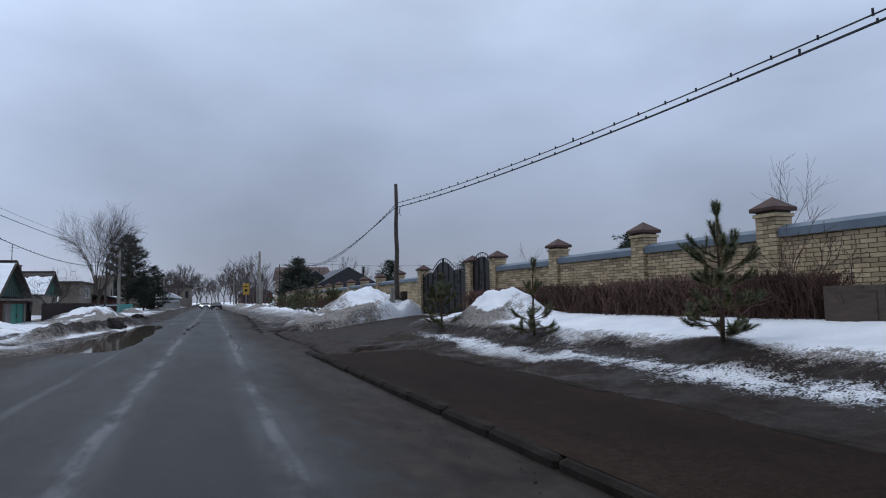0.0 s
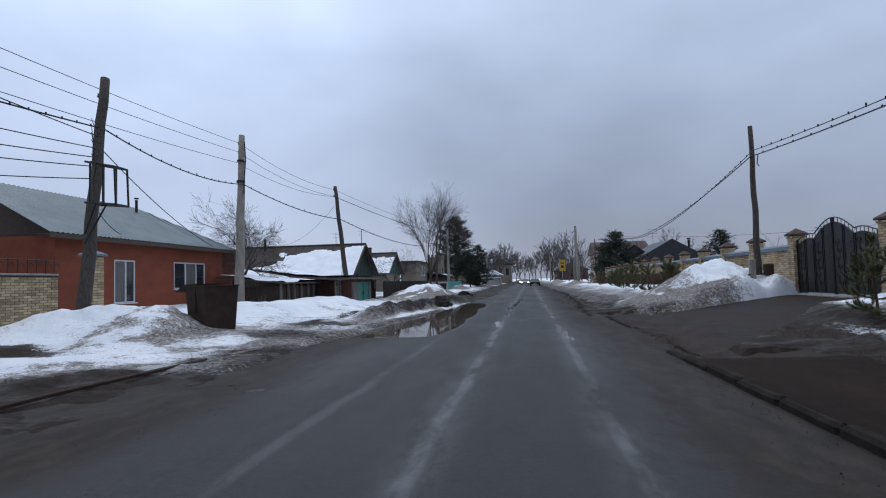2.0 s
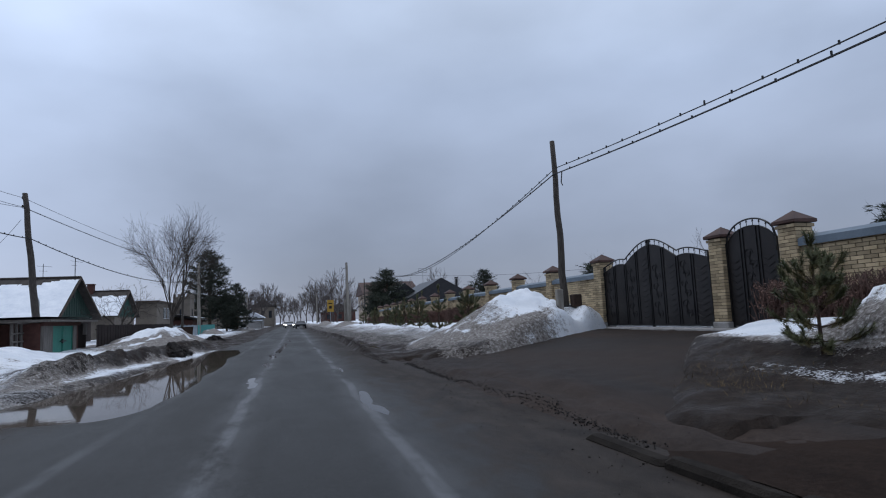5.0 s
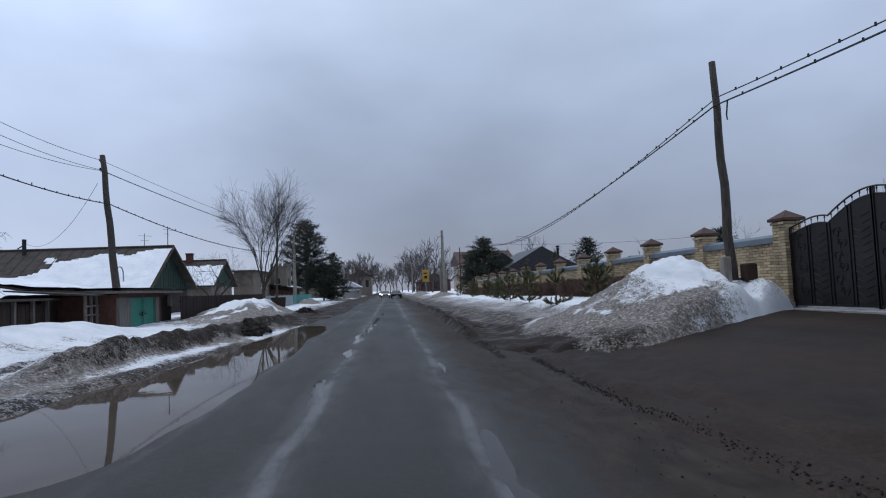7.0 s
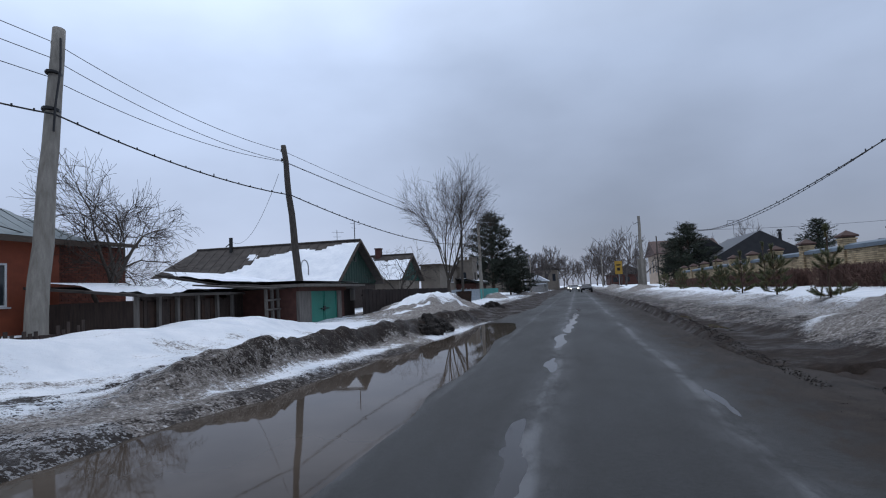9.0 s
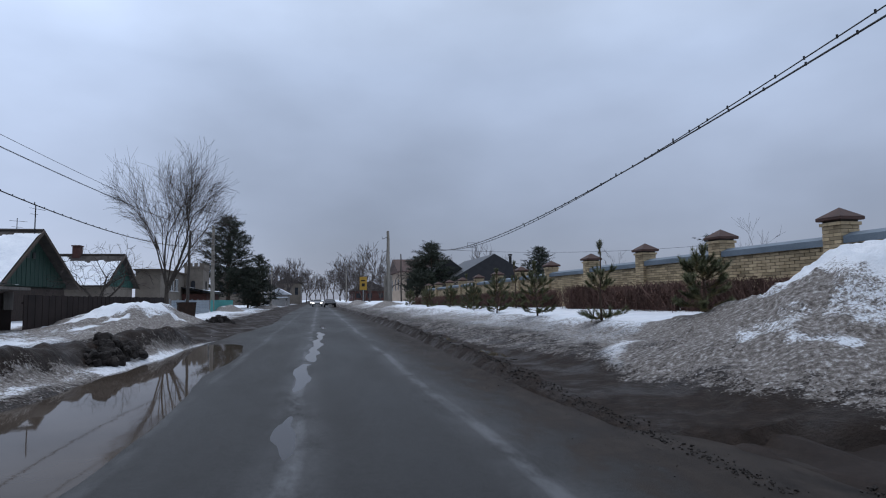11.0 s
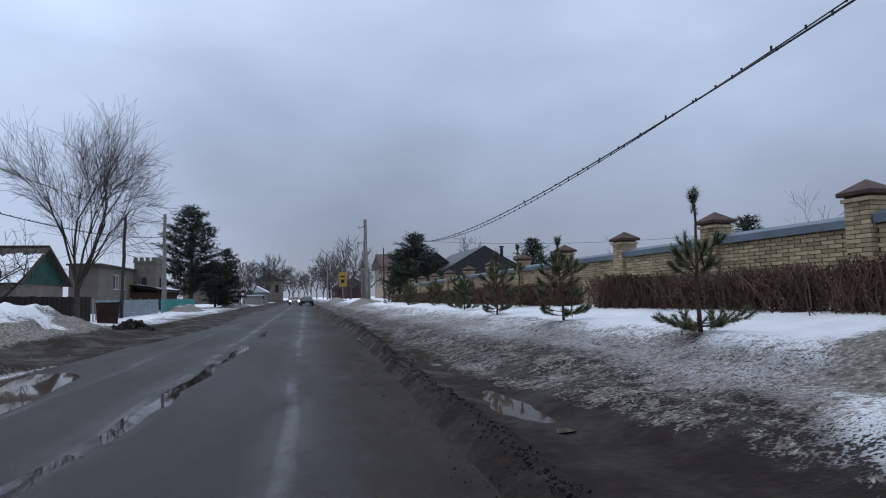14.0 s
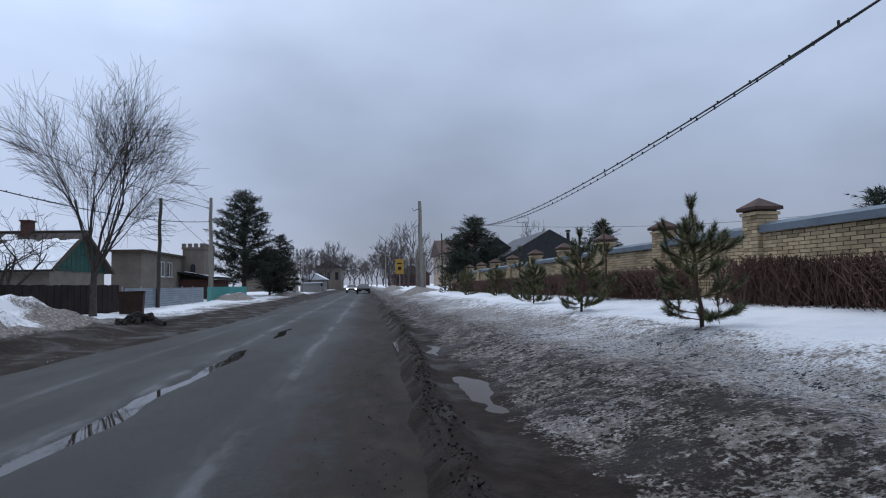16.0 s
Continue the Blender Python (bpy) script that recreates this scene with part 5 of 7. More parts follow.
plank_fence("brown_fence", -9.95, 38.7, 56.6, 0.1, 1.62, 0.24, M_BROWNFENCE, "dark brown sheet fence standing in snow")
F = thing("corrugated_fence", -9.85, 63.3, 0.3, "grey-blue corrugated sheet fence", "fence")
for k in range(6):
    ya, yb = 56.8 + k * 2.2, 56.8 + k * 2.2 + 2.19
    g = Geo()
    n = 8
    for i in range(n):
        z = 0.25 + i * 0.155
        k2 = g.n
        g.add([(-9.85, ya, z), (-9.85, yb, z), (-9.81, yb, z + 0.05), (-9.81, ya, z + 0.05), (-9.81, ya, z + 0.105), (-9.81, yb, z + 0.105)], [(0, 1, 2, 3), (3, 2, 5, 4)] + ([(-2, -1, 1, 0)] if i else []))
    put("fence_sheet", g, M_BLUEFENCE, F, smooth=None)
    put("fence_post", Geo().tube([(-9.93, ya, 0.1), (-9.93, ya, 1.55)], 0.04, 6), M_STEEL, F)
plank_fence("turquoise_fence", -10.0, 71.6, 85.3, 0.2, 1.46, 0.3, M_TURQ, "turquoise painted board fence")

# the house with the battlemented tower
C = thing("battlemented_house", -15, 68, 0.3, "tan stucco house with a small battlemented tower", "house")
holes = [(65.0, 66.3, 2.45, 3.75), (66.8, 68.0, 2.45, 3.75)]
put("front_wall", wall_x(-12.5, -12.2, 61.8, 70.5, 0, 4.35, holes), M_STUCCO, C)
put("wall_block", Geo().box(-14.4, -12.5, 61.8, 75, 0, 4.35), M_STUCCO, C)
put("roof_slab", Geo().box(-14.5, -11.9, 61.5, 70.4, 4.35, 4.5), M_EAVE, C)
for h in holes:
    window_x(C, -12.2, *h, [0.5], [M_GLASS, M_CURTAIN])
tw = put("tower", Geo().box(-12.2, -10.2, 70.5, 73.6, 0, 5.35), M_STUCCO, C)
m = Geo()
for i in range(4):
    m.box(-12.25 + i * 0.55, -12.25 + i * 0.55 + 0.32, 70.42, 70.7, 5.3, 5.7)
for i in range(5):
    m.box(-10.4, -10.12, 70.42 + i * 0.68, 70.42 + i * 0.68 + 0.4, 5.3, 5.7)
m.box(-12.28, -10.12, 70.42, 73.65, 5.15, 5.32)
sub("battlements", m, M_STUCCO, tw, C)
for n_w, (ax, ay, dx, dy) in enumerate(((-11.25, 70.47, 1, 0), (-10.17, 72.0, 0, 1))):
    pts = [(-0.22, 2.6), (0.22, 2.6), (0.22, 3.5)] + [(0.22 * math.cos(a), 3.5 + 0.22 * math.sin(a)) for a in (0.5, 1.05, 1.57, 2.1, 2.65)] + [(-0.22, 3.5)]
    if dx:
        gw = Geo().prism([(ax + u, w) for u, w in pts], "y", ay - 0.02, ay + 0.05)
    else:
        gw = Geo().prism([(ay + u, w) for u, w in pts], "x", ax - 0.05, ax + 0.02)
    sub("arched_window", gw, M_GLASS, tw, C)
B = thing("red_outhouse", -12.5, 79, 0.3, "low dark red shed with snow on its roof", "shed")
put("wall_block", Geo().box(-15, -11.3, 76, 83, 0, 2.2), M_REDWALL, B)
put("roof_slab", Geo().prism([(-15.5, 3.2), (-10.8, 2.2), (-10.8, 2.3), (-15.5, 3.3)], "y", 75.6, 83.4), M_BLACKROOF, B)
put("roof_snow", snow_patch((-13.4, -10.9, 14), (75.8, 83.2, 24), lambda x, y: 2.3 - 0.213 * (x + 10.8), 0.14, 67, lambda x, y: 0.3 + 0 * x), M_SNOWCAP, B, "", True)

# houses farther along both sides
def far_house(name, label, x0, x1, y0, y1, zw, zr, wall, roofm, ridge="y", wins=3):
    t = thing(name, (x0 + x1) / 2, (y0 + y1) / 2, 0.1, label, "house")
    put("wall_block", Geo().box(x0, x1, y0, y1, 0, zw), wall, t)
    o = 0.5
    if ridge == "y":
        g = Geo().prism([(x0 - o, zw - 0.05), (x1 + o, zw - 0.05), (x1 + o, zw + 0.1), ((x0 + x1) / 2, zr), (x0 - o, zw + 0.1)], "y", y0 - o, y1 + o)
    else:
        g = Geo().prism([(y0 - o, zw - 0.05), (y1 + o, zw - 0.05), (y1 + o, zw + 0.1), ((y0 + y1) / 2, zr), (y0 - o, zw + 0.1)], "x", x0 - o, x1 + o)
    put("roof", g, roofm, t)
    face = x1 if x1 < 0 else x0
    s = 1 if x1 < 0 else -1
    for i in range(wins):
        yy = y0 + (i + 0.5) * (y1 - y0) / wins
        w = put("window", Geo().box(min(face, face + s * 0.03), max(face, face + s * 0.03), yy - 0.5, yy + 0.5, zw * 0.45, zw * 0.8), M_GLASS, t)
        sub("window_frame", Geo().box(min(face + s * 0.03, face + s * 0.06), max(face + s * 0.03, face + s * 0.06), yy - 0.04, yy + 0.04, zw * 0.45, zw * 0.8), M_PVC, w, t)
        xx = x0 + (i + 0.5) * (x1 - x0) / wins
        put("window", Geo().box(xx - 0.5, xx + 0.5, y0 - 0.03, y0, zw * 0.45, zw * 0.8), M_GLASS, t)
    return t


far_house("far_brown_house", "two-storey brown house behind bare trees", -21, -11.5, 128, 140, 6.2, 8.8, M_STUCCO, M_SLATE)
far_house("far_hall", "long low building behind bare trees", -12, -4.5, 185, 205, 7.0, 9.5, M_STUCCO, M_SLATE)
K = thing("roadside_kiosk", -7.5, 128, 0.1, "low white roadside kiosk with snow on its roof", "kiosk")
put("wall_block", Geo().box(-9.5, -6.0, 125, 132, 0, 1.9), M_PLINTH, K)
put("roof_slab", Geo().box(-10, -5.6, 124.5, 132.5, 1.9, 2.1), M_SNOWCAP, K)
far_house("white_roofed_shed", "grey shed with a snow-covered pitched roof", -10.5, -6.2, 140, 150, 2.8, 4.4, M_PLINTH, M_SNOWCAP)
R = far_house("black_roofed_house", "house with a large black metal hipped roof", 15.5, 24.0, 76, 88, 3.4, 6.7, M_STUCCO2, M_BLACKROOF, "y")
put("side_gable", Geo().prism([(13.6, 4.2), (18.4, 4.2), (16.0, 6.35)], "y", 80, 90), M_BLACKROOF, R)
put("flue", Geo().tube([(22.6, 79, 4.0), (22.6, 79, 6.7)], 0.16, 8).tube([(22.6, 79, 6.75), (22.6, 79, 6.95)], 0.24, 8), M_IRON, R)
put("roof_aerial", Geo().tube([(18.0, 78, 6.2), (18.0, 78, 7.8)], 0.03, 5).box(17.45, 18.55, 77.98, 78.02, 7.7, 7.76).box(17.45, 18.55, 77.98, 78.02, 8.3, 8.36).box(17.45, 17.5, 77.98, 78.02, 7.7, 8.36).box(18.5, 18.55, 77.98, 78.02, 7.7, 8.36), M_STEEL, R)
far_house("beige_house", "two-storey beige rendered house with brown roof", 15.4, 25.0, 116, 128, 6.6, 9.6, M_STUCCO2, M_CAP, "x")
far_house("brick_house_behind_wall", "house with dark roof behind the wall", 30, 38, 70, 78, 2.8, 4.9, M_STUCCO2, M_BLACKROOF, "x", 2)
far_house("far_red_house", "far low house with dark roof", 9.5, 17, 150, 165, 3.5, 6.0, M_REDWALL, M_SLATE)


# ---- poles, cables ----
def pole(name, base, top, r0, r1, mat, label, square=False):
    t = thing(name, *base, label, "utility pole", "utility poles")
    b, u = Vector(base), Vector(top)
    g = Geo()
    n = 10
    pts = [b.lerp(u, i / n) - b + Vector((0.02 * math.sin(i * 1.7 + base[1]), 0.02 * math.cos(i * 2.1), 0)) for i in range(n + 1)]
    pts[0].z -= 0.4
    part("shaft", g.tube(pts, [r0 + (r1 - r0) * i / n for i in range(n + 1)], 4 if square else 10), mat, t, smooth=not square)
    return t


def insulator(t, at, side):
    """A hook with a porcelain cup, standing off a pole."""
    o = Vector(at) - t.location
    e = o + Vector((side * 0.16, 0, 0.0))
    g = Geo().tube([o, e, e + Vector((0, 0, 0.08))], 0.012, 5)
    h = part("bracket", g, M_IRON, t)
    part("insulator", Geo().tube([e + Vector((0, 0, 0.05)), e + Vector((0, 0, 0.09)), e + Vector((0, 0, 0.13)), e + Vector((0, 0, 0.18))], [0.05, 0.06, 0.035, 0.045], 8), M_INSUL, h)
    return Vector(at) + Vector((side * 0.16, 0, 0.15))


def cable(name, a, b, sag, r, label, clips=0, step=0.9, hang=0.0):
    a, b = lay_point(a), lay_point(b)
    n = 40
    pts = [a.lerp(b, i / n) - Vector((0, 0, 4 * sag * (i / n) * (1 - i / n))) for i in range(n + 1)]
    t = thing(name, *a, label, "cable", "overhead cables")
    part("strand", Geo().tube([p - a for p in pts], r, 5), M_WIRE, t)
    if clips:
        g = Geo()
        m = int((b - a).length / step)
        for i in range(1, m):
            s = i / m
            p = a.lerp(b, s) - Vector((0, 0, 4 * sag * s * (1 - s))) - a
            q = 0.05 if i % 9 else 0.09
            g.tube([p - Vector((0, 0.0, 0.02)), p + Vector((0, 0, q))], 0.022, 4)
        part("clips", g, M_WIRE, t)["kind"] = "stuff"
    return t


PA = pole("wooden_pole", (9.33, 24.6, 0.3), (9.58, 25.25, 7.55), 0.13, 0.085, M_WOODPOLE, "leaning dark wooden pole in a snow heap by the gate")
part("stub", Geo().box(-0.36, -0.16, -0.2, 0.0, -0.3, 1.6, c=0.02), M_CONCPOLE, PA, "short concrete stub bound to the pole")
part("wire_binding", Geo().tube([(-0.42, -0.16, 0.62), (0.18, -0.16, 0.64), (0.2, 0.16, 0.66), (-0.42, 0.12, 0.64), (-0.42, -0.16, 0.62)], 0.03, 5).tube([(-0.42, -0.16, 0.98), (0.2, -0.16, 1.0), (0.24, 0.16, 1.02), (-0.42, 0.12, 1.0), (-0.42, -0.16, 0.98)], 0.03, 5), M_IRON, PA)
part("meter_box", Geo().box(0.14, 0.44, -0.32, -0.04, 0.95, 1.4, c=0.03), M_RUST, PA)
part("cable_hook", Geo().tube([(0.42, 0.42, 5.5), (0.25, 0.2, 5.55), (0.3, 0.2, 5.95)], 0.02, 5), M_IRON, PA)
PB = pole("concrete_pole", (6.75, 68.4, 0.1), (6.75, 68.4, 8.3), 0.24, 0.14, M_CONCPOLE, "grey concrete pole on the snowy verge", True)
part("concrete_stub", Geo().box(-0.42, 0.42, 0.05, 0.4, -0.2, 3.6, c=0.03), M_CONCPOLE, PB)
for z in (6.2, 7.6):
    part("bracket", Geo().tube([(0, 0, z), (-0.55, 0, z - 0.25), (-0.62, 0, z + 0.0)], 0.03, 5), M_IRON, PB)
PC = pole("cross_arm_pole", (13.4, 78, 0.1), (13.4, 78, 7.9), 0.15, 0.1, M_WOODPOLE, "wooden pole with a cross arm among pines")
part("cross_arm", Geo().box(-0.9, 0.9, -0.05, 0.05, 7.45, 7.56), M_WOODPOLE, PC)
for x in (-0.8, -0.35, 0.35, 0.8):
    part("insulator", Geo().tube([(x, 0, 7.55), (x, 0, 7.72)], 0.05, 6), M_INSUL, PC)
PD = pole("wooden_pole", (8.4, -20, 0.2), (9.1, -20, 7.6), 0.13, 0.085, M_WOODPOLE, "dark wooden pole by the brick wall")
A1, A2 = (9.62, 25.15, 6.5), (9.46, 25.05, 6.22)
cable("clipped_cable", A1, (13.8, 78, 7.5), 1.4, 0.014, "black overhead cable with small clips", 1, 0.8)
cable("clipped_cable", A2, (13.2, 78, 7.35), 1.2, 0.02, "thick black overhead cable with small clips", 1, 1.15)
cable("clipped_cable", A1, (9.25, -20, 6.85), 1.0, 0.014, "black overhead cable with small clips", 1, 0.8)
cable("clipped_cable", A2, (9.1, -20, 6.72), 1.0, 0.02, "thick black overhead cable with small clips", 1, 1.15)

L0 = pole("wooden_pole", (-13.3, 16.5, 0.2), (-14.2, 18.35, 8.75), 0.2, 0.14, M_WOODPOLE, "thick dark wooden pole with a loose iron cage")
cg = Geo()
for y in (0.0, 0.5):
    for a, b in (((0.1, 3.95), (1.15, 3.85)), ((0.1, 5.2), (1.1, 5.0)), ((0.28, 3.95), (0.28, 5.18)), ((0.72, 3.9), (0.72, 5.1)), ((1.15, 3.85), (1.1, 5.0))):
        cg.tube([(a[0], y, a[1]), (b[0], y, b[1])], 0.035, 4)
for a, b in (((0.28, 0, 3.95), (0.28, 0.5, 3.95)), ((1.15, 0, 3.85), (1.15, 0.5, 3.85)), ((1.1, 0, 5.0), (1.1, 0.5, 5.0)), ((0.28, 0, 5.18), (0.28, 0.5, 5.18)), ((0.1, 0, 2.7), (0.85, 0, 3.88)), ((0.12, 0, 3.0), (0.5, 0, 3.92))):
    cg.tube([a, b], 0.035, 4)
part("iron_cage", cg, M_IRON, L0, "black angle-iron transformer bracket")
cg = Geo()
for k in range(7):
    a = 5.2 + 0.22 * k
    cg.tube([(0.32, 0, a), (0.5 + 0.1 * math.sin(k), -0.05, a - 0.3), (0.38, 0.02, a - 0.75 - 0.1 * (k % 3))], 0.011, 4)
part("loose_wires", cg, M_WIRE, L0)
L1 = pole("concrete_pole", (-14.35, 26.8, 0.3), (-14.7, 27.8, 9.7), 0.27, 0.16, M_CONCPOLE, "tall grey wooden-topped pole in snow beside the orange house")
part("band", Geo().tube([(-0.23, 0.64, 6.75), (-0.23, 0.65, 6.83)], 0.225, 10), M_IRON, L1)
part("band", Geo().tube([(-0.28, 0.76, 7.9), (-0.28, 0.77, 7.96)], 0.21, 10), M_IRON, L1)
part("down_lead", Geo().tube([(-0.1, 0.82, 9.0), (0.03, 0.7, 8.0), (0.02, 0.55, 6.8), (0.03, 0.5, 6.1)], 0.03, 5), M_WIRE, L1)
L2 = pole("wooden_pole", (-11.8, 36.4, 0.3), (-12.85, 36.9, 8.55), 0.19, 0.12, M_WOODPOLE, "leaning dark wooden pole in front of the garage")
L3 = pole("concrete_pole", (-10.1, 72.8, 0.2), (-10.1, 72.8, 9.3), 0.26, 0.15, M_CONCPOLE, "tall grey concrete pole by the fence", True)
L4 = pole("wooden_pole", (-9.75, 60.9, 0.2), (-9.6, 60.9, 7.1), 0.12, 0.09, M_WOODPOLE, "thin dark wooden pole by the fence")
L5 = pole("distant_post", (-8.4, 121.5, 0.2), (-8.3, 121.5, 8.4), 0.12, 0.09, M_CONCPOLE, "distant grey post beside the road")
L6 = pole("wooden_pole", (-8.2, 112, 0.2), (-8.2, 112, 7.6), 0.2, 0.13, M_CONCPOLE, "distant grey pole beside the road", True)
pole("wooden_pole", (13.2, 100, 0.2), (13.2, 100, 8.8), 0.12, 0.08, M_WOODPOLE, "distant thin wooden pole")
pole("wooden_pole", (6.9, 140, 0.2), (6.9, 140, 8.4), 0.18, 0.12, M_CONCPOLE, "distant grey pole on the verge", True)
pole("wooden_pole", (-7.6, 165, 0.2), (-7.6, 165, 8.4), 0.18, 0.12, M_WOODPOLE, "distant dark pole beside the road")
hooks = {}
for key, pl, xy, side, zs in (("L1", L1, (-14.72, 27.7), -1, (9.15, 8.65, 8.05)), ("L2", L2, (-12.82, 36.85), -1, (8.2, 7.75)), ("L0", L0, (-14.2, 18.2), -1, (8.0, 7.5, 7.0)), ("L3", L3, (-10.22, 72.8), -1, (8.85, 8.3))):
    hooks[key] = [insulator(pl, (xy[0] + 0.06, xy[1], z), side) for z in zs]
for a, b in (("L1", "L2"), ("L2", "L3")):
    for i in range(3):
        p, q = hooks[a][min(i, len(hooks[a]) - 1)], hooks[b][min(i, len(hooks[b]) - 1)]
        cable("thin_wire", p + Vector((0, 0, -0.03 * i)), q + Vector((0, 0, -0.03 * i)), 0.3, 0.009, "thin dark overhead wire")
for p, back in ((hooks["L1"][0], (-11.0, -6, 6.5)), (hooks["L1"][1], (-11.2, -6, 6.1)), (hooks["L1"][2], (-11.2, -6, 5.4))):
    cable("thin_wire", p, back, 0.35, 0.009, "thin dark overhead wire")
cable("clipped_cable", (-14.0, 18.0, 6.95), (-14.4, 27.4, 6.95), 0.35, 0.02, "thick black overhead cable with small clips", 1, 0.55)
cable("clipped_cable", (-14.4, 27.4, 6.95), (-12.45, 36.7, 6.15), 0.25, 0.02, "thick black overhead cable with small clips", 1, 0.55)
cable("clipped_cable", (-12.45, 36.7, 6.15), (-10.0, 72.7, 7.2), 0.9, 0.02, "thick black overhead cable with small clips", 1, 0.7)
cable("clipped_cable", (-14.0, 18.0, 6.95), (-12.2, -6, 6.2), 0.5, 0.02, "thick black overhead cable with small clips", 1, 0.55)
for z0, p in ((6.6, (-11.0, 2, 6.6)), (6.2, (-16, 2, 6.0)), (5.9, (-18, 3, 5.5)), (5.6, (-19, 6, 5.4)), (5.2, (-21, 9, 5.2))):
    cable("service_wire", (-13.95, 17.8, z0), p, 0.2, 0.014, "black service wire from the pole")
cable("service_wire", (-13.9, 17.8, 6.2), (-17.0, 28.4, 3.8), 0.25, 0.014, "black service wire to the orange house")
cable("service_wire", (-13.75, 17.4, 4.2), (-17.0, 21.8, 3.9), 0.12, 0.012, "black service wire to the orange house")
cable("service_wire", (-12.6, 36.0, 7.0), (-24.0, 48.0, 5.9), 0.9, 0.008, "thin service wire to the green house")
cable("service_wire", (-9.5, 60.9, 6.8), (-10.2, 72.7, 5.0), 0.1, 0.012, "black service wire between poles")
cable("service_wire", (13.4, 78, 7.5), (40, 70, 7.2), 0.5, 0.014, "black service wire behind the brick wall")


# ---- trees, hedge, pines ----
def grow(g, fine, rr, p, d, length, r, depth, top, spread, up, kids, bend=0.12, taper=0.62, minr=0.004):
    """A limb that bends upwards and forks; thin twigs go into fine."""
    n = 4 if depth > 1 else 3
    pts, rad = [p.copy()], [r]
    d = d.copy()
    for i in range(n):
        d = (d + Vector((rr.gauss(0, bend), rr.gauss(0, bend), rr.gauss(0, bend) + up))).normalized()
        pts.append(pts[-1] + d * (length / n))
        rad.append(max(minr, r * (1 - (1 - taper) * (i + 1) / n)))
    (g if r > 0.02 else fine).tube(pts, rad, 6 if r > 0.05 else (4 if r > 0.015 else 3), False)
    if depth == 0:
        return
    for k in range(kids[depth - 1]):
        s = rr.uniform(0.2, 1.0) if k else 1.0
        i = min(n - 1, int(s * n))
        q = pts[i].lerp(pts[i + 1], s * n - i) if i < n else pts[-1]
        axis = d.cross(Vector((rr.gauss(0, 1), rr.gauss(0, 1), rr.gauss(0, 1)))).normalized()
        nd = (Matrix.Rotation(rr.uniform(0.4, 1.0) * spread, 3, axis) @ d).normalized()
        grow(g, fine, rr, q, nd, length * rr.uniform(0.6, 0.85), max(minr, r * taper * rr.uniform(0.5, 0.85)), depth - 1, top, spread, up, kids, bend, taper, minr)


def bare_tree(name, x, y, z, label, stems, kids, spread, up, seed, bark=None, twig=None, minr=0.006, bend=0.10):
    rr = random.Random(seed)
    t = thing(name, x, y, z, label, "tree")
    trunk, limbs, fine = Geo(), Geo(), Geo()
    for base, d, length, r, depth in stems:
        grow(limbs if depth else trunk, fine, rr, Vector(base), Vector(d).normalized(), length, r, depth, 0, spread, up, kids, bend, 0.66, minr)
    part("trunk", trunk, bark or M_BARK, t, smooth=True)
    part("limb_mass", limbs, bark or M_BARK, t, smooth=True)["kind"] = "stuff"
    part("crown", fine, twig or M_TWIG, t, "fine bare twigs", smooth=None)["kind"] = "stuff"
    return t


bare_tree("bare_elm", -8.8, 51.6, 0.2, "large bare deciduous tree with fanned branches behind a snow heap",
          [((0, 0, -0.2), (0.1, 0, 1), 1.9, 0.20, 0), ((0.05, 0, 1.5), (-0.1, 0.1, 1), 3.0, 0.08, 4), ((0.05, 0, 1.4), (0.26, 0.0, 1), 3.15, 0.085, 4), ((0.1, 0, 1.6), (0.5, 0.15, 0.95), 2.75, 0.065, 4), ((0, 0, 1.7), (-0.3, -0.1, 1), 2.8, 0.07, 4), ((0, 0.1, 1.7), (0.08, 0.3, 1), 3.0, 0.07, 4), ((0.1, 0, 1.8), (0.42, -0.3, 1), 2.75, 0.06, 4)],
          [5, 5, 4, 4], 0.72, 0.012, 12, minr=0.0055, bend=0.06).scale = (0.88, 1.0, 1.17)
bare_tree("bare_orchard_tree", -17.0, 31.4, 0.3, "bare spreading orchard tree beside the concrete pole",
          [((0, 0, -0.1), (0, 0, 1), 1.8, 0.12, 0), ((0, 0, 1.5), (0.4, 0.3, 1), 2.2, 0.08, 4), ((0, 0, 1.5), (-0.6, 0.3, 1), 2.2, 0.07, 4), ((0, 0, 1.6), (0.7, -0.5, 0.8), 2.2, 0.07, 4), ((0, 0, 1.6), (-0.1, -0.4, 1), 2.1, 0.07, 4)],
          [5, 5, 4, 4], 0.9, 0.01, 5, minr=0.006, bend=0.15).scale = (0.86, 0.9, 1.12)
bare_tree("bare_apple_tree", -12.9, 52.3, 0.2, "low dark bare fruit tree behind the brown fence",
          [((0, 0, 0), (0.2, 0, 1), 1.2, 0.11, 0), ((0.2, 0, 1.0), (0.9, 0.2, 0.9), 1.9, 0.07, 4), ((0.2, 0, 1.0), (-0.8, 0.2, 0.8), 1.9, 0.07, 4), ((0.2, 0, 1.0), (0.1, -0.8, 0.9), 1.9, 0.07, 4), ((0.2, 0, 1.0), (0.0, 0.3, 1), 1.8, 0.07, 4)],
          [3, 3, 3, 3], 1.0, -0.02, 9, minr=0.008)
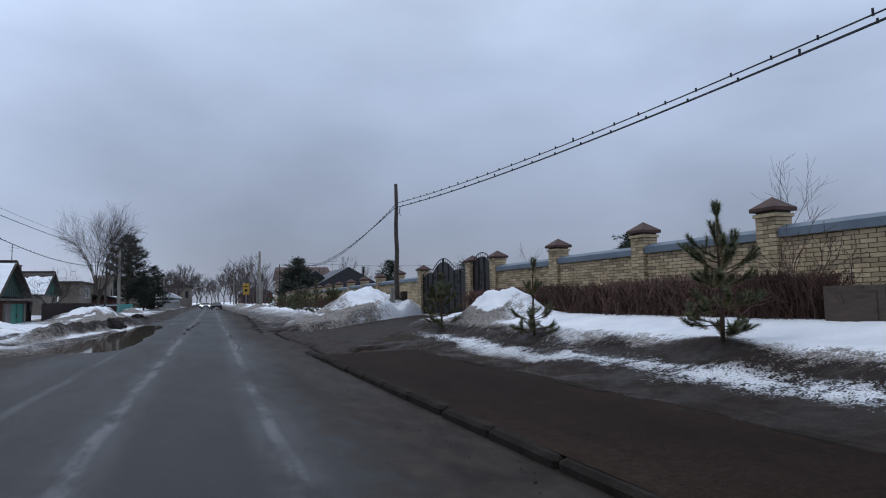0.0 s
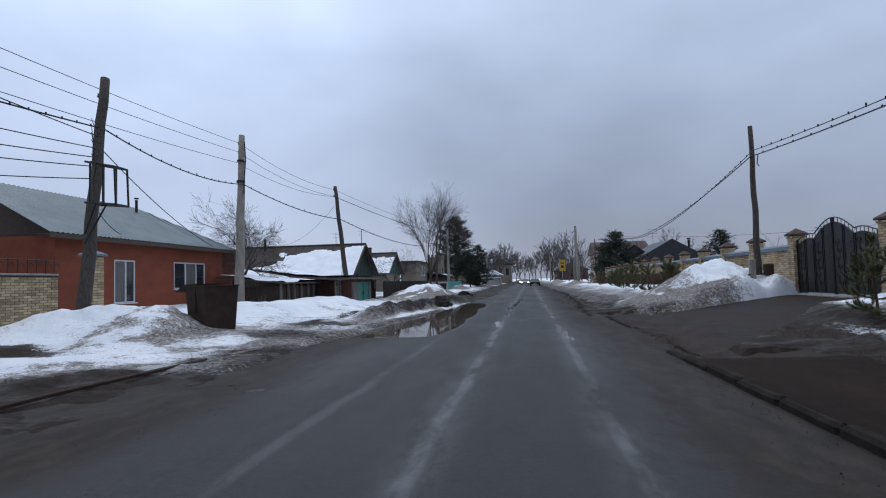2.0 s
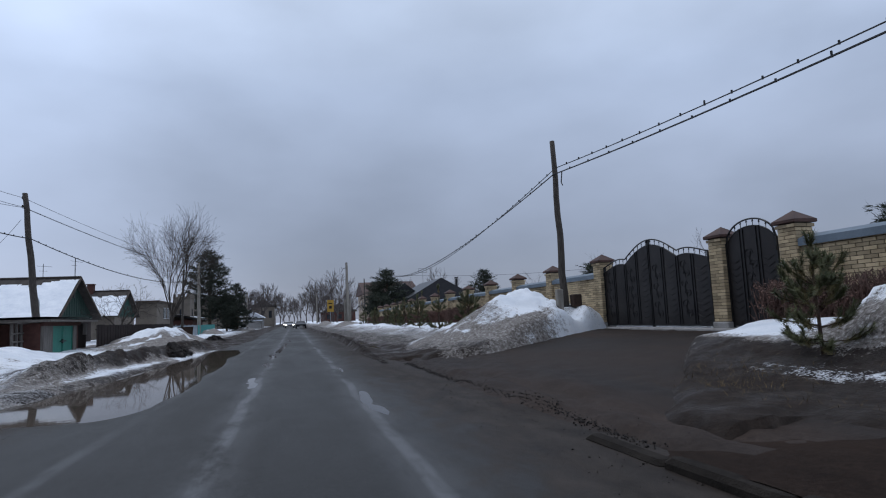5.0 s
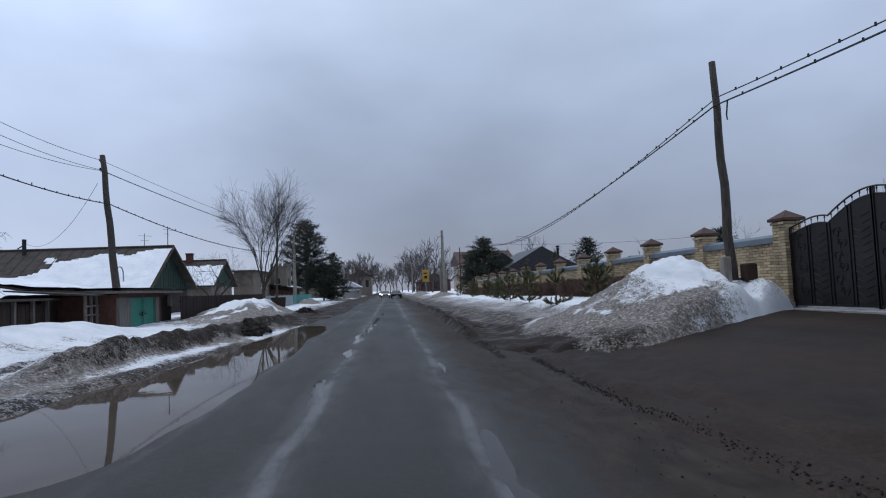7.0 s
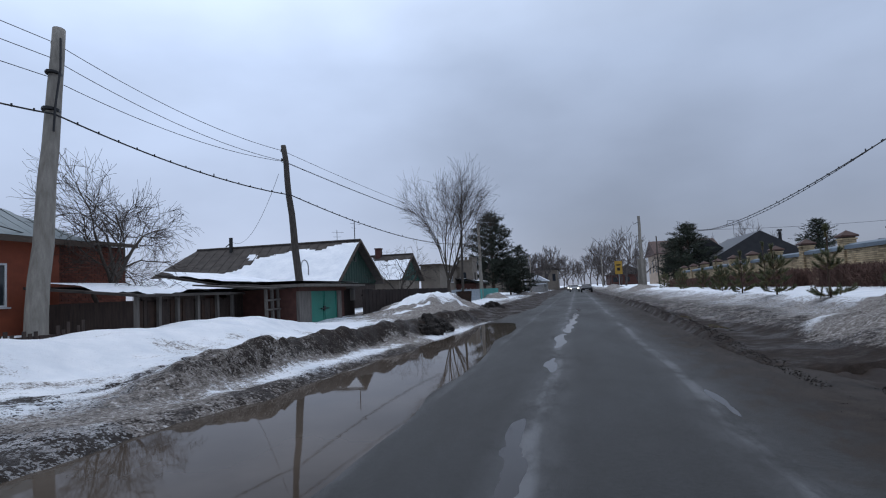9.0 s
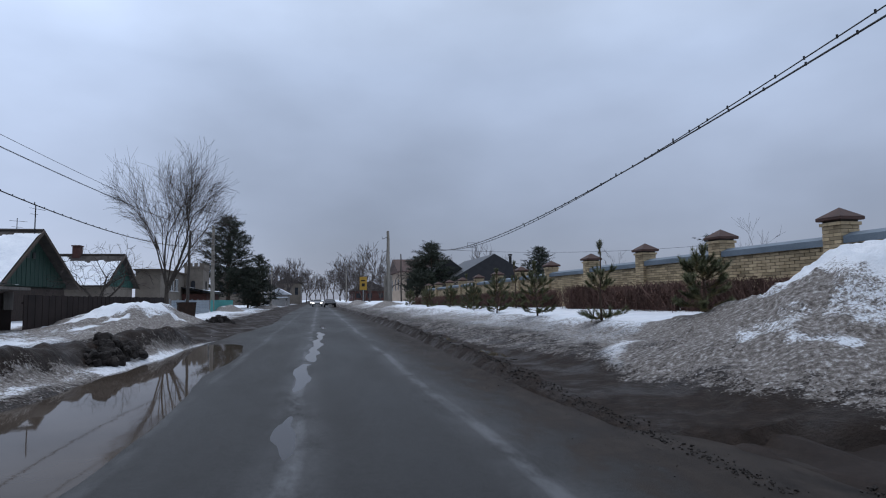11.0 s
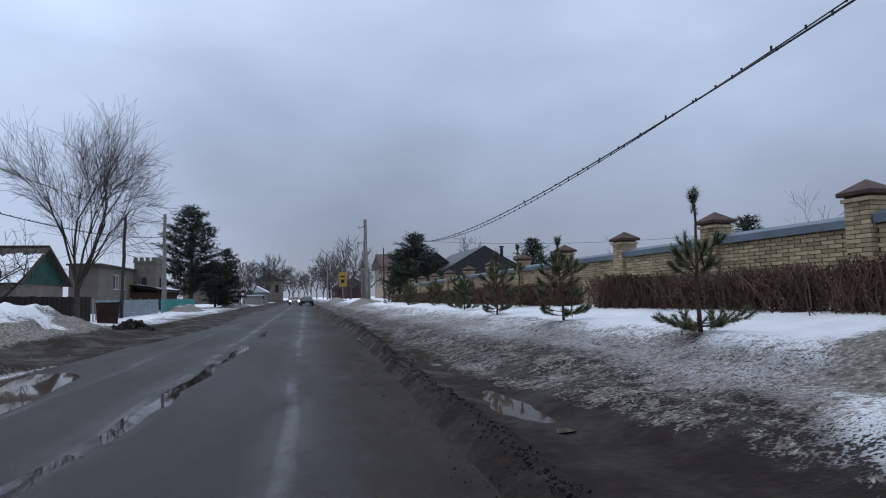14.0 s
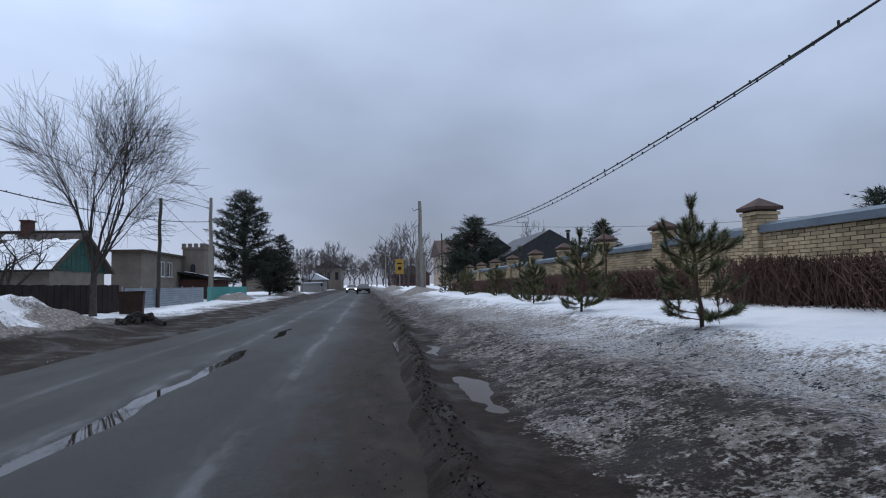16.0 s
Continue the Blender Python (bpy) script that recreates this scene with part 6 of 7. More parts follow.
for i, (x, y, h) in enumerate(((18.5, 11.2, 5.6), (20.5, 30.0, 4.6), (21.0, 40.5, 4.8), (24.0, 5.0, 5.0), (26, 62, 6.0))):
    bare_tree("bare_birch_sapling", x, y, 0.3, "slender bare sapling behind the brick wall",
              [((0, 0, 0), (0.02, 0, 1), h * 0.75, 0.026, 0), ((0, 0, h * 0.3), (0.3, 0.1, 1), h * 0.22, 0.012, 2), ((0, 0, h * 0.42), (-0.35, 0.1, 1), h * 0.2, 0.011, 2), ((0, 0, h * 0.55), (0.15, -0.3, 1), h * 0.2, 0.011, 2), ((0, 0, h * 0.36), (0.4, -0.2, 1), h * 0.2, 0.01, 2), ((0, 0, h * 0.66), (-0.2, 0.1, 1), h * 0.2, 0.01, 2)],
              [4, 4], 0.6, 0.03, 30 + i, M_HAZETWIG, M_HAZETWIG, 0.004)
far_rng = random.Random(44)
TREES = [(-8.8, 124), (-15, 135), (-9, 138), (-13, 172), (-8.5, 196), (-12, 215), (-9, 236), (-7, 255), (-14, 250), (11, 210), (10, 240), (14, 225), (13, 260), (9.5, 150), (14, 135), (-2, 280), (6, 285), (-11, 108), (-14, 118), (-9.5, 150), (-12, 160), (-7.5, 172), (-10, 185), (-6.5, 205), (-5.5, 222), (-3.5, 240), (0.5, 262), (4, 250), (7, 228), (8.5, 200), (9.0, 176), (8.5, 158), (10.5, 140), (9.5, 124), (9.0, 108), (10.5, 98), (16, 150), (-18, 150), (21, 105), (24, 95), (-3, 300), (3, 310), (-20, 118), (13, 185)]
masters = []
for k in range(4):
    h = 8.5
    # bark and twigs both take the haze-paled colour
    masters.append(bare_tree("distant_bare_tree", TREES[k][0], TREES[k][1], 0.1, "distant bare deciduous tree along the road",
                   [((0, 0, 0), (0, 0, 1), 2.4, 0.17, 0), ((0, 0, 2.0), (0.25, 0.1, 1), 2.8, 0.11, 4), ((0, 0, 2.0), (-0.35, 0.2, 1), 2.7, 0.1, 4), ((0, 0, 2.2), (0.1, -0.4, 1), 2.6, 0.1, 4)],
                   [4, 3, 3, 3], 0.66, 0.03, 60 + k, M_HAZETWIG, M_HAZETWIG, 0.02))
    masters[-1]["group"] = "bare trees along the road"
    masters[-1].scale = (1.0, 1.0, 1.0)
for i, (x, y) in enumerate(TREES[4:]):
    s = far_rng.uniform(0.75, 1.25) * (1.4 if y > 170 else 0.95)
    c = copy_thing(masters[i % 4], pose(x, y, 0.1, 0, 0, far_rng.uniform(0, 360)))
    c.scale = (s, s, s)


def needle_cluster(g, rr, p, d, n, length, w, cone=0.9):
    """Needles that stand off a shoot."""
    d = d.normalized()
    side = d.cross(Vector((0.3, 0.5, 0.8))).normalized()
    for i in range(n):
        a = rr.uniform(0, 6.283)
        s = Matrix.Rotation(a, 3, d) @ side
        q = p + d * rr.uniform(-0.5, 0.5) * length * 1.5
        e = (d * rr.uniform(0.35, 1.0) + s * rr.uniform(0.45, cone)).normalized() * length * rr.uniform(0.7, 1.1)
        t = s.cross(d) * w
        g.add([tuple(q - t), tuple(q + t), tuple(q + e)], [(0, 1, 2)])


def young_pine(x, y, z, h, seed, whorls, label, lean=0.0):
    """A planted pine: bare stem, rising branches with brush-like tufts, a tufted leader."""
    rr = random.Random(seed)
    t = thing("young_pine", x, y, z, label, "pine sapling", "young pines on the verge")
    tr = Geo()
    pts = [Vector((lean * (i / 6) + rr.gauss(0, 0.012), rr.gauss(0, 0.012), h * i / 6 - (0.15 if i == 0 else 0))) for i in range(7)]
    tr.tube(pts, [0.030 * h / 2.0 * (1 - 0.75 * i / 6) + 0.006 for i in range(7)], 7)
    part("trunk", tr, M_PINEBARK, t, smooth=True)
    green, old, tw = Geo(), Geo(), Geo()

    def at(s):
        k = min(5, int(s * 6))
        return pts[k].lerp(pts[k + 1], s * 6 - k)

    def brush(p, d, k=1.0):
        d = d.normalized()
        needle_cluster(green, rr, p - d * 0.03, d + Vector((0, 0, 0.5)), int(85 * k), 0.105, 0.0056, 0.95)
        needle_cluster(green, rr, p - d * 0.12, d, int(34 * k), 0.09, 0.0052, 1.2)
        needle_cluster(old, rr, p - d * 0.24, d, int(40 * k), 0.09, 0.0042, 1.3)

    for wi, (s, reach, count, rise) in enumerate(whorls):
        for c in range(count):
            a = 6.283 * (c + rr.uniform(-0.3, 0.3)) / count + wi * 1.3
            p = at(min(0.96, max(0.04, s + rr.uniform(-0.03, 0.03))))
            d = Vector((math.cos(a), math.sin(a), rise + rr.uniform(-0.1, 0.15))).normalized()
            ln = reach * rr.uniform(0.65, 1.15)
            q = [p]
            for i in range(4):
                d = (d + Vector((0, 0, 0.07 + 0.08 * rise)) + Vector((rr.gauss(0, 0.07), rr.gauss(0, 0.07), 0))).normalized()
                q.append(q[-1] + d * ln / 4)
            tw.tube(q, [0.010, 0.009, 0.008, 0.007, 0.006], 4, False)
            brush(q[-1], d)
            for b in range(rr.choice((2, 3, 3))):
                f = rr.uniform(0.45, 0.85)
                k = min(3, int(f * 4))
                o = q[k].lerp(q[k + 1], f * 4 - k)
                sd = (d + Vector((rr.gauss(0, 0.6), rr.gauss(0, 0.6), rr.uniform(0.0, 0.6)))).normalized()
                e = o + sd * max(0.16, ln * 0.4)
                tw.tube([o, o.lerp(e, 0.5) + Vector((0, 0, 0.01)), e], [0.006, 0.006, 0.005], 3, False)
                brush(e, sd, 0.7)
    for c in range(5):
        a = 1.26 * c + seed
        brush(pts[-1] + Vector((math.cos(a) * 0.05, math.sin(a) * 0.05, 0.05 + 0.04 * (c % 2))), Vector((math.cos(a) * 0.35, math.sin(a) * 0.35, 1)), 0.7)
    part("twig_mass", tw, M_PINEBARK, t)["kind"] = "stuff"
    part("needles", green, M_PINE, t, "olive green needle tufts", smooth=None)["kind"] = "stuff"
    part("old_needles", old, M_PINEOLD, t, "yellowing inner needles", smooth=None)["kind"] = "stuff"
    return t


def ground_at(x, y):
    return float(ground_height(np.array([x]), np.array([y]))[0])


FULL = [(0.12, 0.5, 6, -0.05), (0.24, 0.52, 5, 0.08), (0.40, 0.5, 5, 0.18), (0.52, 0.55, 6, 0.3), (0.63, 0.46, 5, 0.42), (0.74, 0.22, 2, 0.8)]
THIN = [(0.10, 0.5, 6, -0.02), (0.22, 0.48, 5, 0.15), (0.62, 0.2, 3, 0.5)]
SPARSE = [(0.09, 0.58, 7, -0.03), (0.42, 0.5, 5, 0.3), (0.50, 0.5, 4, 0.55)]
ps = [
    (7.05, 5.1, 1.92, FULL, "young pine with yellowing inner needles in bare earth"),
    (6.7, 9.3, 1.55, THIN, "thin young pine with branches near the ground"),
    (6.7, 13.9, 1.5, FULL, "bushy young pine leaning over the driveway edge"),
    (6.6, 27.3, 1.15, FULL, "young pine at the foot of the snow heap"),
    (6.35, 30.4, 1.85, SPARSE, "tall sparse young pine standing in snow"),
    (6.45, 34.2, 1.65, FULL, "bushy young pine standing in snow"),
    (6.6, 38.2, 1.65, FULL, "bushy young pine standing in snow"),
    (6.9, 42.0, 1.2, FULL, "bushy young pine standing in snow"),
    (7.6, 45.2, 1.75, THIN, "thin young pine with a single leader"),
    (7.7, 48.9, 1.25, FULL, "bushy young pine standing in snow"),
    (7.4, 53.2, 1.4, SPARSE, "sparse young pine standing in snow"),
    (8.0, 56.5, 1.4, FULL, "bushy young pine standing in snow"),
    (7.4, 60.5, 1.3, FULL, "bushy young pine standing in snow"),
    (8.3, 40.2, 2.0, THIN, "thin young pine with a single leader"),
]
for i, (x, y, h, wh, lab) in enumerate(ps):
    young_pine(x, y, ground_at(x, y), h, 100 + i, wh, lab, lean=0.06 * math.sin(i * 2.2))


def hedge(y0, y1, x, z0, z1, seed, label):
    rr = random.Random(seed)
    t = thing("hedge", x, (y0 + y1) / 2, z0, label, "hedge", "clipped hedges along the wall")
    tw, lf = Geo(), Geo()
    oy = (y0 + y1) / 2
    n = int((y1 - y0) * 620)
    for i in range(n):
        y = rr.uniform(y0, y1) - oy
        px_ = rr.gauss(0, 0.42)
        top = (z1 - z0) * (0.96 + 0.03 * math.sin(y * 2.1) + 0.02 * math.sin(y * 5.3 + 1)) * rr.uniform(0.9, 1.0)
        a = Vector((px_ * 0.5, y, rr.uniform(0, top * 0.8)))
        d = Vector((rr.gauss(0, 0.4), rr.gauss(0, 0.5), 1)).normalized()
        ln = min(rr.uniform(0.25, 0.6), (top - a.z) / max(0.3, d.z))
        b = a + d * ln * 0.5 + Vector((rr.gauss(0, 0.03), rr.gauss(0, 0.03), 0))
        c = a + d * ln
        r = 0.007 if i % 4 else 0.011
        tw.tube([a, b, c], [r, r * 0.8, r * 0.5], 3, False)
        for k in range(3):
            q = a.lerp(c, rr.random())
            e = Vector((rr.gauss(0, 1), rr.gauss(0, 1), rr.gauss(0, 0.6))).normalized() * 0.05
            s = e.cross(Vector((0.2, 0.4, 0.9))).normalized() * 0.017
            lf.add([tuple(q), tuple(q + e * 0.5 + s), tuple(q + e), tuple(q + e * 0.5 - s)], [(0, 1, 2, 3)])
    part("twig_mass", tw, M_HEDGE, t, smooth=None)["kind"] = "stuff"
    part("dry_leaves", lf, M_HEDGELEAF, t, "dry reddish leaves", smooth=None)["kind"] = "stuff"
    return t


HEDGES = ((-7, -2.6, 1.6), (-2.4, 1.9, 1.6), (3.7, 5.35, 1.6), (5.4, 8.7, 1.66), (8.9, 12.2, 1.62), (12.4, 16.0, 1.6), (26.6, 30.2, 1.66), (30.4, 33.6, 1.66), (33.6, 36.5, 1.7), (38.0, 41.0, 1.66), (41.4, 44.3, 1.64), (44.4, 47.8, 1.64), (48.0, 51.5, 1.62), (51.6, 55.2, 1.62), (55.3, 59.2, 1.6), (59.3, 63.5, 1.6))
hm = [hedge(0, 3.5, 9.35, 0.35, 1.45, 200 + k, "clipped brown hedge of bare twigs in front of the wall") for k in range(3)]
for i, (a, b, z1) in enumerate(HEDGES):
    m = pose(9.35, (a + b) / 2, 0.35, 0, 0, 180 * (i % 2))
    if i < 3:
        t = hm[i]
        t.matrix_basis = m
    else:
        t = copy_thing(hm[i % 3], m)
    t.scale = (1, (b - a) / 3.5, (z1 - 0.35) / 1.1)
g = thing("wild_shrub", 9.4, 5.1, 0.62, "bare reddish shrub in front of the brick wall", "shrub")
tr_, fn_ = Geo(), Geo()
rr_ = random.Random(8)
for k in range(6):
    grow(tr_, fn_, rr_, Vector((rr_.gauss(0, 0.06), rr_.gauss(0, 0.06), 0)), Vector((rr_.gauss(0, 0.25), rr_.gauss(0, 0.4), 1)).normalized(), 0.75, 0.02, 3, 0, 0.8, 0.03, [3, 3, 3], 0.12, 0.6, 0.004)
part("stems", tr_.add(fn_.v, fn_.f), M_HEDGE, g, smooth=None)


def conifer(name, x, y, z, h, reach, seed, label, open_=0.0, low=0.12, density=1.0):
    """A dark conifer: trunk, drooping boughs and tufts of needles."""
    rr = random.Random(seed)
    t = thing(name, x, y, z, label, "conifer")
    part("trunk", Geo().tube([(0, 0, -0.3), (0.05, 0, h * 0.5), (0, 0.03, h)], [0.02 * h + 0.04, 0.012 * h + 0.02, 0.02], 8), M_PINEBARK, t, smooth=True)
    tw, nd = Geo(), Geo()
    n = int(h * 8 * density)
    for i in range(n):
        s = low + (1 - low) * (i + rr.random()) / n
        a = i * 2.4 + rr.uniform(-0.4, 0.4)
        ln = reach * ((1 - s) ** 0.62 + 0.08) * rr.uniform(0.4, 1.2)
        p = Vector((0, 0, s * h))
        d = Vector((math.cos(a), math.sin(a), rr.uniform(-0.1, 0.25) + open_)).normalized()
        q = [p]
        for k in range(3):
            d = (d + Vector((rr.gauss(0, 0.1), rr.gauss(0, 0.1), 0.05 + open_ * 0.3))).normalized()
            q.append(q[-1] + d * ln / 3)
        tw.tube(q, [0.03, 0.02, 0.014, 0.008], 4, False)
        m = max(3, int(ln * 4.5))
        for k in range(m):
            f = 0.42 + 0.58 * (k + rr.random()) / m
            j = min(2, int(f * 3))
            o = q[j].lerp(q[j + 1], f * 3 - j)
            for c in range(3):
                e = o + Vector((rr.gauss(0, 0.24), rr.gauss(0, 0.24), rr.gauss(0.02, 0.10)))
                needle_cluster(nd, rr, e, (e - o + d * 0.2), 10, 0.30, 0.026, 1.0)
    part("boughs", tw, M_PINEBARK, t)["kind"] = "stuff"
    part("needles", nd, M_SPRUCE, t, "dark green needles", smooth=None)["kind"] = "stuff"


conifer("tall_pine", -11.4, 90, 0.1, 13.0, 5.2, 1, "tall dark pine behind the turquoise fence", 0.12, 0.1, 1.7)
conifer("spruce", -7.8, 94, 0.1, 8.0, 3.0, 2, "dark spruce beside the tall pine", -0.05, 0.08, 1.5)
conifer("spruce", -9.6, 96, 0.1, 6.5, 2.6, 3, "dark spruce beside the tall pine", -0.05, 0.05)
conifer("garden_pine", 13.0, 76.5, 0.1, 7.8, 3.2, 4, "dark pine at the end of the brick wall", 0.2, 0.2, 1.5)
conifer("garden_pine", 11.9, 80, 0.1, 6.4, 2.2, 5, "dark pine at the end of the brick wall", 0.2, 0.15)
conifer("garden_pine", 28, 84, 0.1, 8.2, 3.0, 6, "dark pine behind the black-roofed house", 0.2, 0.4)
for i, (x, y, h) in enumerate(((22, 22.5, 4.6), (22.6, 22.9, 4.2), (24, 47, 5.0))):
    conifer("distant_fir", x, y, 0.1, h, 0.9, 20 + i, "slim dark fir behind the brick wall", 0.1, 0.4, 0.8)

# ---- bins, signs, cars, litter ----
def waste_bin(x, y, z, w, d, h, rot, label, open_lid):
    t = thing("waste_bin", x, y, z, label, "waste bin")
    t.rotation_euler = (0, 0, rot)
    k = 0.86
    vs = [(-w / 2 * k, -d / 2 * k, 0), (w / 2 * k, -d / 2 * k, 0), (w / 2 * k, d / 2 * k, 0), (-w / 2 * k, d / 2 * k, 0), (-w / 2, -d / 2, h), (w / 2, -d / 2, h), (w / 2, d / 2, h), (-w / 2, d / 2, h)]
    i = 0.03
    vs += [(-w / 2 + i, -d / 2 + i, h), (w / 2 - i, -d / 2 + i, h), (w / 2 - i, d / 2 - i, h), (-w / 2 + i, d / 2 - i, h), (-w / 2 * k + i, -d / 2 * k + i, 0.05), (w / 2 * k - i, -d / 2 * k + i, 0.05), (w / 2 * k - i, d / 2 * k - i, 0.05), (-w / 2 * k + i, d / 2 * k - i, 0.05)]
    fs = [(0, 3, 2, 1), (0, 1, 5, 4), (1, 2, 6, 5), (2, 3, 7, 6), (3, 0, 4, 7), (4, 5, 9, 8), (5, 6, 10, 9), (6, 7, 11, 10), (7, 4, 8, 11), (8, 9, 13, 12), (9, 10, 14, 13), (10, 11, 15, 14), (11, 8, 12, 15), (12, 13, 14, 15)]
    part("body", Geo().add(vs, fs), M_RUST, t)
    rim = Geo()
    for a, b, c, e in ((-w / 2 - 0.02, w / 2 + 0.02, -d / 2 - 0.02, -d / 2 + 0.02), (-w / 2 - 0.02, w / 2 + 0.02, d / 2 - 0.02, d / 2 + 0.02), (-w / 2 - 0.02, -w / 2 + 0.02, -d / 2 + 0.02, d / 2 - 0.02), (w / 2 - 0.02, w / 2 + 0.02, -d / 2 + 0.02, d / 2 - 0.02)):
        rim.box(a, b, c, e, h, h + 0.04)
    part("rim", rim, M_RUST, t)
    part("rib", Geo().box(-0.03, 0.03, -d / 2 - 0.012, -d / 2 + 0.0, h * 0.45, h), M_RUST, t)
    if open_lid:
        part("lid", Geo().prism([(-w / 2 - 0.5, h - 0.14), (-w / 2 - 0.03, h + 0.06), (w * 0.1, h + 0.07), (w * 0.1, h + 0.09), (-w / 2 - 0.03, h + 0.08), (-w / 2 - 0.5, h - 0.12)], "y", -d / 2 - 0.03, d / 2 + 0.03), M_RUST, t)
    return t


waste_bin(-8.85, 16.55, 0.14, 1.02, 1.02, 1.34, radians(-32), "rusty sheet steel waste bin with a bent lid standing in snow", True)
t = waste_bin(-8.15, 53.7, ground_at(-8.15, 53.7) - 0.05, 1.5, 1.1, 1.1, radians(-75), "rusty orange-brown waste bin beside a snow heap", False)
part("poster", Geo().box(-0.25, 0.1, -0.575, -0.56, 0.55, 0.95), M_PAPER, t, "pale torn notice")
t = thing("litter_bin", -6.9, 95, 0.15, "small dark litter bin beside the road", "litter bin")
part("body", Geo().tube([(0, 0, 0), (0, 0, 1.0)], [0.42, 0.5], 10), M_IRON, t)
part("lid", Geo().tube([(0, 0, 1.0), (0, 0, 1.1), (0, 0, 1.25)], [0.56, 0.56, 0.2], 10), M_IRON, t)
t = thing("utility_cabinet", 9.55, 4.35, 0.62, "weathered brown metal utility cabinet by the wall", "cabinet")
part("body", Geo().prism([(-0.45, 0), (0.45, 0), (0.45, 0.62), (0.3, 0.72), (-0.45, 0.72)], "y", -0.4, 0.4), M_EAVE, t)
part("door_panel", Geo().box(-0.465, -0.45, -0.3, 0.3, 0.08, 0.62), M_EAVE, t)

t = thing("yellow_road_sign", 7.2, 100, 0.1, "yellow road sign board on a grey post", "road sign")
part("post", Geo().tube([(0, 0, -0.2), (0, 0, 5.0)], 0.06, 8), M_STEEL, t)
pan = part("panel", Geo().box(-0.6, 0.6, -0.08, -0.04, 2.7, 4.9, c=0.01), M_YELLOW, t)
part("black_bar", Geo().box(-0.35, 0.35, -0.09, -0.081, 4.15, 4.35), M_IRON, pan)
part("black_bar", Geo().box(-0.25, 0.25, -0.09, -0.081, 3.3, 3.8), M_IRON, pan)


def car(name, x, y, rot, paint, label, lit):
    t = thing(name, x, y, 0.0, label, "car")
    t.rotation_euler = (0, 0, rot)
    low = [(-2.15, 0.35), (-2.2, 0.6), (-2.1, 0.82), (-1.0, 0.95), (1.5, 0.98), (2.1, 0.9), (2.2, 0.6), (2.1, 0.32)]
    b = Geo()
    for w, k in ((0.86, 1.0),):
        b.prism([(u, z) for u, z in low], "x", -w, w)
    part("body", b, paint, t)
    cab = Geo()
    prof = [(-1.05, 0.94), (-0.45, 1.42), (0.85, 1.45), (1.65, 0.97)]
    k = len(prof)
    cab.add([(s * (0.82 if z < 1.1 else 0.62), u, z) for s in (-1, 1) for u, z in prof], [(0, 1, 5, 4), (1, 2, 6, 5), (2, 3, 7, 6), (3, 2, 1, 0), (4, 5, 6, 7)])
    c = part("cabin", cab, paint, t)
    for n_g, (u0, z0, u1, z1) in enumerate(((-0.98, 1.0, -0.5, 1.38), (1.57, 1.02, 0.92, 1.4))):
        s = -1 if n_g == 0 else 1
        part("windscreen", Geo().add([(-0.74, u0 + s * 0.01, z0), (0.74, u0 + s * 0.01, z0), (0.58, u1 + s * 0.02, z1), (-0.58, u1 + s * 0.02, z1)], [(0, 1, 2, 3)]), M_GLASS, c)
    for s in (-1, 1):
        part("side_window", Geo().add([(s * 0.81, -0.85, 1.02), (s * 0.81, 1.35, 1.02), (s * 0.66, 0.8, 1.38), (s * 0.66, -0.42, 1.38)], [(0, 1, 2, 3)]), M_GLASS, c)
        for u in (-1.35, 1.35):
            wh = part("wheel", Geo().tube([(s * 0.68, u, 0.32), (s * 0.88, u, 0.32)], 0.32, 14), M_TYRE, t)
            part("rim", Geo().tube([(s * 0.875, u, 0.32), (s * 0.89, u, 0.32)], 0.19, 12), M_STEEL, wh)
        part("headlight", Geo().box(s * 0.66 - 0.13, s * 0.66 + 0.13, -2.22, -2.16, 0.62, 0.76, c=0.02), M_LAMP if lit else M_GLASS, t)
        part("tail_light", Geo().box(s * 0.7 - 0.12, s * 0.7 + 0.12, 2.17, 2.21, 0.68, 0.84, c=0.02), M_REDWALL, t)
    part("grille", Geo().box(-0.45, 0.45, -2.21, -2.17, 0.5, 0.66, c=0.01), M_IRON, t)
    part("number_plate", Geo().box(-0.26, 0.26, -2.225, -2.205, 0.38, 0.48), M_PAPER, t)
    part("number_plate", Geo().box(-0.26, 0.26, 2.2, 2.22, 0.55, 0.66), M_PAPER, t)
    return t


car("silver_car", 0.3, 116, 0.0, M_CARSILVER, "silver saloon car with lit headlights on the road", True)
car("silver_car", -0.3, 139, 0.0, M_CARSILVER, "silver saloon car with lit headlights on the road", True)
car("dark_car", 2.2, 104, 0.0, M_CARDARK, "dark hatchback driving away along the road", False)


def rubble(name, x, y, z, rx, ry, rz, seed, label, mat):
    rr = random.Random(seed)
    t = thing(name, x, y, z, label, "dirt heap")
    g = Geo()
    for i in range(160):
        a, q = rr.uniform(0, 6.283), math.sqrt(rr.random())
        s = rr.uniform(0.03, 0.12)
        o = Vector((rx * q * math.cos(a), ry * q * math.sin(a), rz * (1 - q * q) * rr.uniform(0.3, 1)))
        m = Matrix.Translation(o) @ Euler((rr.uniform(0, 6), rr.uniform(0, 6), rr.uniform(0, 6))).to_matrix().to_4x4()
        g.box(-s * rr.uniform(0.6, 1.4), s, -s, s * rr.uniform(0.6, 1.3), -s * 0.7, s * rr.uniform(0.4, 0.9), m, c=s * 0.3)
    part("dirt_mass", g, mat, t, smooth=None)["kind"] = "stuff"


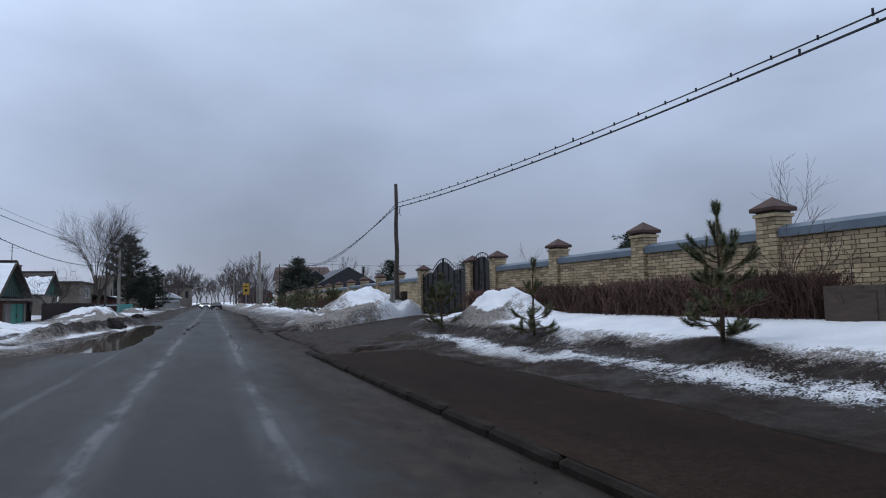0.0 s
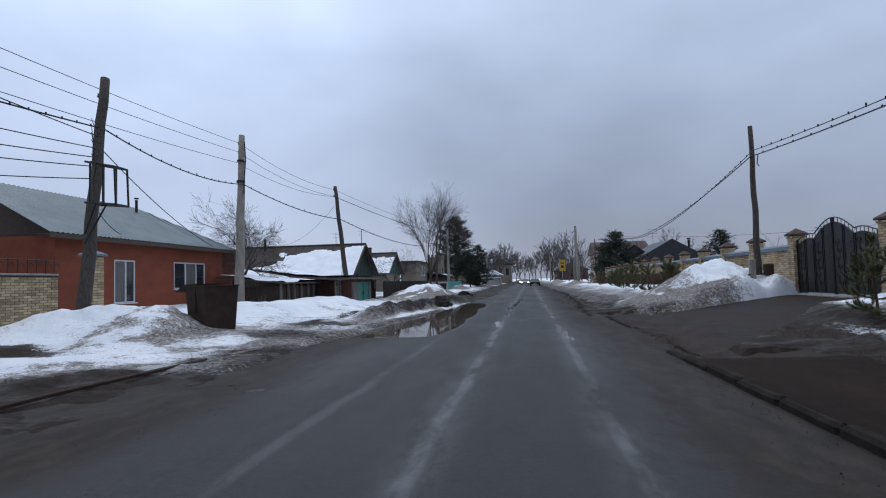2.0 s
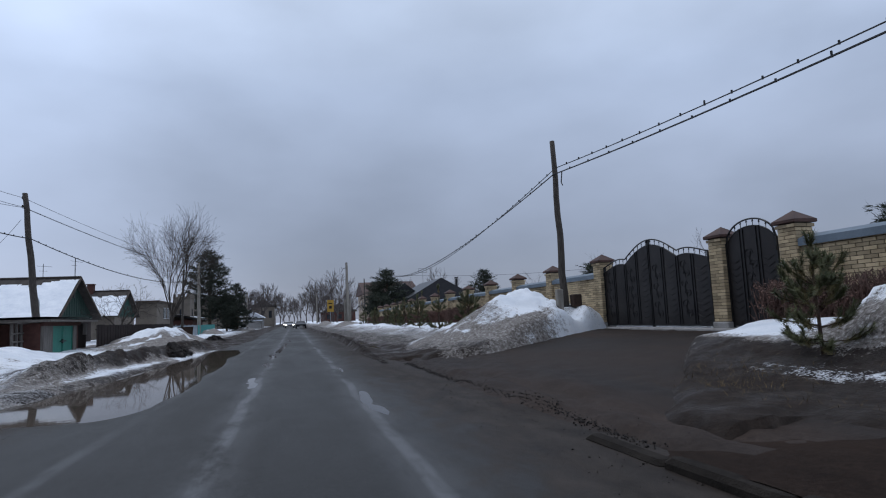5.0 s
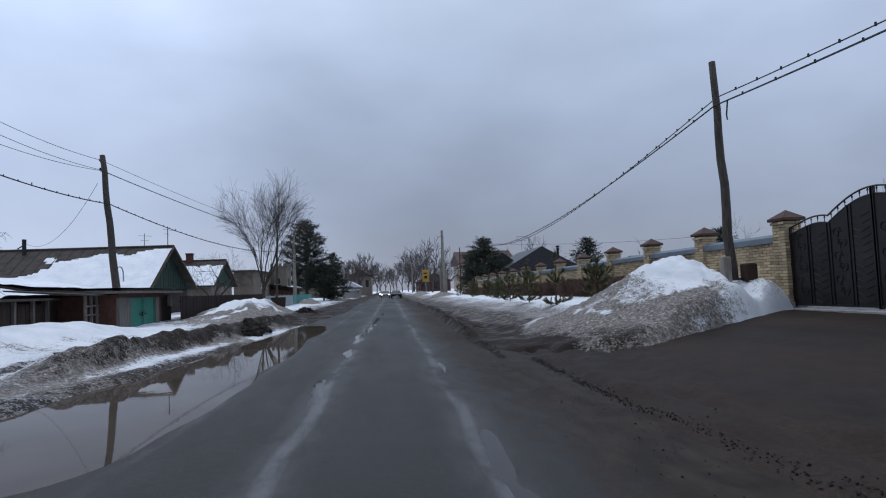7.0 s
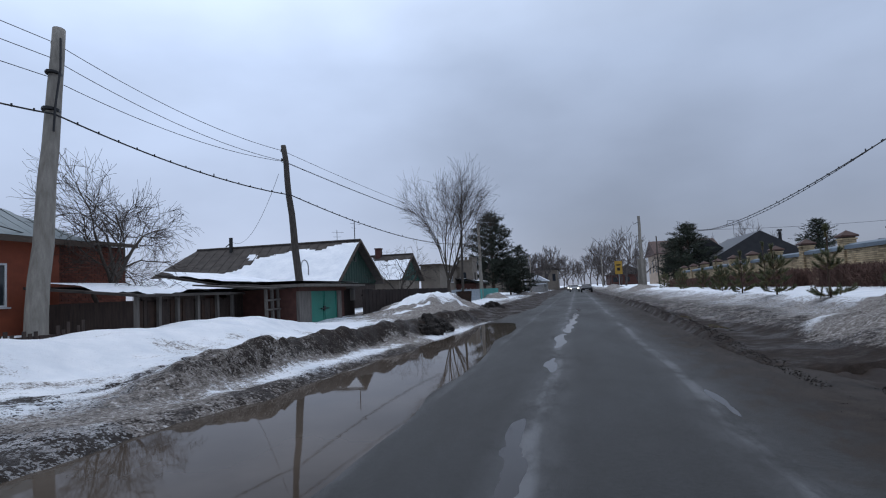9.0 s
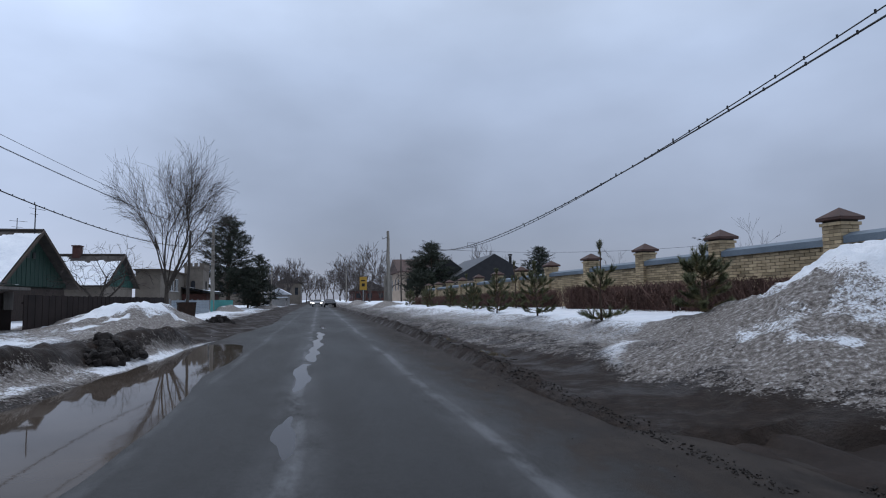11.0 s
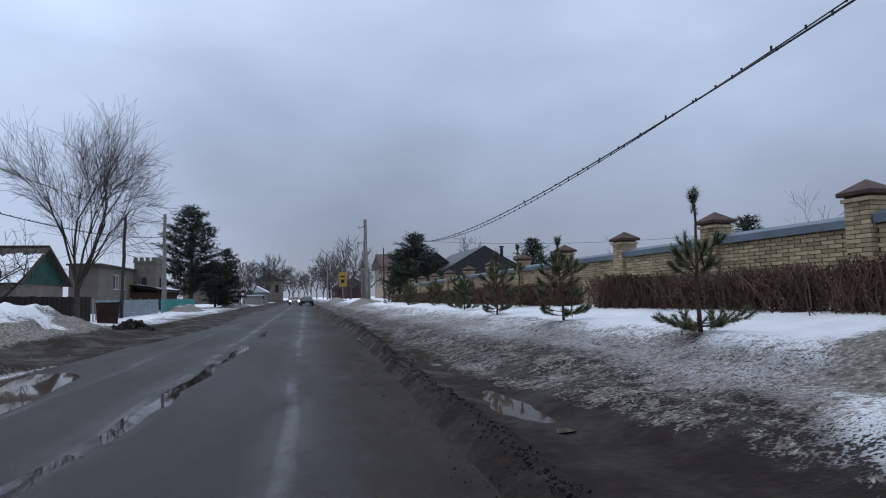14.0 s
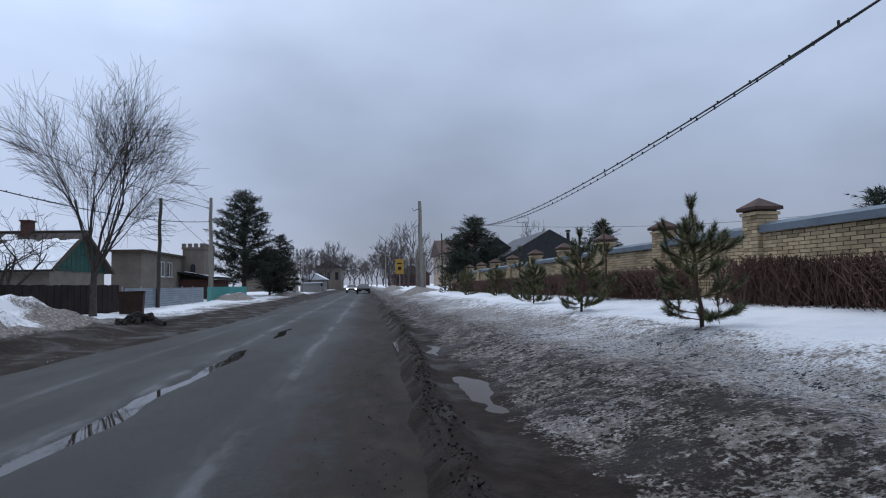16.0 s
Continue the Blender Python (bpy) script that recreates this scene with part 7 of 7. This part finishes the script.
rubble("dirt_heap", -4.7, 31.0, 0.12, 0.75, 1.4, 0.42, 1, "black heap of thawed dirt on the snow ridge", M_DEBRIS)
rubble("dirt_heap", -5.0, 46.6, 0.05, 0.8, 1.1, 0.5, 2, "black heap of thawed dirt beside a snow heap", M_DEBRIS)
t = thing("tree_stump", 7.05, 6.0, 0.1, "short cut tree stump beside the young pine", "stump")
part("wood", Geo().tube([(0, 0, -0.1), (0.01, 0, 0.15), (0.0, 0.02, 0.36)], [0.075, 0.06, 0.055], 9), M_BARK, t)

t = thing("old_rail", -6.45, 10.8, ground_at(-6.45, 10.8) + 0.02, "long rusty steel rail lying in the mud", "rail")
part("bar", Geo().tube([(-0.22, -3.4, 0.0), (-0.1, -1.5, 0.03), (0.05, 0.0, 0.035), (0.13, 1.0, 0.03), (0.16, 2.0, 0.02)], [0.035, 0.035, 0.035, 0.035, 0.03], 6), M_RUST, t)

# a churned ridge of black slush between the road and the mud strip
def lookup(fun, xs, ys):
    """A height function read off a fine grid, for scattering many small things."""
    X, Y = np.meshgrid(xs, ys)
    Z = fun(X, Y)

    def read(x, y):
        i = min(len(xs) - 1, max(0, int((x - xs[0]) / (xs[1] - xs[0]) + 0.5)))
        j = min(len(ys) - 1, max(0, int((y - ys[0]) / (ys[1] - ys[0]) + 0.5)))
        return float(Z[j, i])

    return read


gz_edge = lookup(lambda x, y: np.maximum(np.maximum(ground_height(x, y), road_height(x, y)), np.where((x > 2.3) & (y > 11.6) & (y < 24), drive_height(x, y), -1)), np.arange(-9, 9, 0.05), np.arange(0, 50, 0.06))
rr_ = random.Random(70)
sl = Geo()
for i in range(3400):
    y = rr_.uniform(12.5, 48)
    x = float(verge_line(y)) + (0.55 if y < 22 else 0) + 0.16 + 0.05 * math.sin(y * 0.9) + rr_.gauss(0, 0.06)
    s = rr_.uniform(0.004, 0.012)
    z = max(gz_edge(x, y), -0.02)
    m = Matrix.Translation((x, y, z + s * 0.2)) @ Euler((rr_.uniform(0, 6), rr_.uniform(0, 6), rr_.uniform(0, 6))).to_matrix().to_4x4()
    sl.box(-s, s * rr_.uniform(0.7, 1.6), -s, s, -s * 0.6, s * 0.6, m, c=s * 0.3)
tagged(part("slush_ridge", sl, M_DEBRIS, smooth=None), "churned ridge of black slush along the road edge", "slush", kind="stuff")

# small stones and crumbs of dirty ice along both road edges
rr_ = random.Random(77)
cr, ice = Geo(), Geo()
for i in range(1700):
    right = rr_.random() < 0.62
    y = rr_.uniform(1, 44)
    x = (2.35 - abs(rr_.gauss(0, 0.3))) if right else (-3.4 - abs(rr_.gauss(0, 1.1)))
    if right and 12.3 < y < 22 and rr_.random() < 0.4:
        x += rr_.uniform(0, 1.2)
    s = rr_.uniform(0.002, 0.0055) * (1.6 if rr_.random() < 0.06 else 1)
    z = gz_edge(x, y)
    m = Matrix.Translation((x, y, z + s * 0.3)) @ Euler((rr_.uniform(0, 6), rr_.uniform(0, 6), rr_.uniform(0, 6))).to_matrix().to_4x4()
    (cr if right or rr_.random() < 0.6 or y < 24 else ice).box(-s, s * rr_.uniform(0.7, 1.5), -s, s, -s * 0.6, s * 0.6, m)
tagged(part("gravel_crumbs", cr, M_KERB), "dark gravel crumbs along the road edges", "gravel", kind="stuff")
tagged(part("ice_crumbs", ice, M_SNOWCAP), "small crumbs of old ice along the road edges", "ice", kind="stuff")
gr = Geo()
for i in range(900):
    if rr_.random() < 0.6:
        x, y = rr_.gauss(5.0, 0.28), rr_.uniform(6, 14.2)
    else:
        x, y = rr_.gauss(5.6, 0.5), rr_.gauss(14.2, 0.6)
    z = gz_edge(x, y)
    a = Vector((x, y, z))
    e = Vector((rr_.gauss(0, 0.06), rr_.gauss(0, 0.06), rr_.uniform(0.02, 0.09)))
    s = Vector((e.y, -e.x, 0)).normalized() * 0.003
    gr.add([tuple(a - s), tuple(a + s), tuple(a + e)], [(0, 1, 2)])
tagged(part("dry_grass", gr, M_GRASS, smooth=None), "matted dry grass at the snow's edge", "grass", kind="stuff")

# everything but the wall, its hedge and the cables moves from the plan to its true place
for ob in [o for o in scene.objects if o.type == "EMPTY" and o.parent is None]:
    kind = ob.name.split(".")[0]
    if kind in ("brick_pillar", "brick_wall_panel", "driveway_gate", "garden_door", "hedge"):
        k = (2.95 - 0.0115 * ob.location.y) / 3.06
        ob.location.z *= k
        ob.scale.z *= k
    elif ob.get("group") != "overhead cables":
        settle(ob)
        if kind == "battlemented_house":
            ob.location += Vector((-1.1, 6.5, 0))
